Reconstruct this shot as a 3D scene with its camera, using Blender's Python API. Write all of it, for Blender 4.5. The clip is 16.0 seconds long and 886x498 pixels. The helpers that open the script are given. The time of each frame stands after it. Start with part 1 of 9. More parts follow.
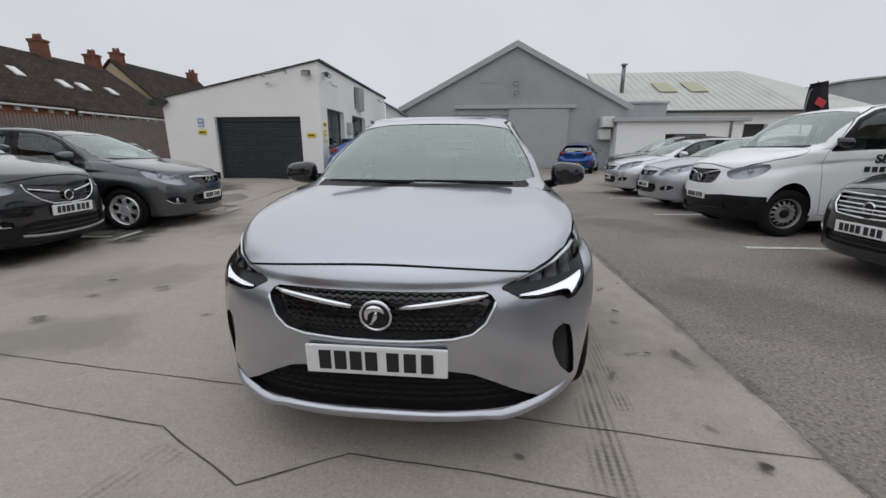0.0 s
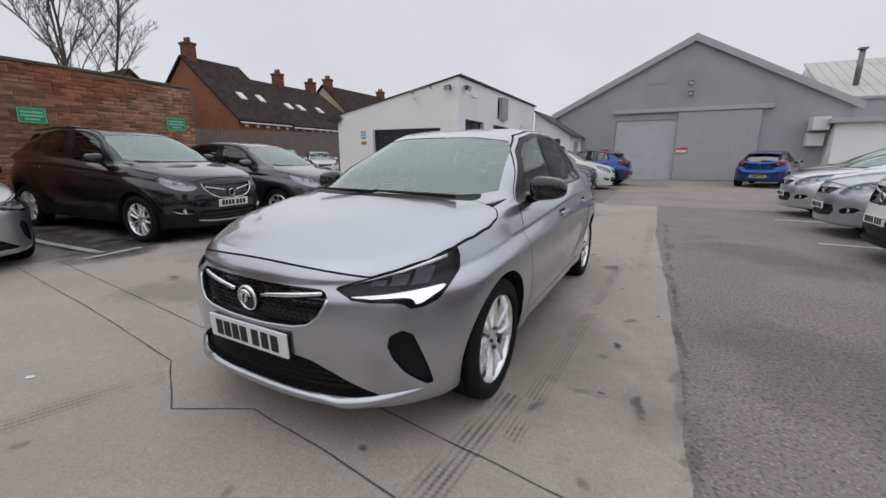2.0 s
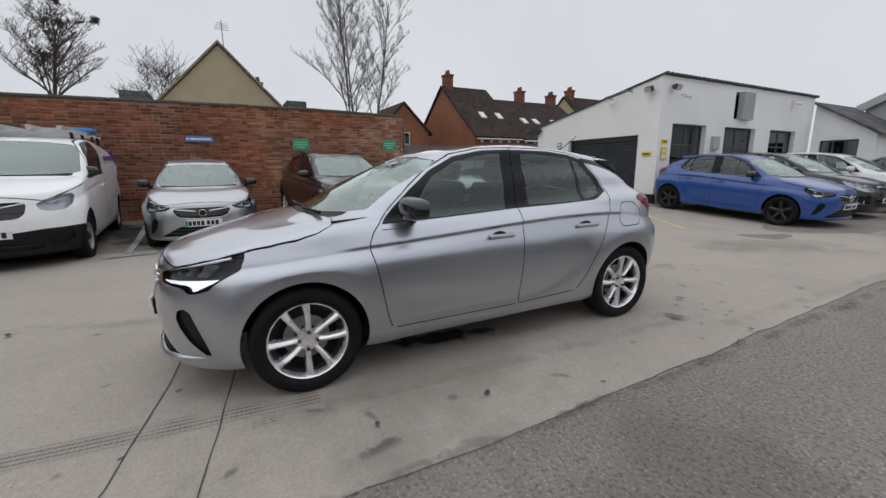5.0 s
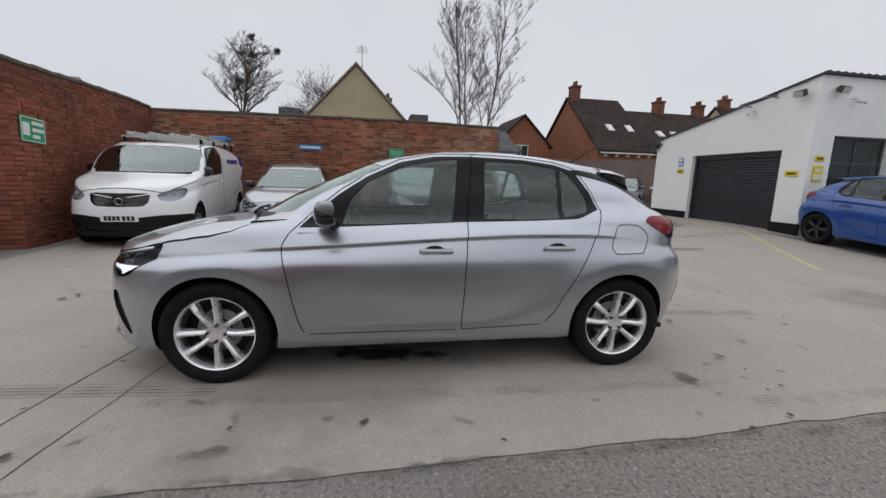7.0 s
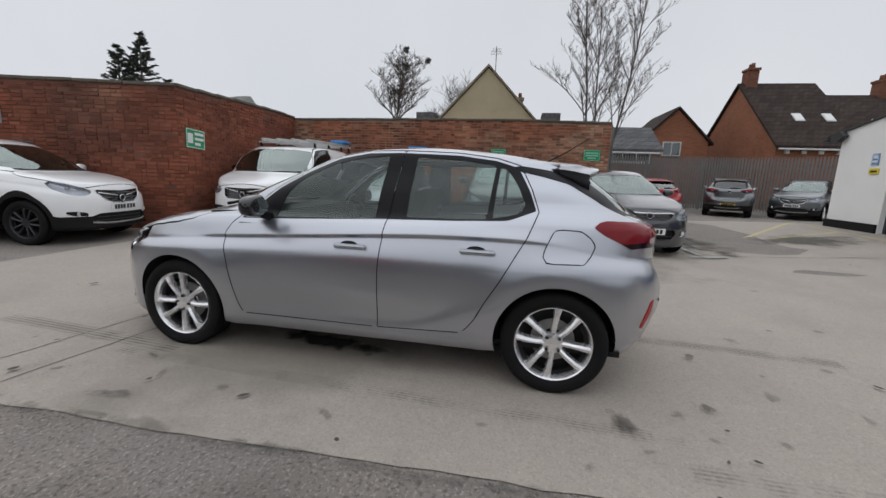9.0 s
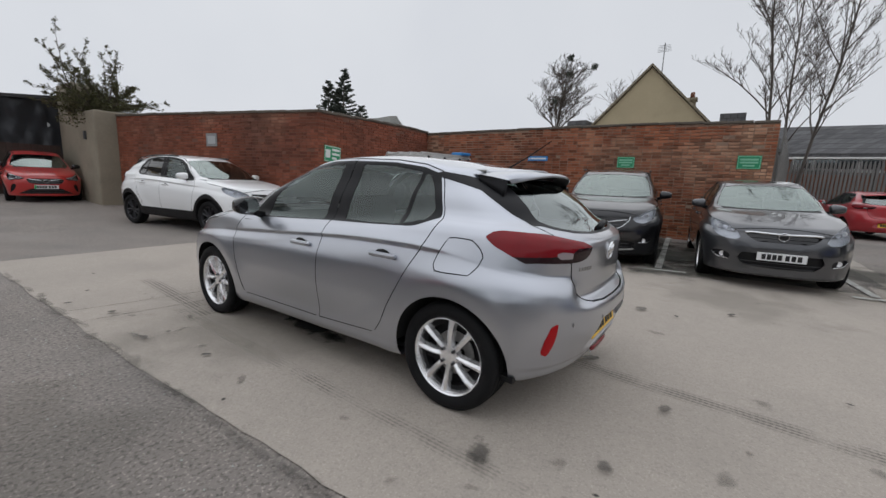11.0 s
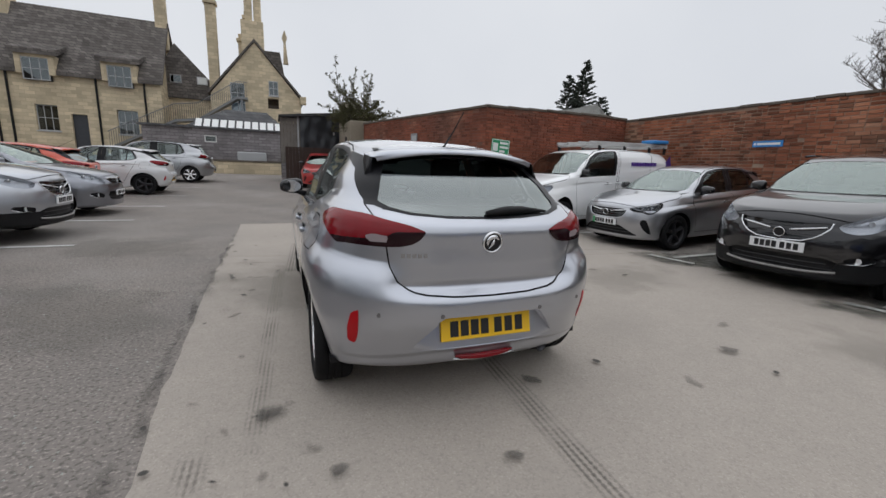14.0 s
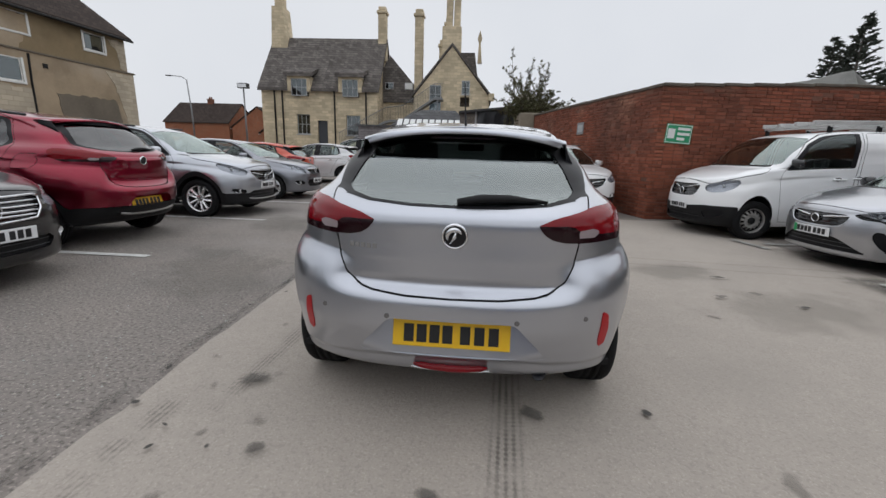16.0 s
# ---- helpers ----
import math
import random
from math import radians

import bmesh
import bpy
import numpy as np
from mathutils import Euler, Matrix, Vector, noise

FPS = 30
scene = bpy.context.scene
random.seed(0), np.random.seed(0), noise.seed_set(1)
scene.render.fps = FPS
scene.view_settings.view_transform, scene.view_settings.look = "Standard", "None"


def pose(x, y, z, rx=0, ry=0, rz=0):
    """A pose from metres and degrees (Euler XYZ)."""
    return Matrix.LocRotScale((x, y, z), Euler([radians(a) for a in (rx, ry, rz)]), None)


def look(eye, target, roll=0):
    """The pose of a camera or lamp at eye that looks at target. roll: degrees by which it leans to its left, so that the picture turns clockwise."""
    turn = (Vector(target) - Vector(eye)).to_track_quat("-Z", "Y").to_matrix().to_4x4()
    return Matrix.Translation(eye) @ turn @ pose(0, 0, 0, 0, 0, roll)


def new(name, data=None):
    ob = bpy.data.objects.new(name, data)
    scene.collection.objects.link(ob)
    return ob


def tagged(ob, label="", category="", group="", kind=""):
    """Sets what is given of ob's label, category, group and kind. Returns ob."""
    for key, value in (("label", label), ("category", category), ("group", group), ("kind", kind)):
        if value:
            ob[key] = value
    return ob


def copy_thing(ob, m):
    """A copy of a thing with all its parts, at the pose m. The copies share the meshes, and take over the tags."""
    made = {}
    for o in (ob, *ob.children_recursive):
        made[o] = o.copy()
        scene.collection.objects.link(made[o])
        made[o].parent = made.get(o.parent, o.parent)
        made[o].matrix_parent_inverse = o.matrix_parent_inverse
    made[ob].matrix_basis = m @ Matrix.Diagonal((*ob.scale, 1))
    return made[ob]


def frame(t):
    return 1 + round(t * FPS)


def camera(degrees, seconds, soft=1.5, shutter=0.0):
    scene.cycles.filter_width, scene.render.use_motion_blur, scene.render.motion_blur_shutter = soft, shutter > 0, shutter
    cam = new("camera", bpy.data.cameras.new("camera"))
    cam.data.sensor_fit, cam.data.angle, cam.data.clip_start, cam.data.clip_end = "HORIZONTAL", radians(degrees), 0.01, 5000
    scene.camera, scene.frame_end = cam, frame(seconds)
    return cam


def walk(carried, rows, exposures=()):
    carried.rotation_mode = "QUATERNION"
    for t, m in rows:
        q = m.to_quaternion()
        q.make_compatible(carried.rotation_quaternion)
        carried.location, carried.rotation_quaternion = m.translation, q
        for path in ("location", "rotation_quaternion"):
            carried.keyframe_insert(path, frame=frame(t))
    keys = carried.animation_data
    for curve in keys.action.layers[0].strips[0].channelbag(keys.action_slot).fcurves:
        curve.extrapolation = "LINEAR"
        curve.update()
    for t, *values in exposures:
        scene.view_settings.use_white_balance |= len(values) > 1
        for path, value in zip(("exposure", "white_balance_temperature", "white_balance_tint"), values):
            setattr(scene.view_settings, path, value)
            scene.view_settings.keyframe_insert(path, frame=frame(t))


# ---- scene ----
cam = camera(95.2, 16.0)
PATH = [
    (0, (-0.072, 0.009, 1.171), (-0.232, 1.946, 0.697), -0.0),
    (0.5, (0.175, 0.069, 1.177), (-0.181, 1.977, 0.695), -0.1),
    (1, (0.427, 0.116, 1.191), (-0.123, 1.979, 0.714), -0.0),
    (1.5, (0.775, 0.111, 1.206), (0.044, 1.915, 0.745), 0.1),
    (2, (1.077, 0.209, 1.207), (0.173, 1.938, 0.766), 0.2),
    (2.5, (1.371, 0.395, 1.24), (0.301, 2.031, 0.822), 0.1),
    (3, (1.731, 0.539, 1.239), (0.504, 2.067, 0.837), -0.0),
    (3.5, (2.035, 0.725, 1.234), (0.66, 2.124, 0.845), -0.2),
    (4, (2.276, 1.013, 1.26), (0.764, 2.266, 0.88), -0.1),
    (4.5, (2.509, 1.298, 1.233), (0.879, 2.395, 0.856), 0.0),
    (4.7, (2.59, 1.467, 1.267), (0.914, 2.488, 0.88), -0.3),
    (6.8, (2.891, 2.786, 1.217), (0.96, 3.192, 0.89), 1.8),
    (7, (2.868, 2.931, 1.24), (0.927, 3.274, 0.903), 1.7),
    (7.5, (2.868, 3.259, 1.244), (0.906, 3.442, 0.901), 1.9),
    (8, (2.912, 3.604, 1.265), (0.943, 3.622, 0.917), 1.9),
    (8.5, (2.854, 3.968, 1.234), (0.892, 3.801, 0.886), 1.9),
    (8.7, (2.83, 4.106, 1.254), (0.876, 3.865, 0.903), 2.0),
    (10.8, (2.345, 5.597, 1.269), (0.665, 4.566, 0.93), 2.1),
    (11, (2.271, 5.708, 1.279), (0.628, 4.616, 0.947), 2.3),
    (11.5, (2.006, 5.98, 1.251), (0.48, 4.729, 0.928), 2.4),
    (12, (1.768, 6.221, 1.263), (0.366, 4.833, 0.937), 2.6),
    (12.5, (1.545, 6.523, 1.285), (0.276, 5.014, 0.95), 2.5),
    (13, (1.25, 6.69, 1.248), (0.129, 5.071, 0.895), 2.4),
    (13.5, (0.95, 6.795, 1.24), (-0.003, 5.076, 0.87), 2.3),
    (14, (0.663, 6.921, 1.254), (-0.098, 5.114, 0.861), 2.2),
    (14.5, (0.384, 6.921, 1.217), (-0.162, 5.041, 0.807), 2.0),
    (15, (0.139, 6.845, 1.214), (-0.179, 4.916, 0.791), 1.7),
    (15.5, (-0.12, 6.831, 1.212), (-0.211, 4.882, 0.774), 1.5),
    (16, (-0.373, 6.828, 1.224), (-0.255, 4.883, 0.775), 1.8),
]
walk(cam, [(t, look(eye, target, roll)) for t, eye, target, roll in PATH], exposures=[(0, -0.11), (2, -0.05), (8, -0.06), (12.5, -0.04), (16, 0.03)])

# ---------------------------------------------------------------- world, sun
world = bpy.data.worlds.new("overcast_world")
scene.world = world
world.use_nodes = True
wn = world.node_tree
wn.nodes.clear()
sky = wn.nodes.new("ShaderNodeTexSky")
sky.sky_type, sky.sun_disc = "NISHITA", False
sky.sun_elevation, sky.sun_rotation = radians(60), radians(200)
sky.air_density, sky.dust_density, sky.ozone_density = 1.0, 2.0, 1.0
grey = wn.nodes.new("ShaderNodeHueSaturation")
grey.inputs["Saturation"].default_value = 0.10
cloud = wn.nodes.new("ShaderNodeTexNoise")
cloud.inputs["Scale"].default_value = 1.6
cloud.inputs["Detail"].default_value = 4
cramp = wn.nodes.new("ShaderNodeValToRGB")
cramp.color_ramp.elements[0].position, cramp.color_ramp.elements[1].position = 0.3, 0.75
cramp.color_ramp.elements[0].color, cramp.color_ramp.elements[1].color = (0.88, 0.89, 0.91, 1), (1, 1, 1, 1)
even = wn.nodes.new("ShaderNodeMix")
even.data_type = "RGBA"
even.inputs["Factor"].default_value = 0.90
even.inputs[7].default_value = (6.3, 6.5, 6.85, 1)
mul = wn.nodes.new("ShaderNodeMix")
mul.data_type, mul.blend_type = "RGBA", "MULTIPLY"
mul.inputs["Factor"].default_value = 1.0
back = wn.nodes.new("ShaderNodeBackground")
back.inputs["Strength"].default_value = 0.122
wout = wn.nodes.new("ShaderNodeOutputWorld")
wn.links.new(sky.outputs[0], grey.inputs["Color"])
wn.links.new(grey.outputs[0], even.inputs[6])
wn.links.new(even.outputs[2], mul.inputs[6])
wn.links.new(cloud.outputs[0], cramp.inputs[0])
wn.links.new(cramp.outputs[0], mul.inputs[7])
# an overcast sky is brighter overhead than near the horizon
wtc = wn.nodes.new("ShaderNodeTexCoord")
wsep = wn.nodes.new("ShaderNodeSeparateXYZ")
wmap = wn.nodes.new("ShaderNodeMapRange")
wmap.inputs[1].default_value, wmap.inputs[2].default_value, wmap.inputs[3].default_value, wmap.inputs[4].default_value = 0.42, 1.0, 1.0, 1.55
over = wn.nodes.new("ShaderNodeVectorMath")
over.operation = "SCALE"
wn.links.new(wtc.outputs["Generated"], wsep.inputs[0])
wn.links.new(wsep.outputs[2], wmap.inputs[0])
wn.links.new(mul.outputs[2], over.inputs[0])
wn.links.new(wmap.outputs[0], over.inputs["Scale"])
wn.links.new(over.outputs[0], back.inputs[0])
wn.links.new(back.outputs[0], wout.inputs[0])

sun = new("sun", bpy.data.lights.new("sun", "SUN"))
sun.data.energy, sun.data.angle, sun.data.color = 0.5, radians(160), (1.0, 0.97, 0.93)
sun.matrix_basis = look((0, 0, 30), (9, 8, 0))


# ---------------------------------------------------------------- materials
def material(name, color, rough=0.6, metal=0.0, vary=0.0, scale=3.0, bump=0.0, bscale=40.0, coat=0.0, dark=None, tint=None, island=0.0, obj=0.0, stain=0.0, sscale=0.6, spec=0.5, speck=0.0, kscale=90.0, pale=None):
    """Principled surface: colour varied by noise at two scales, fine relief, optional per-piece change."""
    m = bpy.data.materials.new(name)
    m.use_nodes = True
    t = m.node_tree
    p = t.nodes["Principled BSDF"]
    p.inputs["Roughness"].default_value = rough
    p.inputs["Metallic"].default_value = metal
    p.inputs["Coat Weight"].default_value = coat
    p.inputs["Coat Roughness"].default_value = 0.03
    p.inputs["Specular IOR Level"].default_value = spec
    p.inputs["Base Color"].default_value = (*color, 1)
    geo = t.nodes.new("ShaderNodeNewGeometry")
    cur = None
    if tint:
        oi = t.nodes.new("ShaderNodeObjectInfo")
        cur = oi.outputs["Color"]

    def mixed(a, bcol, fac, blend="MIX"):
        mx = t.nodes.new("ShaderNodeMix")
        mx.data_type, mx.blend_type = "RGBA", blend
        if a is None:
            mx.inputs[6].default_value = (*color, 1)
        else:
            t.links.new(a, mx.inputs[6])
        mx.inputs[7].default_value = (*bcol, 1)
        if isinstance(fac, float):
            mx.inputs[0].default_value = fac
        else:
            t.links.new(fac, mx.inputs[0])
        return mx.outputs[2]

    def noise_fac(sc, lo, hi, detail=5.0, top=1.0):
        n = t.nodes.new("ShaderNodeTexNoise")
        n.inputs["Scale"].default_value, n.inputs["Detail"].default_value = sc, detail
        t.links.new(geo.outputs["Position"], n.inputs["Vector"])
        r = t.nodes.new("ShaderNodeMapRange")
        r.inputs[1].default_value, r.inputs[2].default_value, r.inputs[4].default_value = lo, hi, top
        t.links.new(n.outputs[0], r.inputs[0])
        return r.outputs[0]

    dk = dark or tuple(c * 0.55 for c in color)
    if vary:
        cur = mixed(cur, dk, noise_fac(scale, 0.35, 0.7, 6.0, vary))
        cur = mixed(cur, tuple(min(1, c * 1.25) for c in color), noise_fac(scale * 9, 0.5, 0.75, 3.0, vary * 0.6))
    if speck:
        cur = mixed(cur, tuple(c * 0.35 for c in color), noise_fac(kscale, 0.50, 0.66, 2.0, speck))
        cur = mixed(cur, tuple(min(1, c * 1.9) for c in color), noise_fac(kscale * 1.37, 0.56, 0.70, 2.0, speck * 0.9))
    if pale:
        cur = mixed(cur, pale[0], noise_fac(pale[1], 0.50, 0.70, 7.0, pale[2]))
    if stain:
        cur = mixed(cur, dk, noise_fac(sscale, 0.52, 0.68, 8.0, stain))
    for amount, src in ((island, geo.outputs["Random Per Island"]), (obj, None)):
        if amount:
            if src is None:
                oi2 = t.nodes.new("ShaderNodeObjectInfo")
                src = oi2.outputs["Random"]
            r = t.nodes.new("ShaderNodeValToRGB")
            e = r.color_ramp.elements
            e[0].color, e[1].color = (1 - amount, 1 - amount, 1 - amount, 1), (1 + amount * 0.6, 1 + amount * 0.8, 1 + amount * 0.8, 1)
            mid = e.new(0.55)
            mid.color = (1.05, 1.0, 0.95, 1)
            t.links.new(src, r.inputs[0])
            mx = t.nodes.new("ShaderNodeMix")
            mx.data_type, mx.blend_type = "RGBA", "MULTIPLY"
            mx.inputs[0].default_value = 1.0
            if cur is None:
                mx.inputs[6].default_value = (*color, 1)
            else:
                t.links.new(cur, mx.inputs[6])
            t.links.new(r.outputs[0], mx.inputs[7])
            cur = mx.outputs[2]
    if cur is not None:
        t.links.new(cur, p.inputs["Base Color"])
    if bump:
        n = t.nodes.new("ShaderNodeTexNoise")
        n.inputs["Scale"].default_value, n.inputs["Detail"].default_value = bscale, 4
        t.links.new(geo.outputs["Position"], n.inputs["Vector"])
        b = t.nodes.new("ShaderNodeBump")
        b.inputs["Strength"].default_value, b.inputs["Distance"].default_value = bump, 0.01
        t.links.new(n.outputs[0], b.inputs["Height"])
        t.links.new(b.outputs[0], p.inputs["Normal"])
    return m


def glowing(name, color, strength):
    m = bpy.data.materials.new(name)
    m.use_nodes = True
    p = m.node_tree.nodes["Principled BSDF"]
    p.inputs["Base Color"].default_value = (*color, 1)
    p.inputs["Emission Color"].default_value = (*color, 1)
    p.inputs["Emission Strength"].default_value = strength
    return m


def glazing(name, tint, gloss_min=0.04, rough=0.02, ior=1.5, sheen=(1, 1, 1)):
    """Thin pane: tinted see-through with a mirror coat that follows Fresnel."""
    m = bpy.data.materials.new(name)
    m.use_nodes = True
    t = m.node_tree
    t.nodes.clear()
    out = t.nodes.new("ShaderNodeOutputMaterial")
    tr = t.nodes.new("ShaderNodeBsdfTransparent")
    tr.inputs[0].default_value = (*tint, 1)
    gl = t.nodes.new("ShaderNodeBsdfGlossy")
    gl.inputs["Roughness"].default_value = rough
    gl.inputs["Color"].default_value = (*sheen, 1)
    fr = t.nodes.new("ShaderNodeFresnel")
    fr.inputs[0].default_value = ior
    ad = t.nodes.new("ShaderNodeMath")
    ad.operation, ad.use_clamp = "ADD", True
    ad.inputs[1].default_value = gloss_min
    mx = t.nodes.new("ShaderNodeMixShader")
    t.links.new(fr.outputs[0], ad.inputs[0])
    t.links.new(ad.outputs[0], mx.inputs[0])
    t.links.new(tr.outputs[0], mx.inputs[1])
    t.links.new(gl.outputs[0], mx.inputs[2])
    t.links.new(mx.outputs[0], out.inputs[0])
    return m


M_PAINT = material("car_paint_solid", (0.4, 0.4, 0.4), 0.32, 0.0, coat=0.9, tint=True)
M_METALLIC = material("car_paint_metallic", (0.4, 0.4, 0.4), 0.29, 0.95, coat=1.0, tint=True)
M_DARKCOAT = material("car_paint_dark_gloss", (0.4, 0.4, 0.4), 0.28, 0.8, coat=1.0, tint=True)
M_DARKCOAT.node_tree.nodes["Principled BSDF"].inputs["Coat IOR"].default_value = 1.62
M_BLACKGLOSS = material("gloss_black_trim", (0.012, 0.012, 0.014), 0.12, coat=0.5)
M_PLASTIC = material("black_plastic", (0.009, 0.009, 0.010), 0.5, spec=0.25, vary=0.3, scale=20, bump=0.15, bscale=600)
M_GREYPLASTIC = material("grey_plastic", (0.07, 0.07, 0.075), 0.6, bump=0.15, bscale=500)
M_GAP = material("panel_gap", (0.006, 0.006, 0.007), 0.8)
M_RUBBER = material("tyre_rubber", (0.009, 0.009, 0.010), 0.75, vary=0.35, scale=9, bump=0.25, bscale=220, spec=0.22)
M_WELL = material("wheel_barrel_black", (0.012, 0.012, 0.013), 0.6, vary=0.4, scale=10, spec=0.2)
M_ALLOY = material("alloy_silver", (0.90, 0.90, 0.91), 0.2, 0.75, vary=0.2, scale=14)
M_DARKALLOY = material("alloy_dark", (0.05, 0.05, 0.055), 0.35, 0.7)
M_STEELRIM = material("steel_wheel_grey", (0.36, 0.35, 0.34), 0.5, 0.5, vary=0.5, scale=12)
M_CHROME = material("chrome", (0.75, 0.76, 0.78), 0.08, 1.0)
M_CLOTH = material("seat_cloth", (0.02, 0.02, 0.023), 0.95, spec=0.1, bump=0.3, bscale=300)
M_LINING = material("roof_lining", (0.32, 0.32, 0.31), 0.95)
M_GLASS = glazing("car_glass", (0.72, 0.80, 0.78), 0.04, sheen=(0.86, 0.95, 0.93))
M_REARGLASS = glazing("back_window_glass", (0.50, 0.56, 0.55), 0.19, sheen=(0.90, 0.97, 0.96))
M_MATBLACK = material("satin_black_trim", (0.009, 0.009, 0.011), 0.38, spec=0.2)
M_SCREEN = glazing("windscreen_glass", (0.86, 0.93, 0.91), 0.20, sheen=(0.86, 0.97, 0.93))
M_DARKGLASS = glazing("privacy_glass", (0.10, 0.11, 0.12), 0.06)
M_LAMPGLASS = glazing("lamp_lens", (0.80, 0.82, 0.85), 0.012, ior=1.18)
M_LAMPDARK = material("lamp_housing", (0.014, 0.014, 0.016), 0.3, 0.0, spec=0.3)
M_LAMPSILVER = material("lamp_reflector", (0.78, 0.79, 0.81), 0.28, 0.6)
M_LAMPBOWL = material("lamp_bowl", (0.085, 0.087, 0.095), 0.2, 0.85)
M_LAMPGREY = material("lamp_grey_reflector", (0.66, 0.67, 0.69), 0.25, 0.45)
M_DRL = glowing("running_light", (0.95, 0.97, 1.0), 0.9)
M_RED = material("tail_lamp_red", (0.20, 0.003, 0.008), 0.12, coat=0.2, vary=0.3, scale=12, spec=0.25)
M_REFLECTOR = material("red_reflector", (0.40, 0.005, 0.010), 0.3, spec=0.25)
M_REDDARK = material("tail_lamp_smoked", (0.016, 0.004, 0.006), 0.12, coat=0.0, spec=0.3)
M_TAILCLEAR = material("tail_lamp_clear", (0.30, 0.25, 0.26), 0.2, coat=0.2)
M_PLATEW = material("plate_white", (0.78, 0.79, 0.80), 0.35)
M_PLATEY = material("plate_yellow", (0.86, 0.52, 0.02), 0.35)
M_INK = material("plate_black", (0.012, 0.012, 0.014), 0.5)
M_GREENTAB = material("plate_green", (0.02, 0.35, 0.12), 0.4)


# ---------------------------------------------------------------- mesh tools
def mesh_of(bm, mat, smooth=False):
    me = bpy.data.meshes.new("mesh")
    bm.to_mesh(me)
    bm.free()
    me.materials.append(mat)
    if smooth:
        me.polygons.foreach_set("use_smooth", [True] * len(me.polygons))
    return me


def part(name, bm, mat, parent, label="", smooth=False, at=None):
    me = bm if isinstance(bm, bpy.types.Mesh) else mesh_of(bm, mat, smooth)
    ob = new(name, me)
    ob.parent = parent
    if at is not None:
        ob.matrix_basis = at
    return tagged(ob, label)


def thing(name, label, category, at, group="", kind=""):
    ob = new(name)
    ob.empty_display_size = 0.2
    ob.matrix_basis = at
    return tagged(ob, label, category, group, kind)


def single(name, bm, mat, label, category, at=None, group="", kind="", smooth=False):
    ob = new(name, mesh_of(bm, mat, smooth))
    if at is not None:
        ob.matrix_basis = at
    return tagged(ob, label, category, group, kind)


def box(bm, x0, y0, z0, x1, y1, z1, bevel=0.0, m=None):
    g = bmesh.ops.create_cube(bm, size=1.0)
    vs = g["verts"]
    for v in vs:
        v.co = Vector((x0 + (v.co.x + 0.5) * (x1 - x0), y0 + (v.co.y + 0.5) * (y1 - y0), z0 + (v.co.z + 0.5) * (z1 - z0)))
    if bevel:
        es = list({e for v in vs for e in v.link_edges})
        r = bmesh.ops.bevel(bm, geom=es, offset=bevel, segments=2, affect="EDGES", profile=0.5)
        vs = list({v for f in r["faces"] for v in f.verts} | {v for v in vs if v.is_valid})
    if m is not None:
        for v in vs:
            v.co = m @ v.co
    return vs


def boxed(x0, y0, z0, x1, y1, z1, bevel=0.0, m=None):
    bm = bmesh.new()
    box(bm, x0, y0, z0, x1, y1, z1, bevel, m)
    return bm


def prism(bm, pts, axis, a, b):
    """Polygon pts in the plane across the axis, drawn out from a to b."""
    def at(p, k):
        return {"x": (k, p[0], p[1]), "y": (p[0], k, p[1]), "z": (p[0], p[1], k)}[axis]
    lo = [bm.verts.new(at(p, a)) for p in pts]
    hi = [bm.verts.new(at(p, b)) for p in pts]
    n = len(pts)
    bm.faces.new(lo)
    bm.faces.new(list(reversed(hi)))
    for i in range(n):
        bm.faces.new((lo[i], hi[i], hi[(i + 1) % n], lo[(i + 1) % n]))
    bmesh.ops.recalc_face_normals(bm, faces=bm.faces)
    return lo + hi


def prismed(pts, axis, a, b):
    bm = bmesh.new()
    prism(bm, pts, axis, a, b)
    return bm


def tube(bm, path, r, n=8, cap=True):
    """Round bar along a list of points; r may be a list."""
    rings = []
    pts = [Vector(p) for p in path]
    for i, p in enumerate(pts):
        d = (pts[min(i + 1, len(pts) - 1)] - pts[max(i - 1, 0)]).normalized()
        a = d.orthogonal().normalized() if i == 0 else (rings[-1][1] - d * rings[-1][1].dot(d)).normalized()
        b = d.cross(a)
        rr = r[i] if isinstance(r, (list, tuple)) else r
        rings.append(([bm.verts.new(p + (a * math.cos(2 * math.pi * k / n) + b * math.sin(2 * math.pi * k / n)) * rr) for k in range(n)], a))
    for (p, _), (q, _) in zip(rings, rings[1:]):
        for k in range(n):
            bm.faces.new((p[k], p[(k + 1) % n], q[(k + 1) % n], q[k]))
    if cap:
        bm.faces.new(list(reversed(rings[0][0])))
        bm.faces.new(rings[-1][0])


def revolve(profile, n=48, axis="x"):
    """Turn a profile of (along, radius) points about the axis."""
    bm = bmesh.new()
    rows = []
    for a, r in profile:
        row = []
        for k in range(n):
            c, s = math.cos(2 * math.pi * k / n) * r, math.sin(2 * math.pi * k / n) * r
            row.append(bm.verts.new((a, c, s) if axis == "x" else (c, s, a)))
        rows.append(row)
    for p, q in zip(rows, rows[1:]):
        for k in range(n):
            bm.faces.new((p[k], q[k], q[(k + 1) % n], p[(k + 1) % n]))
    bmesh.ops.recalc_face_normals(bm, faces=bm.faces)
    return bm


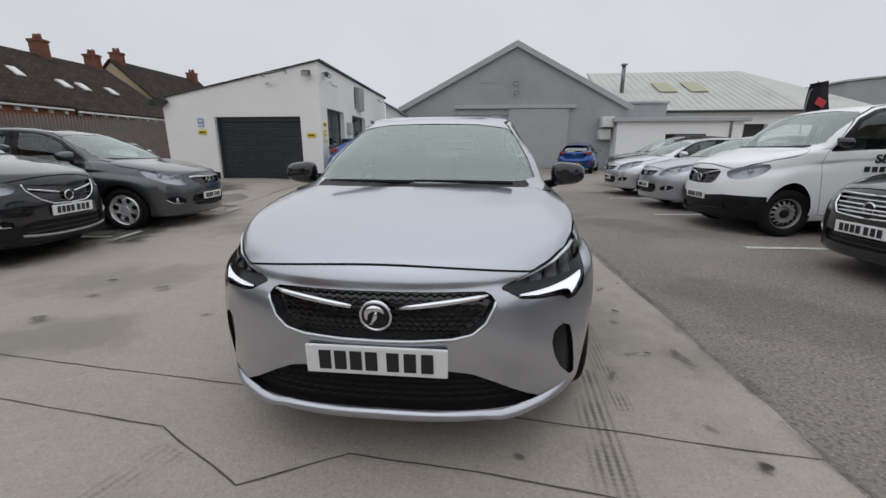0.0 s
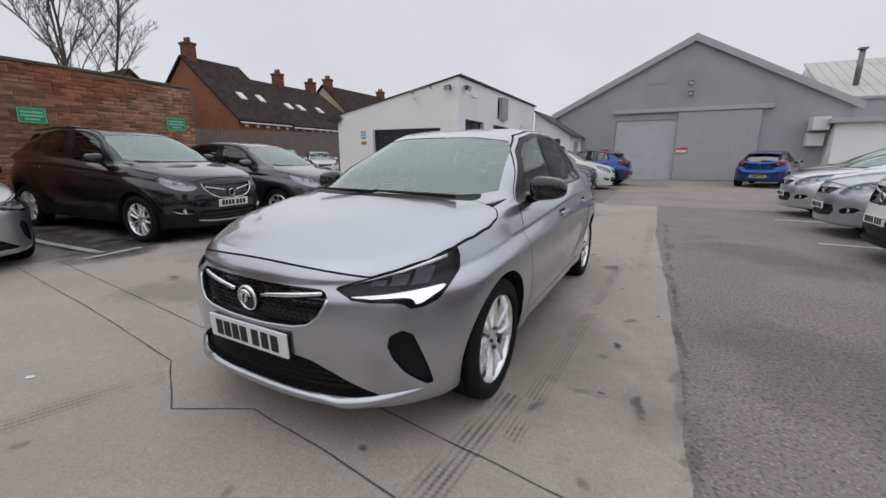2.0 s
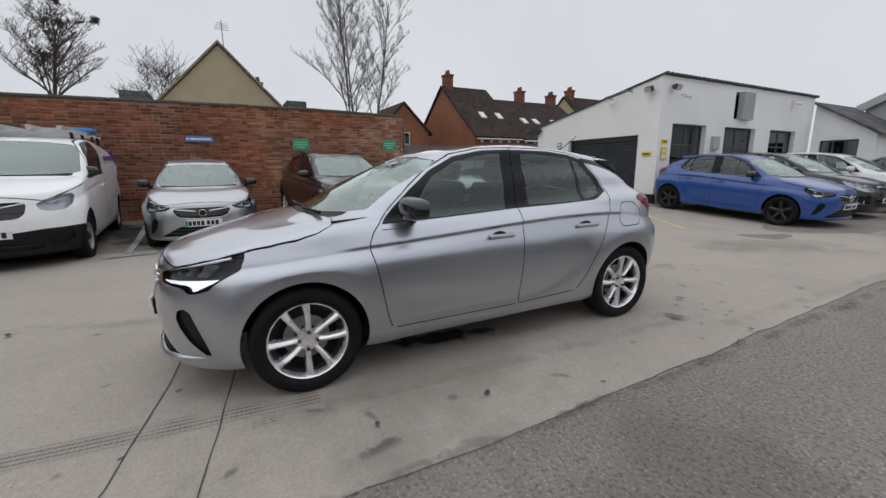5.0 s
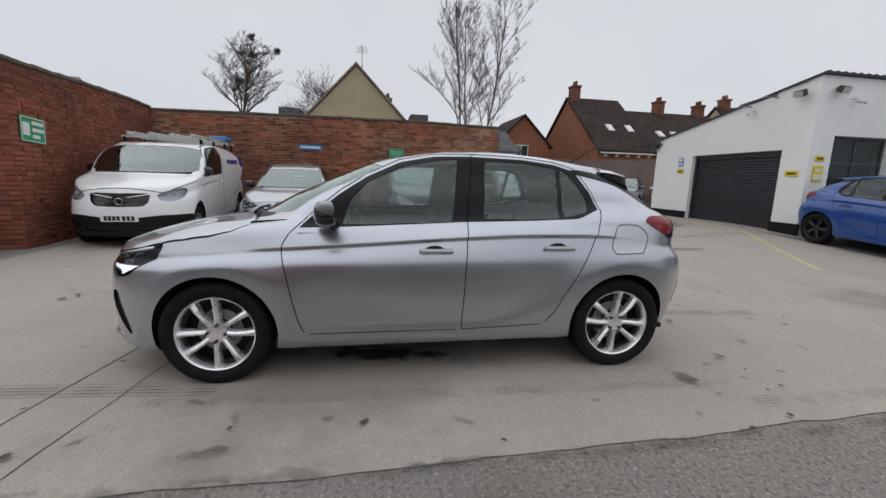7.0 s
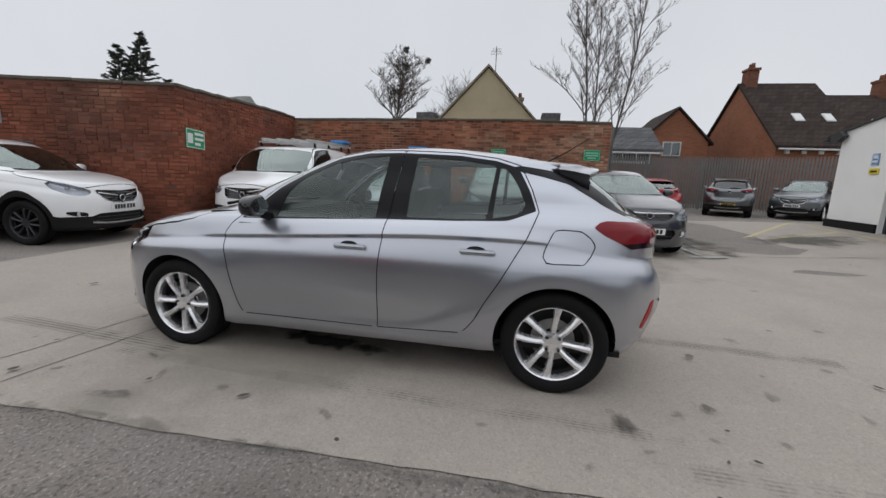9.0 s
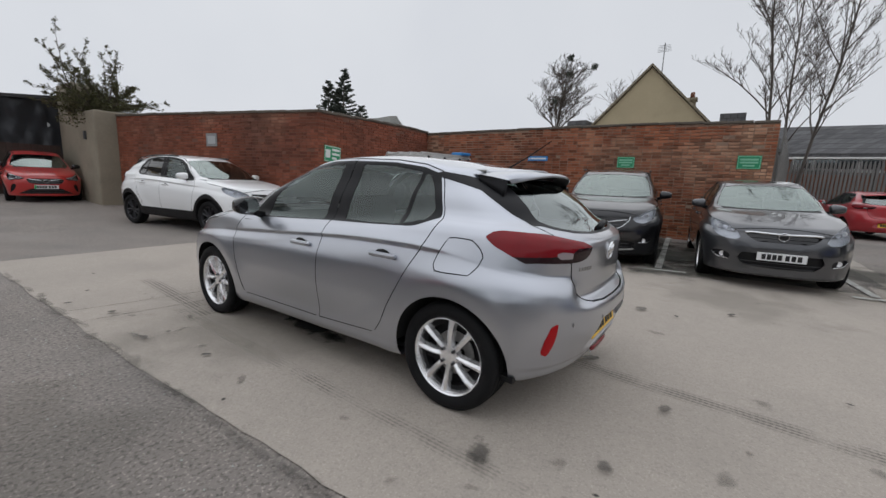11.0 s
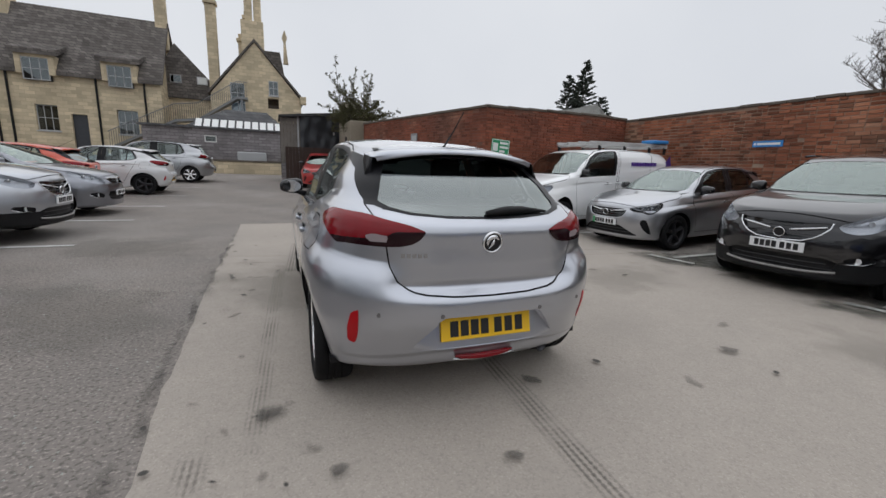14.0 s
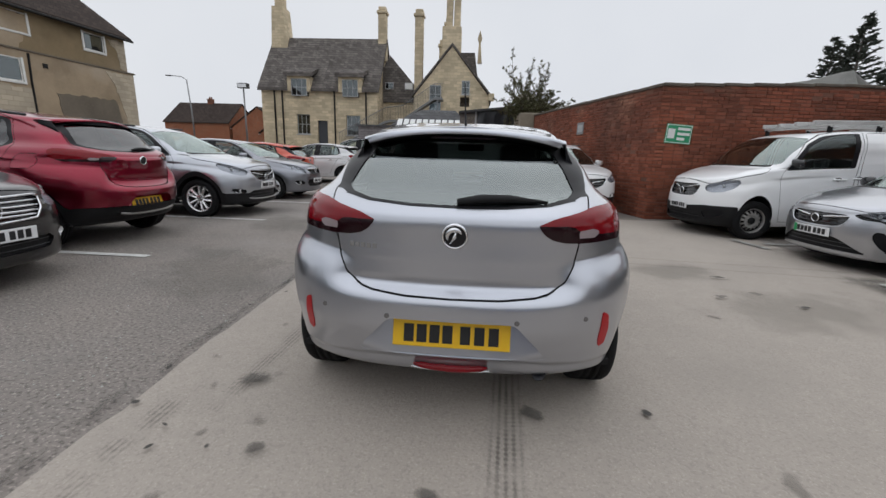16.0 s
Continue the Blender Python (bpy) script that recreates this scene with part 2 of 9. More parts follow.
def pchip(x, keys):
    """Smooth monotone curve through (position, value) keys."""
    kx = np.array([k[0] for k in keys], float)
    ky = np.array([k[1] for k in keys], float)
    if len(kx) == 1:
        return np.full_like(np.asarray(x, float), ky[0])
    h, d = np.diff(kx), np.diff(ky) / np.diff(kx)
    m = np.zeros_like(kx)
    m[0], m[-1] = d[0], d[-1]
    for i in range(1, len(kx) - 1):
        m[i] = 0 if d[i - 1] * d[i] <= 0 else 2 * d[i - 1] * d[i] / (d[i - 1] + d[i])
    x = np.clip(np.asarray(x, float), kx[0], kx[-1])
    i = np.clip(np.searchsorted(kx, x) - 1, 0, len(kx) - 2)
    t = (x - kx[i]) / h[i]
    return ((1 + 2 * t) * (1 - t) ** 2) * ky[i] + t * (1 - t) ** 2 * h[i] * m[i] + t * t * (3 - 2 * t) * ky[i + 1] + t * t * (t - 1) * h[i] * m[i + 1]


def poly_sdf(px, py, poly, rounded=0.0):
    """Signed distance (inside negative) to a polygon."""
    pts = np.array(poly, float)
    d = np.full(px.shape, 1e9)
    inside = np.zeros(px.shape, bool)
    for (ax, ay), (bx, by) in zip(pts, np.roll(pts, -1, axis=0)):
        ex, ey = bx - ax, by - ay
        wx, wy = px - ax, py - ay
        t = np.clip((wx * ex + wy * ey) / (ex * ex + ey * ey + 1e-12), 0, 1)
        d = np.minimum(d, (wx - t * ex) ** 2 + (wy - t * ey) ** 2)
        cond = (ay > py) != (by > py)
        with np.errstate(divide="ignore", invalid="ignore"):
            xc = ax + (py - ay) * ex / (by - ay if by != ay else 1e-12)
        inside ^= cond & (px < xc)
    d = np.sqrt(d)
    return np.where(inside, -d, d) - rounded


def sm(x, a, b):
    t = min(1.0, max(0.0, (x - a) / (b - a)))
    return t * t * (3 - 2 * t)


def gz(x, y):
    """Height of the ground."""
    z = 0.30 * sm(y, 7.5, 12.8) * sm(-x, 0.5, 7.0) * (1 - sm(-x, 10, 14)) + 0.10 * sm(y, 13, 24)
    z += 0.10 * sm(-x, 6.0, 9.0) * (1 - sm(y, 4, 9))
    z += 0.45 * sm(-y, 4, 20) + 0.03 * min(40.0, max(0.0, -y - 20))
    return z


def letters(text, size, depth=0.003, spacing=1.0, bold=0.0):
    """Lettering as a mesh lying in the xz plane, centred, facing -y."""
    cu = bpy.data.curves.new("lettering", "FONT")
    cu.body, cu.size, cu.align_x, cu.align_y, cu.extrude, cu.offset = text, size, "CENTER", "CENTER", depth, bold
    cu.space_character = spacing
    ob = bpy.data.objects.new("lettering", cu)
    scene.collection.objects.link(ob)
    me = bpy.data.meshes.new_from_object(ob.evaluated_get(bpy.context.evaluated_depsgraph_get()))
    bpy.data.objects.remove(ob)
    me.transform(pose(0, 0, 0, 90, 0, 0))
    return me


# ---------------------------------------------------------------- cars
# A car lies with its nose at y = 0 and its tail at y = its length; x is half-width, z up.
def ring(f, a, nf, r, b, nr, w, z):
    return dict(f=f, a=a, nf=nf, r=r, b=b, nr=nr, w=w, z=z)


# the waist crease along the doors
CREASE = [(1.0, 0.812), (1.34, 0.831), (1.73, 0.856), (2.34, 0.897), (2.69, 0.913), (3.04, 0.917), (3.3, 0.908)]
RINGS = [
    ring(0.40, 0.60, 2.6, 3.60, 0.40, 3.0, 0.62, [(0, 0.20), (4.1, 0.26)]),
    ring(0.12, 0.68, 2.8, 3.90, 0.40, 2.9, 0.78, [(0, 0.19), (1, 0.20), (3, 0.22), (4.1, 0.255)]),
    ring(0.050, 0.77, 2.7, 3.985, 0.42, 2.9, 0.810, [(0, 0.232), (1, 0.23), (3, 0.25), (4.1, 0.30)]),
    ring(0.052, 0.80, 2.7, 4.005, 0.44, 2.8, 0.828, [(0, 0.28), (1, 0.29), (3, 0.31), (4.1, 0.365)]),
    ring(0.050, 0.82, 2.7, 4.034, 0.46, 2.7, 0.842, [(0, 0.36), (1, 0.38), (3, 0.40), (4.1, 0.43)]),
    ring(0.036, 0.85, 2.65, 4.060, 0.49, 2.75, 0.857, [(0, 0.47), (1, 0.50), (3, 0.52), (3.6, 0.54), (4.1, 0.53)]),
    ring(0.036, 0.87, 2.6, 4.054, 0.50, 2.8, 0.864, [(0, 0.56), (1, 0.61), (3, 0.64), (3.6, 0.668), (3.9, 0.655), (4.1, 0.612)]),
    ring(0.048, 0.885, 2.6, 3.976, 0.515, 2.85, 0.858, [(0, 0.65), (0.4, 0.68), (1, 0.72), (3, 0.75), (3.6, 0.75), (3.88, 0.725), (4.1, 0.662)]),
    ring(0.071, 0.881, 2.55, 3.982, 0.54, 2.95, 0.8125, [(0, 0.712), (0.4, 0.742)] + [(p, h - 0.018) for p, h in CREASE] + [(3.6, 0.847), (4.1, 0.762)]),
    ring(0.074, 0.88, 2.55, 3.984, 0.545, 3.0, 0.808, [(0, 0.73), (0.4, 0.76)] + CREASE + [(3.6, 0.865), (4.1, 0.78)]),
    ring(0.112, 0.89, 2.5, 3.992, 0.58, 3.1, 0.780, [(0, 0.785), (0.3, 0.805), (0.6, 0.86), (1, 0.90), (2.2, 0.938), (3, 0.975), (3.6, 0.97), (4.1, 0.925)]),
    ring(0.20, 0.87, 2.4, 3.984, 0.58, 3.1, 0.757, [(0, 0.825), (0.3, 0.835), (0.6, 0.885), (1, 0.93), (1.3, 0.945), (2.2, 0.965), (2.85, 1.00), (3.1, 1.035), (3.6, 1.025), (4.1, 0.957)]),
    ring(0.46, 0.75, 2.2, 3.900, 0.52, 3.0, 0.731, [(0, 0.90), (0.5, 0.905), (0.8, 0.94), (1.3, 0.962), (2.2, 0.985), (2.85, 1.025), (3.1, 1.065), (3.6, 1.06), (4.1, 1.008)]),
    ring(0.92, 0.48, 2.3, 3.84, 0.45, 2.6, 0.712, [(0, 0.990), (1.0, 0.990), (1.3, 0.990), (2.2, 1.010), (2.85, 1.05), (3.1, 1.09), (3.6, 1.085), (4.1, 1.055)]),
    ring(1.20, 0.44, 2.4, 3.735, 0.45, 2.6, 0.675, [(0, 1.135), (1.4, 1.13), (2.2, 1.14), (3.0, 1.18), (4.1, 1.16)]),
    ring(1.49, 0.42, 2.6, 3.605, 0.46, 2.6, 0.610, [(0, 1.275), (1.7, 1.255), (2.2, 1.275), (3.0, 1.27), (4.1, 1.25)]),
    ring(1.71, 0.44, 2.9, 3.52, 0.46, 2.8, 0.562, [(0, 1.347), (1.72, 1.345), (1.95, 1.352), (2.3, 1.388), (2.6, 1.390), (3.0, 1.352), (3.3, 1.318), (4.1, 1.305)]),
    ring(1.80, 0.46, 2.9, 3.51, 0.46, 2.8, 0.515, [(0, 1.375), (1.82, 1.374), (2.1, 1.403), (2.45, 1.420), (2.9, 1.398), (3.3, 1.352), (4.1, 1.325)]),
    ring(1.95, 0.50, 2.9, 3.53, 0.50, 2.8, 0.31, [(0, 1.405), (1.97, 1.405), (2.3, 1.438), (2.55, 1.445), (2.95, 1.422), (3.3, 1.377), (4.1, 1.345)]),
    ring(2.05, 0.45, 2.9, 3.50, 0.50, 2.8, 0.0, [(0, 1.418), (2.07, 1.418), (2.3, 1.442), (2.55, 1.450), (2.95, 1.428), (3.3, 1.383), (4.1, 1.352)]),
]
AX_F, AX_R, ARCH = 0.83, 3.37, 0.350


def outline(R, nf, nm, nb):
    th = np.linspace(0, math.pi / 2, 400)

    def quarter(w, length, n, count):
        x = w * np.sin(th) ** (2 / n)
        s = length * (1 - np.clip(np.cos(th), 0, 1) ** (2 / n))
        # spacing by the unit shape, so that columns line up from ring to ring
        ux, us = np.sin(th) ** (2 / n), 0.9 * (1 - np.clip(np.cos(th), 0, 1) ** (2 / n))
        arc = np.concatenate([[0], np.cumsum(np.hypot(np.diff(ux), np.diff(us)))])
        q = np.linspace(0, arc[-1], count + 1)
        return np.interp(q, arc, x), np.interp(q, arc, s)
    fx, fs = quarter(R["w"], R["a"], R["nf"], nf)
    bx, bs = quarter(R["w"], R["b"], R["nr"], nb)
    ms = np.linspace(R["f"] + R["a"], R["r"] - R["b"], nm + 1)[1:-1]
    x = np.concatenate([fx, np.full(len(ms), R["w"]), bx[::-1]])
    s = np.concatenate([R["f"] + fs, ms, R["r"] - bs[::-1]])
    return x, s, pchip(s, R["z"])


def shell_grid(nf, nm, nb, per):
    rows = np.array([outline(R, nf, nm, nb) for R in RINGS])  # ring, axis, column
    k = np.arange(len(RINGS), dtype=float)
    steps = []
    for i in range(len(RINGS) - 1):
        gap = np.abs(np.diff(rows[i:i + 2], axis=0)).max(axis=1).mean()
        n = max(1, int(round(per * (0.35 + gap * 5))))
        steps.extend(i + np.arange(n) / n)
    steps = np.array(steps + [len(RINGS) - 1.0])
    m = np.zeros_like(rows)
    d = np.diff(rows, axis=0)
    m[0], m[-1] = d[0], d[-1]
    same = d[:-1] * d[1:] > 0
    with np.errstate(divide="ignore", invalid="ignore"):
        m[1:-1] = np.where(same, 2 * d[:-1] * d[1:] / (d[:-1] + d[1:]), 0)
    i = np.clip(steps.astype(int), 0, len(RINGS) - 2)
    t = (steps - i)[:, None, None]
    g = (1 + 2 * t) * (1 - t) ** 2 * rows[i] + t * (1 - t) ** 2 * m[i] + t * t * (3 - 2 * t) * rows[i + 1] + t * t * (t - 1) * m[i + 1]
    x, s, z = g[:, 0], g[:, 1], g[:, 2]
    # arch flares, waist crease, swept hollow of the lower doors, sill
    side = np.clip((x - 0.60) / 0.15, 0, 1)
    for ax in (AX_F, AX_R):
        r = np.hypot(s - ax, z - 0.315)
        x = x + side * 0.011 * np.where(r > 0.415, np.exp(-((r - 0.415) / 0.10) ** 2), np.clip(1 - 0.6 * (0.415 - r) / 0.065, 0, 1)) * np.clip((0.85 - z) / 0.05, 0, 1)
    zc = pchip(s, CREASE)
    fade = np.clip((s - 1.0) / 0.3, 0, 1) * np.clip((3.35 - s) / 0.3, 0, 1)
    dz = z - zc
    x = x + side * fade * 0.017 * np.where(dz > 0, np.clip(1 - dz / 0.10, 0, 1), np.clip(1 + dz / 0.018, 0, 1))
    zh = pchip(s, [(1.3, 0.352), (2.36, 0.356), (2.535, 0.380), (2.64, 0.415), (2.774, 0.490), (2.95, 0.580)])
    dz = z - zh
    x = x - side * 0.013 * np.where(dz > 0, np.exp(-(dz / 0.17) ** 2), np.exp(-(dz / 0.034) ** 2)) * np.clip((s - 1.25) / 0.25, 0, 1) * np.clip((3.02 - s) / 0.3, 0, 1)
    x = x + side * 0.009 * np.clip((0.290 - z) / 0.012, 0, 1) * np.clip((s - 1.15) / 0.1, 0, 1) * np.clip((3.02 - s) / 0.1, 0, 1)
    # tail: the boot lid's lower crease and the undercut valance
    dz = z - 0.716
    s = s + 0.014 * np.clip((s - 3.88) / 0.06, 0, 1) * np.clip((0.50 - x) / 0.05, 0, 1) * np.where(dz > 0, np.clip(1 - dz / 0.16, 0, 1), np.clip(1 + dz / 0.026, 0, 1))
    # the rear corners flow straight from the lamps to the bumper's shelf
    lo, hi = int(np.searchsorted(steps, 6.0)), int(np.searchsorted(steps, 9.0))
    run = np.clip((z[lo:hi + 1] - z[lo]) / (z[hi] - z[lo]), 0, 1)
    straight = s[lo] + (s[hi] - s[lo]) * run + 0.012 * np.sin(math.pi * run)
    corner = np.clip((x[lo:hi + 1] - 0.44) / 0.18, 0, 1)
    corner = corner * corner * (3 - 2 * corner) * np.clip((s[lo:hi + 1] - 3.45) / 0.30, 0, 1)
    s[lo:hi + 1] += corner * np.clip(straight - s[lo:hi + 1], 0, 1)
    zv = 0.366 - 0.03 * np.clip((x - 0.3) / 0.4, 0, 1)
    s = s - 0.024 * np.clip((zv - z) / 0.014, 0, 1) * np.clip((s - 3.65) / 0.2, 0, 1)
    up = np.clip((z - 0.45) / 0.50, 0, 1)
    x = x * (1 - (0.105 - 0.060 * up) * np.clip((s - 3.34) / 0.58, 0, 1) ** 1.3 - 0.05 * np.clip((z - 1.0) / 0.12, 0, 1) * np.clip((s - 2.2) / 0.85, 0, 1))
    x[:, 0] = 0
    x[:, -1] = 0
    return x, s, z


class Shell:
    """The skin of a car, cut into its panels."""

    def __init__(self, nf, nm, nb, per):
        x, s, z = shell_grid(nf, nm, nb, per)
        bm = self.bm = bmesh.new()
        self.lab = bm.faces.layers.int.new("lab")
        self.names = ["body"]
        nv, nu = x.shape
        left = [[bm.verts.new((x[i, j], s[i, j], z[i, j])) for j in range(nu)] for i in range(nv)]
        right = [[left[i][j] if j in (0, nu - 1) or i == nv - 1 else bm.verts.new((-x[i, j], s[i, j], z[i, j])) for j in range(nu)] for i in range(nv)]
        for grid, flip in ((left, False), (right, True)):
            for i in range(nv - 1):
                for j in range(nu - 1):
                    q = [grid[i][j], grid[i][j + 1], grid[i + 1][j + 1], grid[i + 1][j]]
                    q = [v for n, v in enumerate(q) if v not in q[:n]]
                    if len(q) > 2:
                        bm.faces.new(q[::-1] if flip else q)
        bm.verts.index_update()

    def field(self, fn):
        co = np.array([v.co[:] for v in self.bm.verts])
        return fn(co[:, 0], co[:, 1], co[:, 2])

    def cut(self, fn, name=None, only=None):
        """Split faces where fn crosses zero; faces inside (negative) take the name."""
        bm = self.bm
        bm.verts.index_update()
        f = self.field(fn)
        f[np.abs(f) < 4e-4] = 0.0
        val = {v: f[v.index] for v in bm.verts}
        sign = np.sign(f)
        edges = [e for e in bm.edges if sign[e.verts[0].index] * sign[e.verts[1].index] < 0]
        touched = set()
        for e in edges:
            a, b = e.verts
            fa, fb = val[a], val[b]
            faces = list(e.link_faces)
            _, nv = bmesh.utils.edge_split(e, a, fa / (fa - fb))
            val[nv] = 0.0
            touched.update(faces)
        for face in list(touched):
            vs = list(face.verts)
            zero = [v for v in vs if val[v] == 0.0]
            if len(zero) < 2 or not any(val[v] > 0 for v in vs) or not any(val[v] < 0 for v in vs):
                continue
            for ai in range(len(zero)):
                done = False
                for bi in range(ai + 1, len(zero)):
                    a, b = zero[ai], zero[bi]
                    ia, ib = vs.index(a), vs.index(b)
                    if abs(ia - ib) in (1, len(vs) - 1):
                        continue
                    try:
                        nf, _ = bmesh.utils.face_split(face, a, b)
                        nf[self.lab] = face[self.lab]
                    except ValueError:
                        continue
                    done = True
                    break
                if done:
                    break
        if name:
            if name not in self.names:
                self.names.append(name)
            k = self.names.index(name)
            for face in bm.faces:
                tot = 0.0
                for v in face.verts:
                    tot += val[v]
                if tot < 0 and (only is None or self.names[face[self.lab]] in only):
                    face[self.lab] = k

    def take(self, names, warp=None, push=0.0, flat=False, lip=False, sink=None):
        """A bmesh of all faces with these names; a lip joins its rim to the skin."""
        ks = {self.names.index(n) for n in names if n in self.names}
        faces = [f for f in self.bm.faces if f[self.lab] in ks]
        if not faces:
            return None
        out = bmesh.new()
        seen = {}
        for f in faces:
            row = []
            for v in f.verts:
                if v not in seen:
                    co = sink(v.co) if sink else (v.co - v.normal * push if push else v.co)
                    seen[v] = out.verts.new(warp(co) if warp else co)
                row.append(seen[v])
            try:
                out.faces.new(row).smooth = not flat
            except ValueError:
                pass
        if lip and (push or sink):
            inside = set(faces)
            for e in {e for f in faces for e in f.edges}:
                if sum(1 for f in e.link_faces if f in inside) != 1 or len(e.link_faces) < 2:
                    continue
                a, b = e.verts
                q = [a.co, b.co, sink(b.co) if sink else b.co - b.normal * push, sink(a.co) if sink else a.co - a.normal * push]
                out.faces.new([out.verts.new(warp(c) if warp else c) for c in q])
        return out

    def tree(self):
        from mathutils.bvhtree import BVHTree
        return BVHTree.FromBMesh(self.bm)


def side_region(poly, sign=0, rounded=0.0, zmin=-9):
    def fn(x, s, z):
        d = poly_sdf(s, z, poly, rounded)
        ok = (np.abs(x) > 0.42) if sign == 0 else (x * sign > 0.42)
        return np.where(ok, d, 1.0)
    return fn


def face_region(poly, smin=-1.0, smax=9.0, mirror=True, rounded=0.0):
    def fn(x, s, z):
        d = poly_sdf(np.abs(x) if mirror else x, z, poly, rounded)
        return np.where((s > smin) & (s < smax), d, 1.0)
    return fn


def top_region(poly, zmin, rounded=0.0):
    def fn(x, s, z):
        return np.where(z > zmin, poly_sdf(np.abs(x), s, poly, rounded), 1.0)
    return fn


def band(fn, half):
    return lambda x, s, z: np.abs(fn(x, s, z)) - half


def both(*fns):
    return lambda x, s, z: np.maximum.reduce([f(x, s, z) for f in fns])


DLO = [(1.30, 0.937), (1.41, 1.038), (1.533, 1.14), (1.696, 1.248), (1.904, 1.346), (2.123, 1.388), (2.35, 1.396), (2.73, 1.388), (2.96, 1.362), (3.10, 1.322), (3.178, 1.186), (3.222, 1.074), (3.06, 1.013), (2.70, 0.994), (2.30, 0.981), (1.99, 0.965), (1.52, 0.943)]
WIN_F = [(1.555, 0.962), (1.605, 1.105), (1.70, 1.211), (1.906, 1.311), (2.124, 1.356), (2.27, 1.365), (2.228, 0.986), (1.99, 0.976)]
WIN_R = [(2.439, 1.006), (2.465, 1.366), (2.727, 1.358), (2.96, 1.328), (2.93, 1.02), (2.70, 1.010)]
WIN_Q = [(2.972, 1.026), (2.995, 1.318), (3.031, 1.309), (3.100, 1.219), (3.150, 1.112), (3.13, 1.063)]
DOOR_F = [(1.333, 0.30), (1.304, 0.371), (1.272, 0.512), (1.24, 0.677), (1.212, 0.80), (1.214, 0.84), (1.25, 0.905), (1.292, 0.945), (1.40, 1.05), (1.53, 1.158), (1.69, 1.264), (1.90, 1.364), (2.12, 1.405), (2.375, 1.412), (2.322, 0.985), (2.30, 0.70), (2.29, 0.305)]
DOOR_R = [(2.29, 0.305), (2.30, 0.70), (2.322, 0.985), (2.375, 1.412), (2.73, 1.405), (2.97, 1.378), (3.115, 1.335), (3.192, 1.19), (3.237, 1.07), (3.18, 0.928), (3.114, 0.809), (3.04, 0.672), (2.956, 0.532), (2.90, 0.42), (2.83, 0.33)]
FUEL = [(3.329, 0.970), (3.36, 0.978), (3.471, 0.975), (3.52, 0.945), (3.55, 0.903), (3.53, 0.85), (3.495, 0.805), (3.30, 0.80), (3.275, 0.82), (3.285, 0.87)]
BONNET = [(-0.1, -0.1), (0.30, -0.1), (0.50, 0.12), (0.535, 0.212), (0.60, 0.285), (0.68, 0.41), (0.727, 0.53), (0.760, 0.672), (0.775, 0.81), (0.768, 0.93), (0.735, 1.00), (0.70, 1.03), (0.60, 1.04), (0.40, 0.955), (0.20, 0.912), (-0.1, 0.905)]
SCREEN = [(-0.1, 1.003), (0.30, 1.003), (0.58, 1.01), (0.645, 1.02), (0.615, 1.12), (0.560, 1.25), (0.505, 1.32), (0.30, 1.346), (-0.1, 1.352)]
REARGLASS = [(-0.1, 1.020), (0.20, 1.024), (0.38, 1.037), (0.48, 1.060), (0.515, 1.085), (0.48, 1.18), (0.425, 1.28), (0.30, 1.305), (-0.1, 1.312)]
REARBLACK = [(-0.1, 1.010), (0.20, 1.014), (0.39, 1.027), (0.50, 1.048), (0.565, 1.072), (0.535, 1.177), (0.49, 1.285), (0.46, 1.33), (-0.1, 1.345)]
TAILGATE = [(-0.1, 0.645), (0.20, 0.650), (0.34, 0.662), (0.406, 0.676), (0.466, 0.718), (0.50, 0.79), (0.516, 0.89), (0.53, 0.96), (0.58, 1.065), (0.50, 1.30), (0.45, 1.34), (-0.1, 1.345)]
GRILLE = [(-0.1, 0.708), (0.30, 0.708), (0.382, 0.705), (0.408, 0.666), (0.376, 0.606), (0.33, 0.570), (0.26, 0.556), (0.12, 0.548), (-0.1, 0.546)]
LOWGRILLE = [(-0.1, 0.430), (0.25, 0.430), (0.33, 0.415), (0.42, 0.368), (0.505, 0.318), (0.600, 0.262), (0.47, 0.264), (0.20, 0.268), (-0.1, 0.268)]
FOGPOD = [(0.655, 0.552), (0.622, 0.530), (0.615, 0.490), (0.628, 0.435), (0.660, 0.366), (0.722, 0.288), (0.738, 0.282), (0.727, 0.37), (0.710, 0.46), (0.690, 0.530)]
HEAD = [(0.412, 0.712), (0.50, 0.742), (0.60, 0.770), (0.69, 0.803), (0.735, 0.833), (0.752, 0.80), (0.766, 0.74), (0.766, 0.70), (0.75, 0.655), (0.712, 0.634), (0.678, 0.630), (0.652, 0.655), (0.614, 0.660), (0.55, 0.663), (0.49, 0.672), (0.455, 0.692)]
DRL = [(0.485, 0.687), (0.60, 0.694), (0.68, 0.702), (0.758, 0.712), (0.752, 0.690), (0.725, 0.662), (0.705, 0.646), (0.690, 0.645), (0.684, 0.667), (0.662, 0.676), (0.60, 0.677), (0.49, 0.675)]
TAIL = [(0.338, 0.958), (0.40, 0.984), (0.513, 1.008), (0.588, 1.028), (0.70, 1.038), (0.80, 1.040), (0.80, 0.880), (0.68, 0.890), (0.533, 0.885), (0.45, 0.888), (0.39, 0.902), (0.355, 0.930)]
TAILSIDE = [(3.54, 1.003), (3.575, 1.03), (3.63, 1.042), (3.74, 1.038), (4.2, 1.04), (4.2, 0.80), (3.80, 0.86), (3.738, 0.895), (3.66, 0.935), (3.60, 0.962)]
TAILDARK = [(0.30, 0.80), (0.30, 0.957), (0.482, 0.957), (0.512, 0.936), (0.61, 0.922), (0.80, 0.915), (0.80, 0.80)]
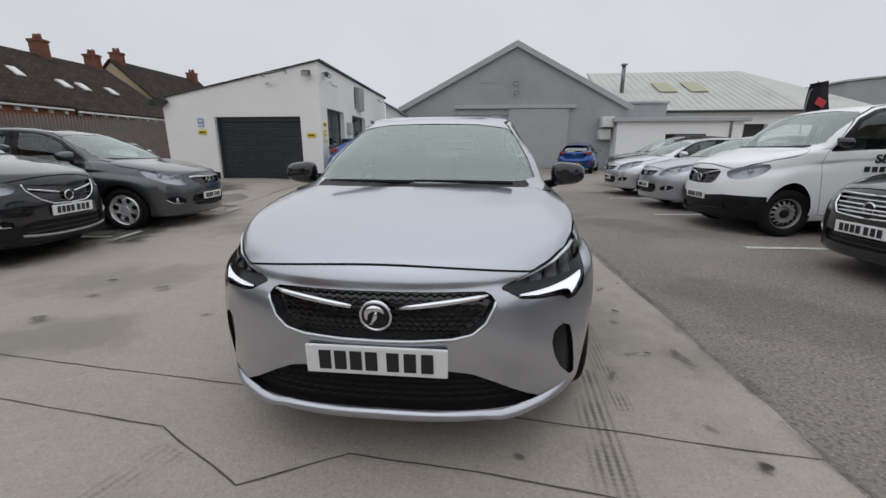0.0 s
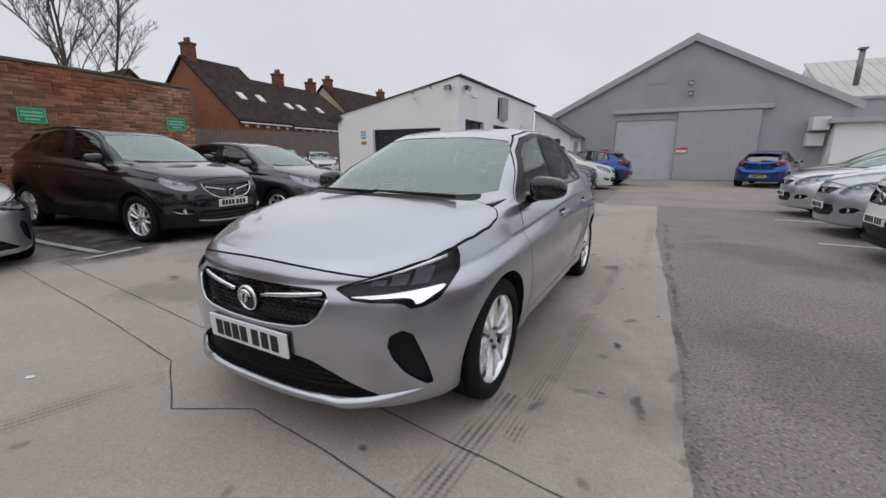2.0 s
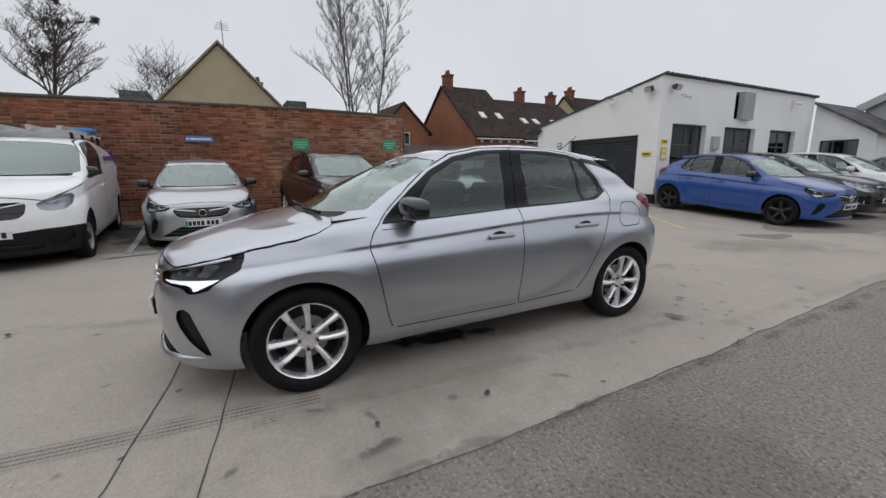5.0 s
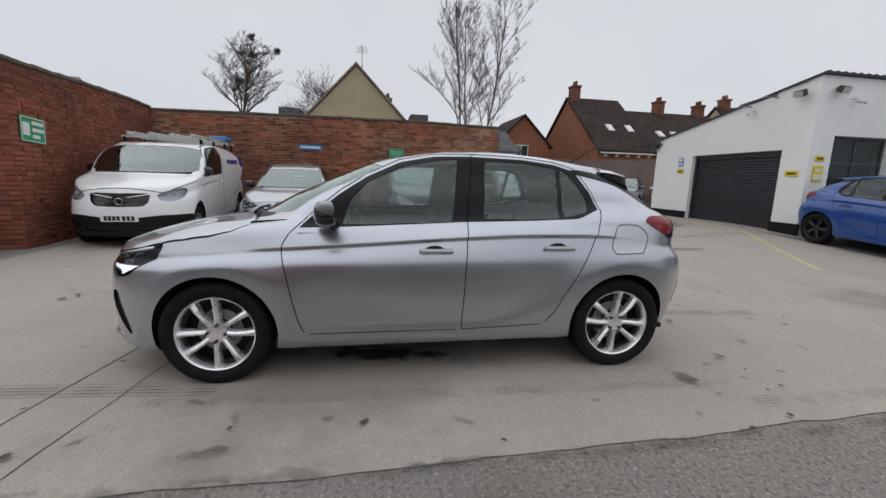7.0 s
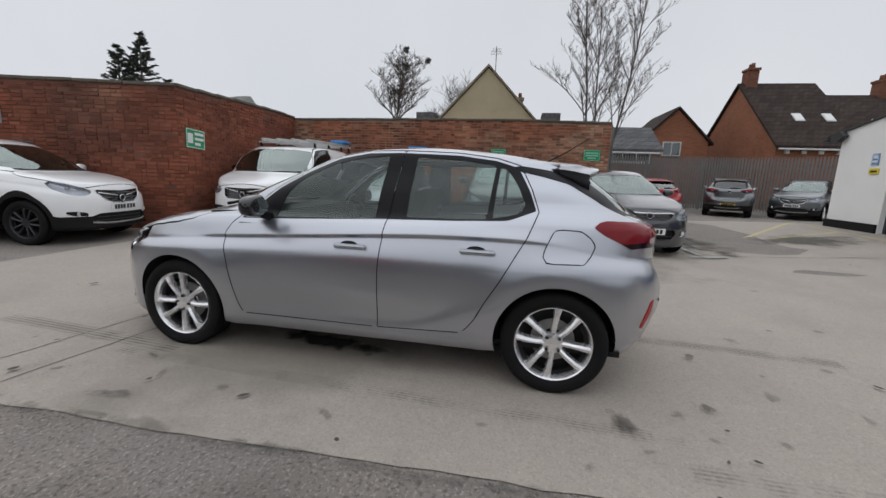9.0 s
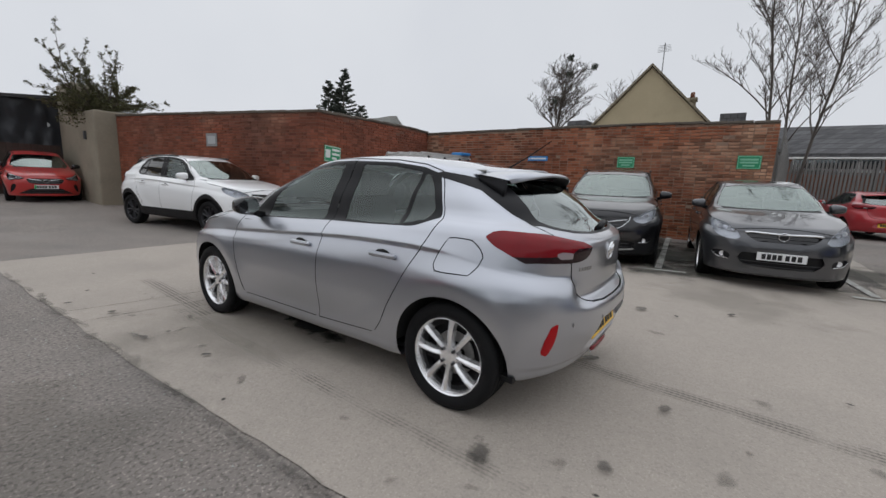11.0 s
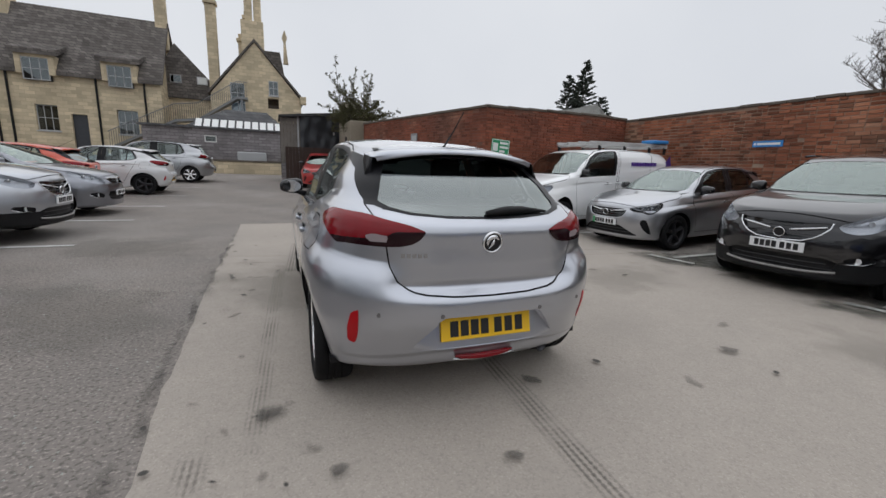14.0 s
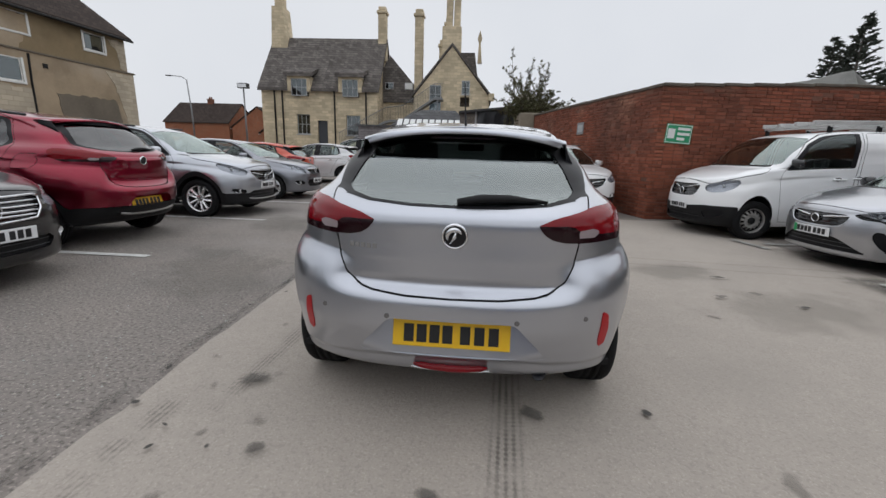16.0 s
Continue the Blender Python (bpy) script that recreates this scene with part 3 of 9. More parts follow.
TAILCLEAR = [(0.512, 0.905), (0.508, 0.936), (0.56, 0.944), (0.604, 0.944), (0.598, 0.908)]
COWL = [(-0.1, 0.80), (0.2, 0.85), (0.4, 0.92), (0.55, 1.01), (0.59, 1.05), (0.60, 1.10), (0.55, 1.25), (-0.1, 1.25)]
CPILLAR = [(3.06, 1.325), (3.11, 1.336), (3.25, 1.318), (3.40, 1.292), (3.47, 1.29), (3.60, 1.22), (3.80, 1.06), (3.72, 1.066), (3.66, 1.092), (3.609, 1.115), (3.52, 1.168), (3.398, 1.235), (3.25, 1.272), (3.11, 1.300)]
RECESS = [(-0.1, 0.556), (0.25, 0.556), (0.275, 0.545), (0.375, 0.430), (0.41, 0.378), (-0.1, 0.374)]
REFLECT = [(0.645, 0.592), (0.676, 0.578), (0.690, 0.50), (0.686, 0.425), (0.652, 0.408), (0.644, 0.46)]
VAN_DLO = [(1.30, 0.937), (1.41, 1.038), (1.533, 1.14), (1.696, 1.248), (1.904, 1.346), (2.123, 1.372), (2.335, 1.378), (2.29, 0.975), (1.99, 0.965), (1.52, 0.943)]
VAN_SLIDER = [(2.345, 0.34), (2.36, 1.0), (2.41, 1.384), (3.10, 1.375), (3.10, 0.74), (3.02, 0.66), (2.95, 0.34)]

STYLES = {
    "hatch": dict(),
    "suv": dict(grille=[(-0.1, 0.72), (0.30, 0.735), (0.41, 0.74), (0.40, 0.70), (0.30, 0.625), (0.20, 0.585), (-0.1, 0.575)],
                low=[(-0.1, 0.44), (0.40, 0.44), (0.50, 0.40), (0.46, 0.32), (-0.1, 0.30)],
                head=[(0.44, 0.722), (0.55, 0.765), (0.66, 0.802), (0.735, 0.825), (0.757, 0.79), (0.745, 0.735), (0.68, 0.692), (0.58, 0.675), (0.49, 0.69)],
                fog=[(0.53, 0.445), (0.62, 0.470), (0.72, 0.475), (0.738, 0.435), (0.66, 0.400), (0.55, 0.398)], clad=True),
    "old": dict(grille=[(-0.1, 0.735), (0.32, 0.742), (0.40, 0.735), (0.37, 0.70), (0.27, 0.655), (-0.1, 0.645)],
                low=[(-0.1, 0.50), (0.42, 0.50), (0.45, 0.42), (0.38, 0.33), (-0.1, 0.31)],
                head=[(0.435, 0.680), (0.50, 0.755), (0.60, 0.806), (0.70, 0.845), (0.74, 0.858), (0.762, 0.82), (0.755, 0.745), (0.70, 0.688), (0.60, 0.655), (0.50, 0.652)],
                fog=[(0.52, 0.440), (0.60, 0.480), (0.70, 0.485), (0.73, 0.440), (0.66, 0.385), (0.54, 0.375)]),
    "saloon": dict(grille=[(-0.1, 0.748), (0.34, 0.752), (0.40, 0.738), (0.375, 0.665), (0.30, 0.585), (-0.1, 0.572)],
                low=[(-0.1, 0.42), (0.42, 0.42), (0.47, 0.38), (0.40, 0.31), (-0.1, 0.30)],
                head=[(0.435, 0.690), (0.50, 0.755), (0.60, 0.800), (0.70, 0.838), (0.74, 0.850), (0.762, 0.81), (0.752, 0.745), (0.70, 0.690), (0.60, 0.662), (0.50, 0.660)],
                fog=[(0.54, 0.420), (0.62, 0.450), (0.70, 0.455), (0.72, 0.410), (0.66, 0.365), (0.56, 0.360)]),
    "van": dict(grille=[(-0.1, 0.745), (0.33, 0.75), (0.385, 0.73), (0.37, 0.675), (0.30, 0.625), (-0.1, 0.612)],
                low=[(-0.1, 0.36), (0.45, 0.36), (0.50, 0.31), (0.40, 0.275), (-0.1, 0.27)],
                head=[(0.455, 0.730), (0.55, 0.764), (0.66, 0.786), (0.735, 0.797), (0.758, 0.770), (0.752, 0.716), (0.70, 0.686), (0.60, 0.676), (0.50, 0.690)],
                fog=[(0.50, 0.415), (0.60, 0.450), (0.72, 0.455), (0.742, 0.39), (0.66, 0.335), (0.53, 0.330)], clad="bumper"),
}


def build_shell(res, style, privacy=False, doors3=False, van=False):
    st = STYLES[style]
    sh = Shell(*res)
    for ax, nm in ((AX_F, "archf"), (AX_R, "archr")):
        sh.cut(lambda x, s, z, ax=ax: np.where((np.abs(x) > 0.40) & (z < 0.8), np.hypot(s - ax, z - 0.315) - ARCH, 1.0), "void")
    sh.cut(lambda x, s, z: np.where(np.abs(x) < 0.62, z - 0.255, 1.0) + np.where((s < 0.5) | (s > 3.6), 1.0, 0.0), "floorpan", ["body"])
    if st.get("clad") == "bumper":
        sh.cut(lambda x, s, z: np.maximum(z - 0.505 + 0.10 * np.clip(0.5 - np.abs(x), 0, 0.3), s - 0.50), "clad", ["body"])
    elif st.get("clad"):
        sh.cut(lambda x, s, z: np.minimum(z - 0.40 - 0.05 * np.clip((s - 3.6) / 0.2, 0, 1), np.where((np.abs(x) > 0.5) & (z < 0.8), np.minimum(np.hypot(s - AX_F, z - 0.315), np.hypot(s - AX_R, z - 0.315)) - ARCH - 0.055, 1.0)), "clad", ["body"])
    sh.cut(side_region(VAN_DLO if van else DLO), "trim")
    for poly, nm in ((WIN_F, "winf"), (WIN_R, "winr"), (WIN_Q, "winq")):
        if van and nm != "winf":
            continue
        sh.cut(side_region(poly, rounded=0.004), nm)
    if not van and style == "hatch":
        sh.cut(side_region(CPILLAR), "cpillar", ["body"])
    sh.cut(face_region(SCREEN, 0.6, 2.1), "screen")
    bon = both(top_region(BONNET, 0.60), lambda x, s, z: 0.789 - 0.038 * (np.abs(x) / 0.53) ** 2 - z)
    sh.cut(bon, "bonnet", ["body"])
    sh.cut(band(bon, 0.0034), "gap", ["body", "bonnet"])
    sh.cut(face_region(st.get("grille", GRILLE), -1, 0.7), "grille")
    sh.cut(face_region(st.get("low", LOWGRILLE), -1, 0.7), "lowgrille")
    sh.cut(face_region(st.get("fog", FOGPOD), -1, 0.60), "fogpod")
    sh.cut(face_region(st.get("head", HEAD), -1, 0.75), "head")
    if "head" not in st:
        sh.cut(face_region(DRL, -1, 0.75), "drl", ["head"])
    sh.cut(face_region(TAILGATE, 3.3, 9), "tailgate", ["body"])
    sh.cut(band(face_region(TAILGATE, 3.3, 9), 0.0035), "gap", ["body", "tailgate"])
    sh.cut(both(face_region(TAIL, 3.30, 9), lambda x, s, z: poly_sdf(s, z, TAILSIDE)), "tail", ["body", "tailgate", "gap"])
    sh.cut(face_region(TAILDARK, 3.35, 9), "taildark", ["tail"])
    sh.cut(face_region(TAILCLEAR, 3.35, 9), "tailclear", ["tail", "taildark"])
    if not van:
        sh.cut(face_region(REARBLACK, 3.3, 9), "rearblack", ["body", "tailgate", "gap", "cpillar"])
    sh.cut(face_region(REARGLASS, 3.3, 9), "rearglass")
    sh.cut(face_region(RECESS, 3.5, 9), "recess", ["body"])
    if style == "hatch":
        sh.cut(face_region(REFLECT, 3.5, 9), "reflect", ["body"])
    for poly, nm in ((DOOR_F, "doorf"), (VAN_SLIDER if van else DOOR_R, "doorr")):
        sh.cut(side_region(poly), nm, ["body"])
        sh.cut(band(side_region(poly), 0.0032), "gap", ["body", "doorf", "doorr", "trim", "clad"])
    if not van:
        sh.cut(side_region(FUEL, 1, 0.004), "fuel", ["body"])
        sh.cut(band(side_region(FUEL, 1, 0.004), 0.003), "gap", ["body", "fuel"])
    sh.cut(top_region(COWL, 0.88), "cowl", ["body"])
    sh.bm.normal_update()
    return sh


def warp_of(kind):
    """How the small hatchback's form is stretched into the other kinds of car."""
    if kind is None:
        return lambda co: Vector(co)
    sk, zk, wx, top = kind["s"], kind["z"], kind["w"], kind.get("top", 1.0)
    a, b = np.array(sk, float).T
    c, d = np.array(zk, float).T
    vt = kind.get("upright", 0.0)
    box_w = kind.get("box")
    if box_w:
        # flat upright sides and tail
        zm = [float(pchip(np.array([2.2]), R["z"])[0]) for R in RINGS[2:16]]
        wm = [R["w"] for R in RINGS[2:16]]
        zr = [R["z"][-1][1] for R in RINGS[2:]]
        rr = [R["r"] for R in RINGS[2:]]
        bz, bw = np.array(box_w, float).T
        cut = float(np.interp(2.9, a, b))

        def boxy(co):
            x, s, z = co
            k = float(np.interp(z, bz, bw)) / float(np.interp(z, zm, wm))
            s2 = float(np.interp(s, a, b))
            if s > 2.9:
                u = min(1.0, (s - 2.9) / (float(np.interp(z, zr, rr)) - 2.9))
                s2 = cut + (kind["tail"] - cut) * u
                k *= 1 + 0.10 * max(0.0, u - 0.55)
            lim = float(np.interp(z, bz, bw))
            return Vector((max(-lim, min(lim, x * k)), s2, float(np.interp(z, c, d))))
        return boxy

    def fn(co):
        x, s, z = co
        k = wx * (1 + (top - 1) * min(1.0, max(0.0, (z - 0.95) / 0.40)))
        s2 = float(np.interp(s, a, b))
        if vt and s > 3.3 and z > 0.95:
            # stand the tail up straight
            full = float(np.interp(3.86, a, b))
            lead = max(0.0, (s - 3.3) / 0.25) if s < 3.55 else 1.0
            s2 = s2 + (full - s2) * vt * min(1.0, lead)
        return Vector((x * k, s2, float(np.interp(z, c, d))))
    return fn


def wheel_parts(parent, x, y, r, rim_r, spokes, dark=False, steel=False, fine=True, phase=0.0, cover=False):
    """One road wheel with tyre and rim; the outer face looks along the sign of x."""
    sg = 1 if x > 0 else -1
    n = 56 if fine or cover or steel else 28
    w = 0.20
    hub = part("wheel", revolve([(-0.09, 0.05), (-0.09, rim_r * 0.92), (0.045, rim_r * 0.97), (0.045, rim_r * 0.80), (0.0, rim_r * 0.78), (-0.01, 0.05)], n), M_WELL, parent, smooth=False, at=pose(x, y, r, 0, 0, 0 if sg > 0 else 180))
    tw = w / 2
    prof = [(-tw * 0.55, rim_r * 0.96), (-tw * 0.95, rim_r * 1.02), (-tw * 1.06, (rim_r + r) / 2), (-tw * 0.98, r * 0.955), (-tw * 0.80, r * 0.99), (-tw * 0.42, r)]
    prof += [(-tw * 0.40, r * 0.975), (-tw * 0.34, r * 0.975), (-tw * 0.32, r), (-0.01, r), (-0.008, r * 0.975), (0.008, r * 0.975), (0.01, r)]
    prof += [(-a, b) for a, b in reversed(prof[:9])]
    part("tyre", revolve(prof, n), M_RUBBER, hub, "black rubber tyre", smooth=True)
    bm = bmesh.new()
    # rim lip
    lip = [(0.070, rim_r * 0.985), (0.088, rim_r * 1.0), (0.092, rim_r * 0.985), (0.086, rim_r * 0.955), (0.070, rim_r * 0.925), (0.03, rim_r * 0.90)]
    rows = []
    for a, q in lip:
        rows.append([bm.verts.new((a, q * math.cos(2 * math.pi * k / n), q * math.sin(2 * math.pi * k / n))) for k in range(n)])
    for p, q in zip(rows, rows[1:]):
        for k in range(n):
            bm.faces.new((p[k], q[k], q[(k + 1) % n], p[(k + 1) % n]))
    if steel:
        pts = [(0.03, rim_r * 0.90), (0.045, rim_r * 0.80), (0.075, rim_r * 0.62), (0.07, rim_r * 0.42), (0.05, rim_r * 0.36), (0.065, rim_r * 0.20), (0.07, 0.001)]
        rows = [[bm.verts.new((a, q * math.cos(2 * math.pi * k / n), q * math.sin(2 * math.pi * k / n))) for k in range(n)] for a, q in pts]
        for i, (p, q) in enumerate(zip(rows, rows[1:])):
            for k in range(n):
                if i == 1 and k % 4 < 2:
                    continue
                bm.faces.new((p[k], q[k], q[(k + 1) % n], p[(k + 1) % n]))
    elif cover:
        # one-piece trim with seven oval holes
        pts = [(0.03, 0.90), (0.066, 0.87), (0.074, 0.82), (0.077, 0.74), (0.078, 0.62), (0.077, 0.52), (0.074, 0.45), (0.072, 0.25), (0.080, 0.22), (0.082, 0.002)]
        rows = [[bm.verts.new((a, q * rim_r * math.cos(2 * math.pi * k / n), q * rim_r * math.sin(2 * math.pi * k / n))) for k in range(n)] for a, q in pts]
        for i, (p, q) in enumerate(zip(rows, rows[1:])):
            for k in range(n):
                if (i in (3, 4) and k % 8 < 4) or (i in (2, 5) and 0 < k % 8 < 3):
                    continue
                bm.faces.new((p[k], q[k], q[(k + 1) % n], p[(k + 1) % n]))
    else:
        for k in range(spokes):
            base = phase + 2 * math.pi * k / spokes
            tw0 = (0.09 if k % 2 else -0.09) if spokes >= 8 else 0.0
            rw = 0.021 if spokes >= 8 else 0.034
            secs = []
            for q, wdt, xo, off in ((rim_r * 0.16, rw * 0.9, 0.066, 0), (rim_r * 0.45, rw * 0.85, 0.078, tw0 * 0.3), (rim_r * 0.75, rw, 0.082, tw0 * 0.75), (rim_r * 0.955, rw * 1.25, 0.078, tw0)):
                ang = base + off
                c, s = math.cos(ang), math.sin(ang)
                row = []
                for side, dep in ((-1.1, -0.035), (-0.75, -0.004), (0.1, 0.005), (0.75, -0.004), (1.1, -0.035)):
                    row.append(bm.verts.new((xo + dep, q * c - side * wdt * s, q * s + side * wdt * c)))
                secs.append(row)
            for p, q in zip(secs, secs[1:]):
                for i in range(4):
                    bm.faces.new((p[i], p[i + 1], q[i + 1], q[i]))
        m = 24
        cap = [(0.03, 0.062), (0.070, 0.060), (0.074, 0.035), (0.076, 0.001)]
        rows = [[bm.verts.new((a, q * math.cos(2 * math.pi * k / m), q * math.sin(2 * math.pi * k / m))) for k in range(m)] for a, q in cap]
        for p, q in zip(rows, rows[1:]):
            for k in range(m):
                bm.faces.new((p[k], q[k], q[(k + 1) % m], p[(k + 1) % m]))
    bmesh.ops.recalc_face_normals(bm, faces=bm.faces)
    rim = part("rim", bm, M_STEELRIM if steel else (M_DARKALLOY if dark else M_ALLOY), hub, "grey steel rim" if steel else ("dark alloy rim" if dark else "bright silver alloy rim"))
    if steel:
        part("hub_cap", revolve([(0.060, 0.060), (0.078, 0.056), (0.084, 0.040), (0.086, 0.001)], 24), M_PLASTIC, hub, "black hub cap", smooth=True)
    if fine:
        part("brake_disc", revolve([(0.004, 0.07), (0.008, 0.07), (0.008, 0.128), (0.002, 0.130)], 40), M_STEELRIM, hub, "grey steel brake disc")
        for k in range(4):
            a = phase + 2 * math.pi * (k + 0.5) / 4
            b = bmesh.new()
            bmesh.ops.create_cone(b, cap_ends=True, segments=6, radius1=0.011, radius2=0.010, depth=0.02, matrix=Matrix.Translation((0.075, 0.05 * math.cos(a), 0.05 * math.sin(a))) @ pose(0, 0, 0, 0, 90, 0))
            part("bolt", b, M_DARKALLOY, hub)
    return hub


def bars_plate(name, width, height, mat, parent, at, tab=False, fine=False):
    """Number plate: a rounded sheet with plain dark bars in place of the writing."""
    pl = part(name, boxed(-width / 2, -0.006, -height / 2, width / 2, 0.006, height / 2, 0.004), mat, parent, "yellow number plate" if mat is M_PLATEY else "white number plate", at=at)
    xs = [-0.80, -0.58, -0.36, -0.14, 0.16, 0.40, 0.64]
    for x in xs:
        part("plain_bar", boxed((x - 0.085) * width / 2 + 0.02, -0.0085, -height * 0.33, (x + 0.085) * width / 2 + 0.02, -0.0062, height * 0.33), M_INK, pl)
    if tab:
        part("green_tab", boxed(-width / 2 + 0.003, -0.0083, -height / 2 + 0.004, -width / 2 + 0.045, -0.0062, height / 2 - 0.004), M_GREENTAB, pl)
    return pl


def badge(parent, at, r, fine):
    """Round bright badge with a plain raised mark."""
    b = part("badge", revolve([(0.0, r), (0.008, r), (0.012, r * 0.93), (0.012, r * 0.86), (0.006, r * 0.82)], 40 if fine else 20), M_CHROME, parent, "round chrome badge", smooth=True, at=at)
    part("badge_disc", revolve([(0.006, r * 0.83), (0.005, 0.001)], 32 if fine else 16), M_LAMPDARK, b)
    if fine:
        bm = bmesh.new()
        tube(bm, [(0.010, r * 0.55 * math.cos(a), r * 0.55 * math.sin(a)) for a in np.linspace(0.4, 3.6, 12)], [r * (0.08 + 0.16 * math.sin(k / 11 * 3.1)) for k in range(12)], 6)
        tube(bm, [(0.010, -r * 0.35, -r * 0.55), (0.012, 0.0, 0.0), (0.010, r * 0.1, r * 0.45)], [r * 0.06, r * 0.17, r * 0.05], 6)
        part("raised_mark", bm, M_CHROME, b, smooth=True)
    return b


def mirror_part(parent, sg, x, y, z, mat, fine, color):
    bm = bmesh.new()
    bmesh.ops.create_uvsphere(bm, u_segments=20 if fine else 12, v_segments=12 if fine else 8, radius=1)
    for v in bm.verts:
        c = Vector([math.copysign(abs(q) ** 0.62, q) for q in v.co])
        yy = c.y * 0.085 if c.y < 0 else c.y * 0.035
        v.co = Vector((sg * (c.x * 0.105 + 0.0), yy + 0.02 * c.x, c.z * 0.066 * (1.05 - 0.18 * c.x)))
    for f in bm.faces:
        f.smooth = True
    m = part("mirror", bm, mat, parent, "black door mirror" if mat is M_BLACKGLOSS else "", at=pose(x, y, z))
    if mat is not M_BLACKGLOSS:
        m.color = color
    b2 = bmesh.new()
    tube(b2, [(-sg * 0.13, 0.02, -0.075), (-sg * 0.07, 0.0, -0.055), (-sg * 0.02, -0.01, -0.03)], [0.03, 0.025, 0.03], 8)
    part("arm", b2, M_PLASTIC, m, smooth=True)
    b3 = bmesh.new()
    bmesh.ops.create_circle(b3, cap_ends=True, segments=20, radius=1)
    for v in b3.verts:
        v.co = Vector((v.co.x * 0.088, 0.036, v.co.y * 0.055))
    part("mirror_glass", b3, M_CHROME, m)


def handle_part(parent, sg, x, y, z, color, paint):
    h = part("handle", boxed(-0.016, -0.105, -0.016, 0.016, 0.105, 0.016, 0.013), paint, parent, at=pose(x + sg * 0.013, y, z))
    h.color = color
    bm = bmesh.new()
    bmesh.ops.create_uvsphere(bm, u_segments=16, v_segments=8, radius=1)
    for v in bm.verts:
        v.co = Vector((v.co.x * 0.008, v.co.y * 0.06, v.co.z * 0.030))
    part("recess", bm, M_GAP, h, at=pose(-sg * 0.012, -0.01, 0.004), smooth=True)


HERO_SILVER = (0.465, 0.484, 0.532, 1)


def make_car(name, label, category, style="hatch", kind=None, res=(26, 34, 24, 4), color=(0.4, 0.4, 0.4, 1), fine=False, tyre=0.312, rim=0.222, spokes=5, dark_rim=False,
             steel=False, privacy=False, paint=None, van=False, black_roof=False, chrome_wing=True, rails=False, mirror_paint=True, green_tab=False, lit=False, antenna=True, rearplate=True, cover=False):
    paint = paint or M_METALLIC
    wp = warp_of(kind)
    sh = build_shell(res, style, privacy, van=van)
    car = thing(name, label, category, Matrix.Identity(4))
    tree = sh.tree()
    W = wp((0.882, 2, 0.6)).x

    def add(nm, names, mat, push=0.0, lab="", colored=False, parent=None, lip=False, sink=None):
        bm = sh.take(names, wp, push, lip=lip, sink=sink)
        if bm is None:
            return None
        if nm == "back_window":
            bmesh.ops.remove_doubles(bm, verts=bm.verts, dist=0.004)
        ob = part(nm, bm, mat, parent or car, lab)
        if colored:
            ob.color = color
        return ob
    # painted panels
    body = add("body", ["body"], paint, colored=True)
    add("bonnet", ["bonnet"], paint, colored=True)
    tg = add("tailgate", ["tailgate"], paint, colored=True)
    add("shut_line", ["gap"], M_GAP, 0.008)
    add("fuel_flap", ["fuel"], paint, colored=True)
    def plate_bed(z):
        return 3.962 + 0.21 * (0.556 - z)
    add("number_plate_recess", ["recess"], paint, colored=True, lip=True, sink=lambda c: Vector((c.x, min(c.y - 0.001, plate_bed(c.z)), c.z)))
    add("floorpan", ["floorpan"], M_PLASTIC)
    add("scuttle", ["cowl"], M_PLASTIC, 0.004, "black scuttle panel")
    add("cladding", ["clad"], M_PLASTIC, -0.006, "black plastic lower cladding")

    def halves(nm, label_name, mat, push, lab="", colored=False, lip=False):
        """One mesh for each side of the car."""
        for sg in (1, -1):
            bm = sh.take([nm], None, push, lip=lip)
            if bm is None:
                return
            bmesh.ops.delete(bm, geom=[f for f in bm.faces if f.calc_center_median().x * sg < 0], context="FACES")
            for v in bm.verts:
                v.co = wp(v.co)
            ob = part(label_name, bm, mat, car, lab)
            if colored:
                ob.color = color
    halves("trim", "window_surround", M_MATBLACK, 0.002, "black window surround")
    halves("cpillar", "pillar_trim", M_MATBLACK, -0.001, "satin black pillar trim")
    halves("doorf", "front_door", paint, 0.0, colored=True)
    halves("doorr", "rear_door" if not van else "load_side_panel", paint, 0.0, colored=True)
    side_glass = M_DARKGLASS if privacy else M_GLASS
    halves("winf", "front_window", M_GLASS, 0.004)
    if not van:
        halves("winr", "rear_window", side_glass, 0.004)
        halves("winq", "quarter_window", side_glass, 0.004)
    add("windscreen", ["screen"], M_SCREEN, 0.003)
    if van:
        add("rear_window_panel", ["rearglass"], M_DARKGLASS, 0.003)
    else:
        add("back_window", ["rearglass"], M_DARKGLASS if privacy else M_REARGLASS, 0.003)
        add("back_window_surround", ["rearblack"], M_MATBLACK, -0.001, "black back window surround")
    # lamps
    halves("head", "headlamp_housing", {"hatch": M_LAMPDARK}.get(style, M_LAMPGREY), 0.035 if style == "hatch" else 0.050, lip=True)
    halves("head", "headlamp_lens", M_LAMPGLASS, 0.001, "clear headlamp")
    halves("drl", "running_light", M_DRL if lit else M_LAMPSILVER, 0.010, "lit white running light" if lit else "")
    halves("drl", "running_light_lens", M_LAMPGLASS, 0.001)
    halves("tail", "tail_lamp", M_RED, -0.003, "red tail lamp")
    halves("taildark", "smoked_lamp", M_REDDARK, -0.003)
    halves("tailclear", "reversing_lamp", M_TAILCLEAR, -0.003)
    halves("reflect", "reflector", M_REFLECTOR, -0.003, "red reflector", lip=True)
    add("grille", ["grille"], M_BLACKGLOSS, 0.030, "black mesh grille", lip=True)
    add("lower_grille", ["lowgrille"], M_PLASTIC, 0.030, "black lower grille", lip=True)
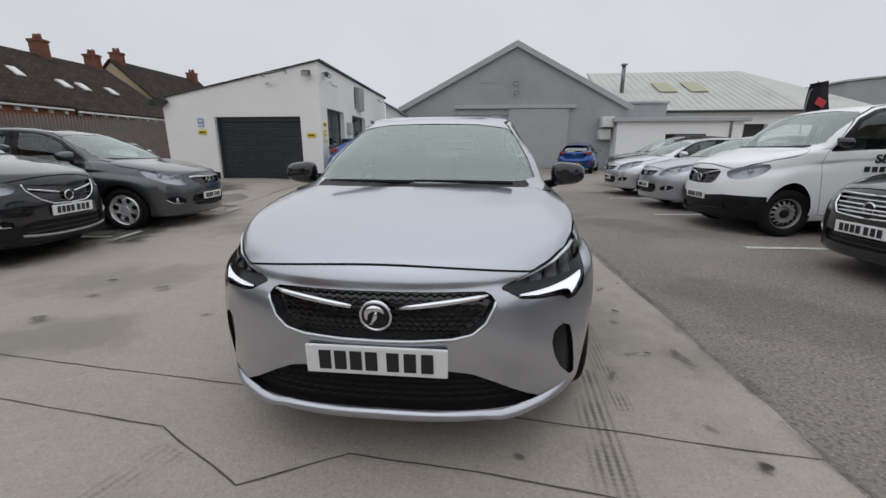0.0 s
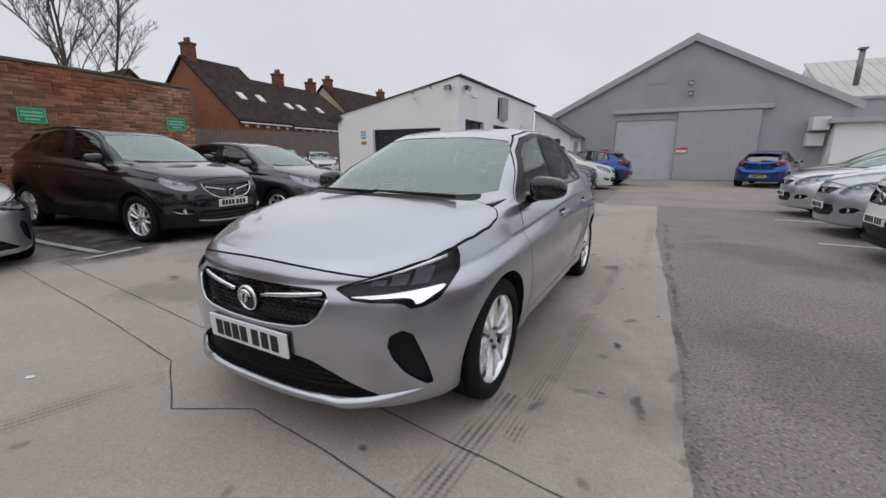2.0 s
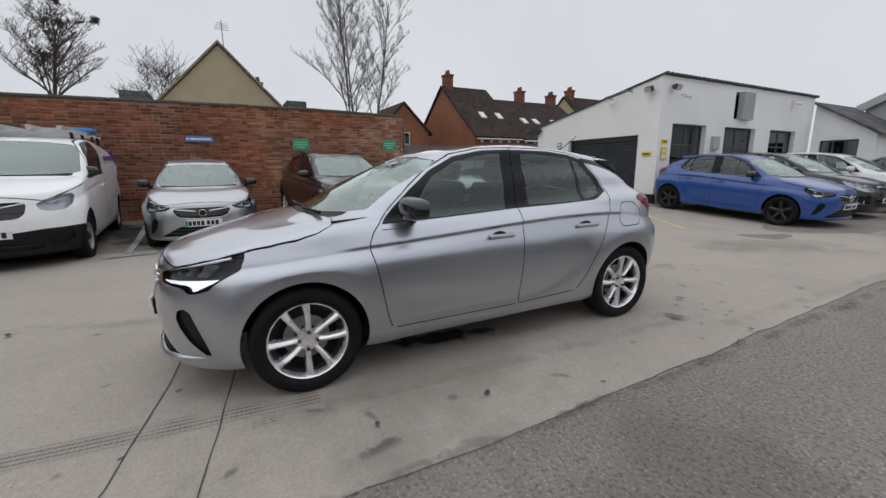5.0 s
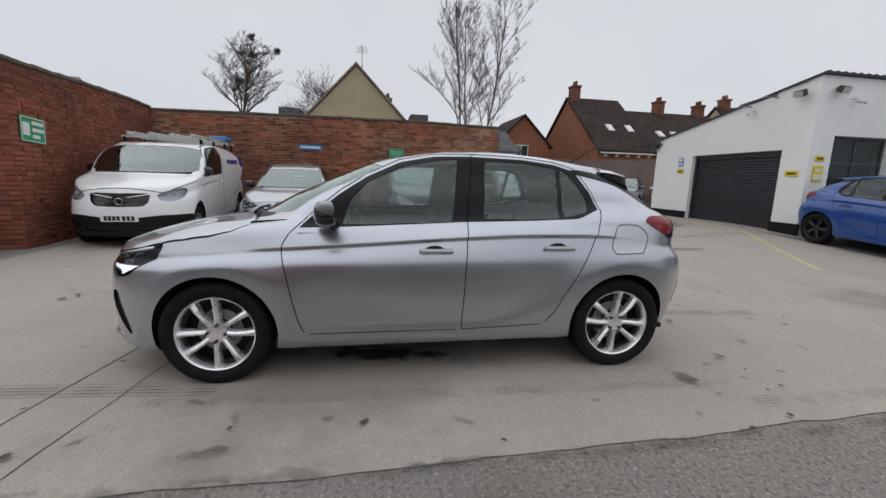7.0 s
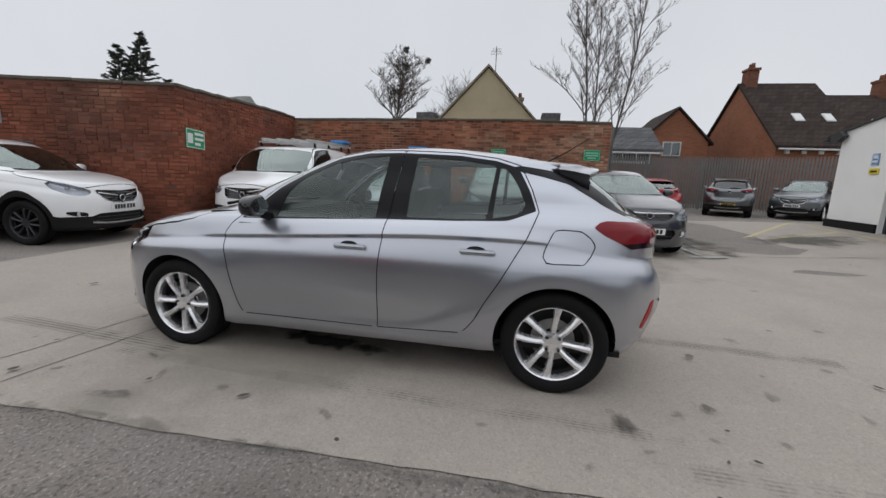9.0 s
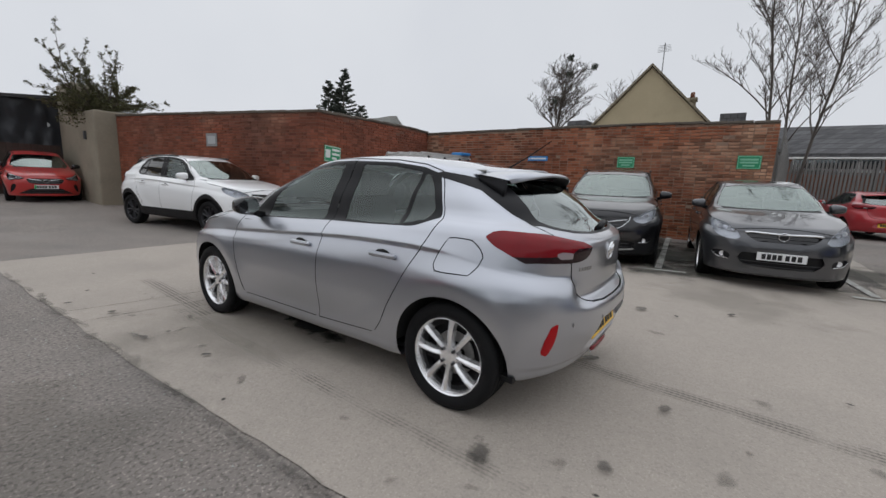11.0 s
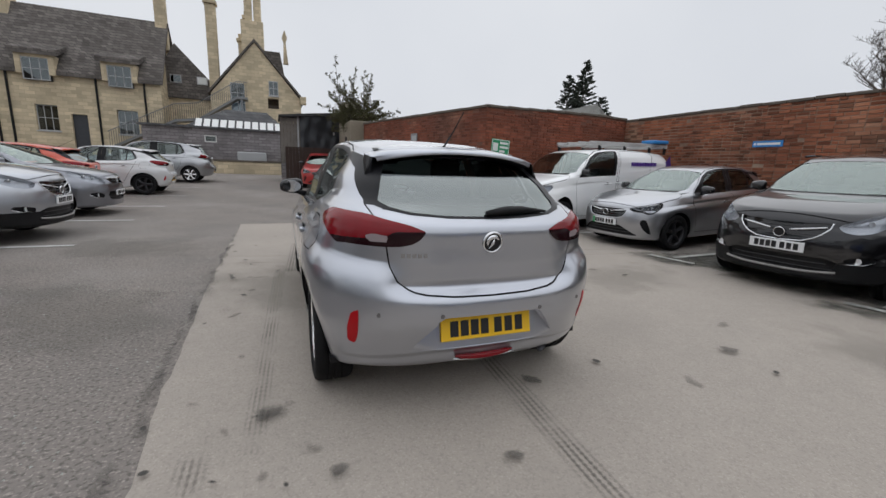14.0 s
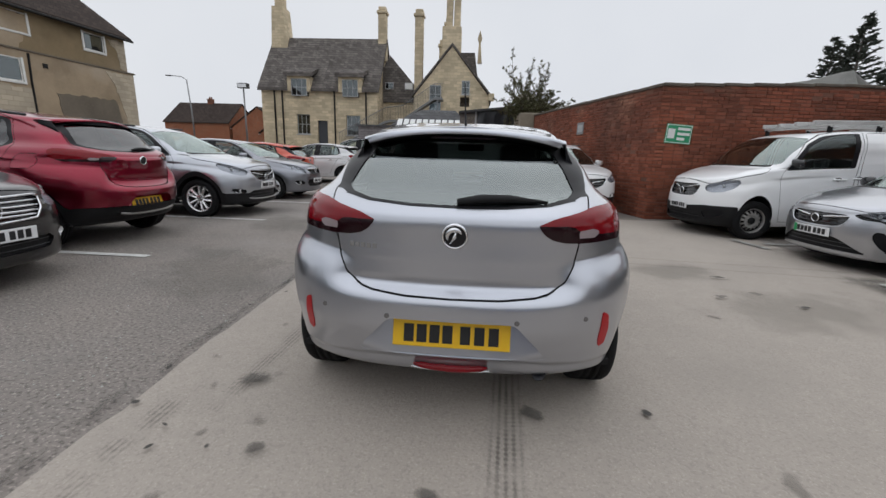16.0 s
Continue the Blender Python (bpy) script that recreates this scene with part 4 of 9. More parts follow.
    halves("fogpod", "bumper_inset", M_MATBLACK, 0.015, "black bumper inset", lip=True)

    def on_front(x, z, off=0.0):
        hit = tree.ray_cast(Vector((x, -1, z)), Vector((0, 1, 0)))
        return Vector((x, (hit[0].y if hit[0] else 0.05) - off, z))

    def on_back(x, z, off=0.0):
        hit = tree.ray_cast(Vector((x, 6, z)), Vector((0, -1, 0)))
        return Vector((x, (hit[0].y if hit[0] else 4.0) + off, z))

    def on_side(sg, s, z, off=0.0):
        hit = tree.ray_cast(Vector((sg * 2, s, z)), Vector((-sg, 0, 0)))
        return Vector(((hit[0].x if hit[0] else sg * 0.85) + sg * off, s, z))

    if style == "hatch":
        # three bright reflector bowls behind each clear lens
        for sg in (1, -1):
            for x0, x1, z1 in ((0.525, 0.572, 0.732), (0.586, 0.634, 0.752), (0.648, 0.696, 0.772)):
                bm = bmesh.new()
                grid = [[bm.verts.new(on_front(sg * (x0 + (x1 - x0) * i / 4), 0.712 + (z1 - 0.712) * j / 3, -0.026 - 0.006 * (1 - (i / 2 - 1) ** 2))) for j in range(4)] for i in range(5)]
                for i in range(4):
                    for j in range(3):
                        q = (grid[i][j], grid[i + 1][j], grid[i + 1][j + 1], grid[i][j + 1])
                        bm.faces.new(q if sg > 0 else q[::-1])
                part("lamp_reflector", bm, M_LAMPBOWL, car, "dark chrome lamp reflector", smooth=True)

    def strip(nm, pts, r, mat, lab="", n=6):
        bm = bmesh.new()
        tube(bm, [wp(p) for p in pts], r, n)
        return part(nm, bm, mat, car, lab, smooth=True)
    gpoly = STYLES[style].get("grille", GRILLE)
    gz0 = sum(p[1] for p in gpoly if p[0] < 0) / 2
    # grille bars and bright wings
    for sg in (1, -1) if style in ("hatch", "suv", "van") else ():
        zz = gz0 + 0.028
        strip("grille_wing", [on_front(sg * x, zz + 0.035 * (x - 0.08) / 0.3, -0.004) for x in np.linspace(0.085, 0.375, 9)], [0.009 + 0.003 * math.sin(k / 8 * 3.1) for k in range(9)], M_CHROME, "chrome grille wing")
    rows = [0.565, 0.583, 0.601, 0.619, 0.637, 0.655, 0.673, 0.691, 0.705] if fine else [0.585, 0.63, 0.68]
    low = [0.30, 0.325, 0.35, 0.375, 0.40] if fine else [0.315, 0.365]
    for zz, lim, nm in [(z, 0.36 - max(0, 0.62 - z) * 1.4, "grille_bar") for z in rows] + [(z, 0.50 - (z - 0.30) * 1.2, "lower_grille_bar") for z in low]:
        if style != "hatch":
            zz = zz + (gz0 - 0.627 if nm == "grille_bar" else 0.02)
        cnt = 44
        pts = []
        for k in range(cnt + 1):
            x = -lim + 2 * lim * k / cnt
            pts.append(on_front(x, zz + (0.004 if k % 2 else -0.004) * (1 if fine else 0), -0.022))
        strip(nm, pts, 0.0035 if fine else 0.0045, M_GREYPLASTIC if not fine else M_PLASTIC, n=5)
    if style == "saloon":
        for zz, lim in ((0.715, 0.36), (0.682, 0.35), (0.649, 0.33), (0.616, 0.30)):
            strip("chrome_bar", [on_front(x, zz, -0.004) for x in np.linspace(-lim, lim, 17)], 0.010, M_CHROME, "chrome grille bar")
    b0 = wp(on_front(0, gz0 + (0.022 if style == "old" else 0.0), 0.0))
    badge(car, Matrix.Translation(b0 + Vector((0, 0.010, 0))) @ pose(0, 0, 0, 0, 0, -90) @ pose(0, 0, 0, 0, 6, 0), 0.058, fine)
    pz = 0.470 if style != "suv" else 0.52
    p0 = wp(on_front(0, pz))
    bars_plate("number_plate", 0.495 if fine else 0.52, 0.108, M_PLATEW, car, Matrix.Translation(p0 + Vector((0, -0.008, 0))) @ pose(0, 0, 0, 3, 0, 0), green_tab)
    if fine:
        part("plate_plinth", boxed(-0.245, 0.0, -0.05, 0.245, 0.04, 0.05, 0.006), M_PLASTIC, car, at=Matrix.Translation(p0 + Vector((0, -0.004, 0))))
    # headlamp insides
    hp = STYLES[style].get("head", HEAD)
    hx, hz = sum(p[0] for p in hp) / len(hp), sum(p[1] for p in hp) / len(hp)
    for sg in (1, -1):
        for dx, dz, rr in () if fine else (((-0.05, 0.002, 0.022), (0.03, 0.022, 0.023)) if style == "hatch" else ((-0.060, -0.004, 0.024), (0.030, 0.014, 0.030)) if style in ("old", "saloon") else ((0.010, 0.004, 0.026),)):
            c = wp(on_front(sg * (hx + dx), hz + dz + (0.004 if style == "hatch" else 0.0), -0.046 if style == "hatch" else -0.030))
            part("projector", revolve([(0.03, rr * 0.6), (0.0, rr * 0.8), (-0.012, rr), (-0.016, rr * 0.9), (-0.008, rr * 0.7), (-0.012, 0.001)], 20), M_LAMPSILVER, car, smooth=True, at=Matrix.Translation(c) @ pose(0, 0, 0, 0, 0, 90))
        if not fine and style == "hatch":
            a = [on_front(sg * x, z, -0.012) for x, z in ((hp[0][0] + 0.05, hp[0][1] + 0.012), (hx + 0.04, hz - 0.045), (0.73, hz - 0.04))]
            strip("running_light_strip", a, 0.008, M_LAMPSILVER)
        # mirrors, handles
        mp = wp((sg * 0.875, 1.49, 1.028))
        mirror_part(car, sg, sg * max(abs(mp.x), W - 0.005), mp.y, mp.z, paint if mirror_paint and not fine else M_BLACKGLOSS, fine, color)
        for s0, z0 in ((2.117, 0.812), (2.905, 0.832)):
            if van and s0 > 2.5:
                s0, z0 = 2.36, 0.83
            h = wp(on_side(sg, s0, z0))
            handle_part(car, sg, h.x, h.y, h.z, color, paint)
    if style in ("suv", "old", "saloon"):
        edge = [(x, z) for x, z in gpoly if x > 0]
        # the SUV's bright edge runs round the sides and foot, the old hatchback's along the top
        loop = {"suv": edge[1:] + [(0, gpoly[-1][1])], "old": [(0, gpoly[0][1])] + edge[:2]}.get(style, [(0, gpoly[0][1])] + edge + [(0, gpoly[-1][1])])
        for sg in (1, -1):
            pts = []
            for (xa, za), (xb, zb) in zip(loop, loop[1:]):
                pts += [on_front(sg * (xa + (xb - xa) * k / 4), za + (zb - za) * k / 4, 0.001) for k in range(4)]
            pts.append(on_front(sg * loop[-1][0], loop[-1][1], 0.001))
            strip("grille_surround", pts, {"suv": 0.009, "old": 0.015}.get(style, 0.010), M_CHROME, "chrome grille surround")
    if style == "hatch":
        # body edge below the grille: its highlight is painted as a paler tube
        low_edge = [(0.404, 0.672), (0.398, 0.650), (0.372, 0.600), (0.328, 0.564), (0.26, 0.549), (0.12, 0.541), (0.0, 0.539)]
        rim_pts = [on_front(x, z, 0.001) for x, z in low_edge] + [on_front(-x, z, 0.001) for x, z in reversed(low_edge[:-1])]
        strip("grille_surround", rim_pts, 0.0065, paint).color = (0.62, 0.64, 0.68, 1)
        for sg in (1, -1):
            strip("lamp_blade", [on_front(sg * x, z, -0.006) for x, z in ((0.475, 0.726), (0.54, 0.744), (0.62, 0.766), (0.69, 0.792), (0.718, 0.806))], [0.002, 0.004, 0.006, 0.009, 0.008], M_LAMPSILVER, "bright lamp blade")
    if style != "hatch":
        # fog lamps with a bright edge in their dark recesses
        fp = STYLES[style]["fog"]
        fx, fz = sum(p[0] for p in fp) / len(fp), sum(p[1] for p in fp) / len(fp)
        for sg in (1, -1) if style != "van" else ():
            part("fog_lamp", revolve([(0.012, 0.030), (0.0, 0.034), (-0.006, 0.034), (-0.006, 0.029), (-0.001, 0.024), (-0.003, 0.001)], 18), M_LAMPSILVER, car, "small clear fog lamp", smooth=True, at=Matrix.Translation(wp(on_front(sg * (fx - 0.015), fz, -0.012))) @ pose(0, 0, 0, 0, 0, 90))
            strip("fog_trim", [on_front(sg * x, z + 0.006, 0.001) for x, z in ((fp[-1][0] + 0.01, fp[-1][1]), (fp[-2][0], fp[-2][1]), (fp[-3][0] - 0.012, fp[-3][1] - 0.006))], 0.006, M_CHROME, "thin chrome fog lamp trim")
    if style == "suv":
        strip("skid_plate", [on_front(x, 0.285 + 0.03 * (abs(x) / 0.5) ** 3, 0.004) for x in np.linspace(-0.5, 0.5, 21)], 0.015, M_STEELRIM, "silver front skid strip")
        strip("rear_skid_plate", [on_back(x, 0.345 + 0.03 * (abs(x) / 0.42) ** 3, 0.008) for x in np.linspace(-0.42, 0.42, 17)], 0.017, M_STEELRIM, "silver rear skid strip")
    # tail: badge, plate, wiper, spoiler
    t0 = wp(on_back(0, 0.905, 0.0))
    badge(car, Matrix.Translation(t0) @ pose(0, 0, 0, 0, 0, 90) @ pose(0, 0, 0, 0, 8, 0), 0.055, fine)
    if rearplate:
        pz2 = 0.470
        q0 = wp(on_back(0, pz2)) if van else wp((0, plate_bed(pz2), pz2))
        bars_plate("number_plate", 0.51, 0.118, M_PLATEY, car, Matrix.Translation(q0 + Vector((0, 0.009, 0))) @ pose(0, 0, 0, 4 if van else -12, 0, 180))
    if not van:
        # spoiler: a painted top sheet, a dark hollow under it, and drooping ends
        tip, side_z = (3.635, 0.052) if fine else (3.53 if kind and kind.get("upright") else 3.64, 0.046)

        def lid(s0, u, hw, drop=0.0):
            z = float(pchip(np.array([s0]), [(3.2, 1.388), (3.36, 1.376), (3.52, 1.360), (3.72, 1.330)])[0])
            return wp((hw * u, s0 - 0.10 * abs(u) ** 3 * min(1.0, max(0.0, (s0 - 3.3) / 0.3)), z - side_z * abs(u) ** 2.3 - drop))
        us = [k / 10 for k in range(-10, 11)]
        bm = bmesh.new()
        grid = [[bm.verts.new(lid(s0, u, hw, d)) for u in us] for s0, hw, d in ((3.30, 0.50, 0.004), (3.38, 0.515, -0.002), (tip - 0.135, 0.52, -0.004), (tip - 0.015, 0.505, -0.004), (tip - 0.01, 0.485, -0.003), (tip, 0.48, 0.006), (tip - 0.004, 0.475, 0.016))]
        ends = []
        for p, q in zip(grid, grid[1:]):
            for k in range(20):
                bm.faces.new((p[k], p[k + 1], q[k + 1], q[k])).smooth = True
        bmesh.ops.recalc_face_normals(bm, faces=bm.faces)
        sp = part("spoiler", bm, paint, car)
        sp.color = (0.015, 0.015, 0.016, 1) if black_roof else color
        bm = bmesh.new()
        grid = [[bm.verts.new(lid(s0, u, hw, d)) for u in us] for s0, hw, d in ((tip - 0.005, 0.474, 0.017), (tip - 0.09, 0.47, 0.034), (tip - 0.135, 0.455, 0.055), (tip - 0.215, 0.42, 0.06))]
        for p, q in zip(grid, grid[1:]):
            for k in range(20):
                bm.faces.new((p[k], p[k + 1], q[k + 1], q[k])).smooth = True
        part("spoiler_underside", bm, M_MATBLACK, sp)
        # black fins that run down from the spoiler's ends to the glass
        for sg in (1, -1):
            bm = bmesh.new()
            rows = []
            for k in range(8):
                v = k / 7
                s0 = 3.345 + (tip - 0.012 - 3.345) * v
                a = lid(s0, sg, float(np.interp(s0, (3.30, 3.38, tip - 0.135, tip - 0.015, tip), (0.50, 0.515, 0.52, 0.505, 0.482))), 0.001)
                low, nrm = tree.find_nearest(Vector((sg * (0.530 + 0.018 * v), 3.36 + 0.17 * v, 1.300 - 0.085 * v)))[:2]
                f = wp(low + nrm * 0.003)
                rows.append([bm.verts.new(a), bm.verts.new(a.lerp(f, 0.5) - Vector((sg * 0.004, 0, 0))), bm.verts.new(f), bm.verts.new(f - Vector((sg * 0.03, 0.0, 0.004)))])
            for p, q in zip(rows, rows[1:]):
                for i in range(3):
                    bm.faces.new((p[i], p[i + 1], q[i + 1], q[i])).smooth = True
            bm.faces.new([rows[-1][i] for i in range(4)])
            bmesh.ops.recalc_face_normals(bm, faces=bm.faces)
            part("spoiler_fin", bm, M_MATBLACK, sp, "satin black spoiler end")
        if fine:
            part("high_brake_lamp", boxed(-0.16, -0.006, -0.006, 0.16, 0.006, 0.006, 0.003), M_REDDARK, sp, at=Matrix.Translation(lid(tip - 0.10, 0, 0.4, 0.046)))
            # bright lip below the lower grille, turned up at its ends
            lipb = bmesh.new()
            xs = np.linspace(-0.72, 0.72, 41)
            rows = []
            for dz, off in ((0.020, -0.004), (0.012, 0.016), (-0.006, 0.020), (-0.020, 0.006), (-0.024, -0.03)):
                row = []
                for x in xs:
                    u = abs(x) / 0.72
                    z = float(pchip(np.array([abs(x)]), [(0, 0.255), (0.36, 0.250), (0.43, 0.236), (0.52, 0.242), (0.62, 0.262), (0.72, 0.274)])[0])
                    c = on_front(x, z, 0)
                    e = 1 - max(0.0, (u - 0.80) / 0.20) ** 2
                    row.append(lipb.verts.new((x * (1 + off * 0.6 * e), c.y - off * e + 0.004 * (1 - e), z + dz * (0.75 + 0.45 * math.exp(-((abs(x) - 0.50) / 0.10) ** 2) - 0.3 * max(0, u - 0.8) / 0.2))))
                rows.append(row)
            for p, q in zip(rows, rows[1:]):
                for k in range(40):
                    lipb.faces.new((p[k], p[k + 1], q[k + 1], q[k])).smooth = True
            bmesh.ops.recalc_face_normals(lipb, faces=lipb.faces)
            lp = part("front_lip", lipb, paint, car)
            lp.color = color
        wz = 1.034
        bm = bmesh.new()
        tube(bm, [wp(on_back(-0.00, wz, 0.016)), wp(on_back(-0.10, wz + 0.016, 0.030)), wp(on_back(-0.22, wz + 0.020, 0.028)), wp(on_back(-0.38, wz + 0.010, 0.014))], [0.016, 0.022, 0.018, 0.006], 8)
        part("rear_wiper", bm, M_PLASTIC, car, smooth=True)
    # front wipers on the scuttle
    if fine:
        for x0, x1 in ((0.50, -0.02), (0.02, -0.48)):
            bm = bmesh.new()
            tube(bm, [Vector((x0, 0.99, 1.002)), Vector(((x0 + x1) / 2, 0.945, 1.012)), Vector((x1, 0.95, 1.016))], [0.012, 0.009, 0.006], 6)
            part("wiper", bm, M_PLASTIC, car, smooth=True)
    bm = bmesh.new()
    tube(bm, [wp((0, 3.28, 1.383)), wp((0, 3.42, 1.46)), wp((0, 3.57, 1.56))], [0.007, 0.004, 0.0025], 6)
    if antenna:
        part("aerial", bm, M_PLASTIC, car, smooth=True)
    else:
        bm.free()
    if rails:
        for sg in (1, -1):
            strip("roof_rail", [(sg * 0.56, s, z + 0.028) for s, z in ((2.0, 1.385), (2.3, 1.40), (2.8, 1.39), (3.3, 1.345))], 0.016, M_BLACKGLOSS)
    # cabin
    h0 = wp((0, 2, 0.255)).z
    cab = bmesh.new()
    c0, c1 = wp((0, 1.0, 0)).y, wp((0, 3.75, 0)).y
    box(cab, -W * 0.86, c0, h0, W * 0.86, c1, h0 + 0.03)
    belt = wp((0, 2.0, 0.93)).z
    for sg in (1, -1):
        box(cab, sg * W * 0.87 - 0.02, c0 + 0.3, h0, sg * W * 0.87 + 0.02, wp((0, 2.85, 0)).y, belt - 0.02)
    part("cabin_floor", cab, M_PLASTIC, car)
    dash = bmesh.new()
    d0, d1 = wp((0, 1.02, 0)).y, wp((0, 1.50, 0)).y
    zt = wp((0, 1, 0.985)).z
    prism(dash, [(d0, zt - 0.30), (d0, zt - 0.02), (d0 + 0.20, zt - 0.005), (d1 - 0.08, zt - 0.01), (d1, zt - 0.10), (d1 - 0.06, zt - 0.35)], "x", -W * 0.80, W * 0.80)
    part("dashboard", dash, M_PLASTIC, car)
    if not van:
        shelf = boxed(-W * 0.72, wp((0, 3.15, 0)).y, wp((0, 3, 1.0)).z - 0.02, W * 0.72, wp((0, 3.68, 0)).y, wp((0, 3, 1.0)).z + 0.005, 0.008)
        part("parcel_shelf", shelf, M_PLASTIC, car)

    def seat(x, y, wide, tall):
        y = wp((0, y, 0)).y
        bm = bmesh.new()
        box(bm, x - wide / 2, y, h0 + 0.20, x + wide / 2, y + 0.46, h0 + 0.36, 0.05)
        box(bm, -wide / 2, -0.06, 0, wide / 2, 0.07, tall, 0.05, Matrix.Translation((x, y + 0.46, h0 + 0.30)) @ pose(0, 0, 0, -16))
        part("seat", bm, M_CLOTH, car)
        for hx2 in ((0,) if wide < 0.8 else (-0.42, 0.42)):
            hb = bmesh.new()
            box(hb, -0.13, -0.05, 0, 0.13, 0.05, 0.17, 0.04, Matrix.Translation((x + hx2, y + 0.46 + tall * 0.29, h0 + 0.30 + tall * 0.97)) @ pose(0, 0, 0, -10))
            part("headrest", hb, M_CLOTH, car)
    seat(W * 0.42, 1.72, 0.50, 0.62)
    seat(-W * 0.42, 1.72, 0.50, 0.62)
    if not van:
        seat(0, 2.58, 1.20, 0.52)
    sw = bmesh.new()
    cs = wp((0, 1.60, 0)).y
    tube(sw, [(-W * 0.42 + 0.17 * math.cos(a), cs, zt - 0.10 + 0.17 * math.sin(a)) for a in np.linspace(0, 6.2832, 25)], 0.014, 6)
    box(sw, -W * 0.42 - 0.16, cs - 0.01, zt - 0.12, -W * 0.42 + 0.16, cs + 0.012, zt - 0.08)
    part("steering_wheel", sw, M_PLASTIC, car)
    rv = wp((0, 1.72, 1.31))
    part("rear_view_mirror", boxed(-0.12, -0.012, -0.035, 0.12, 0.012, 0.035, 0.01, Matrix.Translation(rv)), M_PLASTIC, car)
    part("roof_lining", boxed(-W * 0.52, wp((0, 2.0, 0)).y, wp((0, 2.5, 1.36)).z - 0.02, W * 0.52, wp((0, 3.35, 0)).y, wp((0, 2.5, 1.36)).z - 0.005, 0.006), M_LINING, car)
    if van:
        part("bulkhead", boxed(-W * 0.82, wp((0, 2.42, 0)).y, h0, W * 0.82, wp((0, 2.42, 0)).y + 0.03, wp((0, 2.4, 1.33)).z), M_GREYPLASTIC, car)
    # wheels and arch liners
    for ax in (AX_F, AX_R):
        ya = wp((0, ax, 0.3)).y
        for sg in (1, -1):
            wheel_parts(car, sg * (W - (0.145 if ax == AX_F else 0.160)), ya, tyre, rim, spokes, dark_rim, steel, fine, radians(-50) if ax == AX_F else 0.0, cover)
            bm = bmesh.new()
            rows = []
            e0, e1 = wp((0, ax - ARCH, 0.3)).y, wp((0, ax + ARCH, 0.3)).y
            zc, zt2 = wp((0, ax, 0.315)).z, wp((0, ax, 0.315 + ARCH)).z
            for a in np.linspace(0.03, math.pi - 0.03, 25):
                hit = on_side(sg, ax + (ARCH + 0.012) * math.cos(a), 0.315 + (ARCH + 0.012) * math.sin(a), -0.004)
                outer = wp(hit)
                inner = wp((sg * 0.55, ax + (ARCH + 0.004) * math.cos(a), 0.315 + (ARCH + 0.004) * math.sin(a)))
                lip = wp((hit.x, ax + ARCH * math.cos(a), 0.315 + ARCH * math.sin(a)))
                rows.append([bm.verts.new(outer), bm.verts.new((sg * (W - 0.34), inner.y, inner.z))])
            for p, q in zip(rows, rows[1:]):
                bm.faces.new((p[0], q[0], q[1], p[1])).smooth = True
            bm.faces.new([r[1] for r in rows])
            part("arch_liner", bm, M_GAP, car)
    if fine:
        ex = revolve([(-0.08, 0.028), (0.05, 0.030), (0.05, 0.024), (-0.05, 0.022)], 20)
        part("exhaust_tip", ex, M_DARKALLOY, car, at=pose(-0.40, 3.868, 0.268, 0, 0, 90), smooth=True)
        fl = bmesh.new()
        tube(fl, [on_back(x, 0.318 - 0.018 * (1 - (x / 0.17) ** 2), 0.010) for x in np.linspace(-0.165, 0.165, 9)], [0.006, 0.014, 0.016, 0.017, 0.017, 0.017, 0.016, 0.014, 0.006], 8)
        lamp = part("rear_fog_lamp", fl, M_RED, car, "red rear fog lamp", smooth=True)
        fl = bmesh.new()
        tube(fl, [on_back(x, 0.304 - 0.022 * (1 - (x / 0.18) ** 2), 0.016) for x in np.linspace(-0.175, 0.175, 9)], 0.0045, 6)
        part("chrome_strip", fl, M_CHROME, lamp, smooth=True)
        for x, z in ((0.56, 0.575), (-0.56, 0.575), (0.27, 0.565), (-0.27, 0.565)):
            part("parking_sensor", revolve([(0.0, 0.011), (0.003, 0.011), (0.004, 0.001)], 14), paint, car, at=Matrix.Translation(on_back(x, z)) @ pose(0, 0, 0, 0, 0, 90)).color = (0.2, 0.2, 0.21, 1)
        for k in range(5):
            mark = boxed(0.33 + k * 0.026, 0, 0, 0.33 + k * 0.026 + 0.018, 0.003, 0.020)
            for v in mark.verts:
                v.co = on_back(v.co.x, 0.835 + v.co.z, v.co.y + 0.001)
            part("plain_bar", mark, M_STEELRIM, car)
    sh.bm.free()
    return car


def park(car, nose, heading, color=None, label="", group="", z=None, metallic=True):
    """Stand a car with its nose at a point of the ground, facing along heading."""
    hx, hy = heading
    n = math.hypot(hx, hy)
    ang = math.atan2(hx / n, -hy / n)
    cx, cy = nose[0] - hx / n * 2.1, nose[1] - hy / n * 2.1
    zf, zr = gz(nose[0] - hx / n * 0.9, nose[1] - hy / n * 0.9), gz(nose[0] - hx / n * 3.4, nose[1] - hy / n * 3.4)
    tilt = math.atan2(zr - zf, 2.5)
    m = Matrix.Translation((nose[0], nose[1], zf - 0.9 * math.tan(tilt) if z is None else z)) @ Matrix.Rotation(ang, 4, "Z") @ Matrix.Rotation(tilt, 4, "X")
    car.matrix_basis = m
    if label:
        car["label"] = label
    if group:
        car["group"] = group
    if color:
        for o in car.children_recursive:
            if o.data and o.data.materials and o.data.materials[0] in (M_PAINT, M_METALLIC, M_DARKCOAT):
                o.color = (*color, 1)
                o.material_slots[0].link = "OBJECT"
                o.material_slots[0].material = M_METALLIC if metallic else M_PAINT
    return car


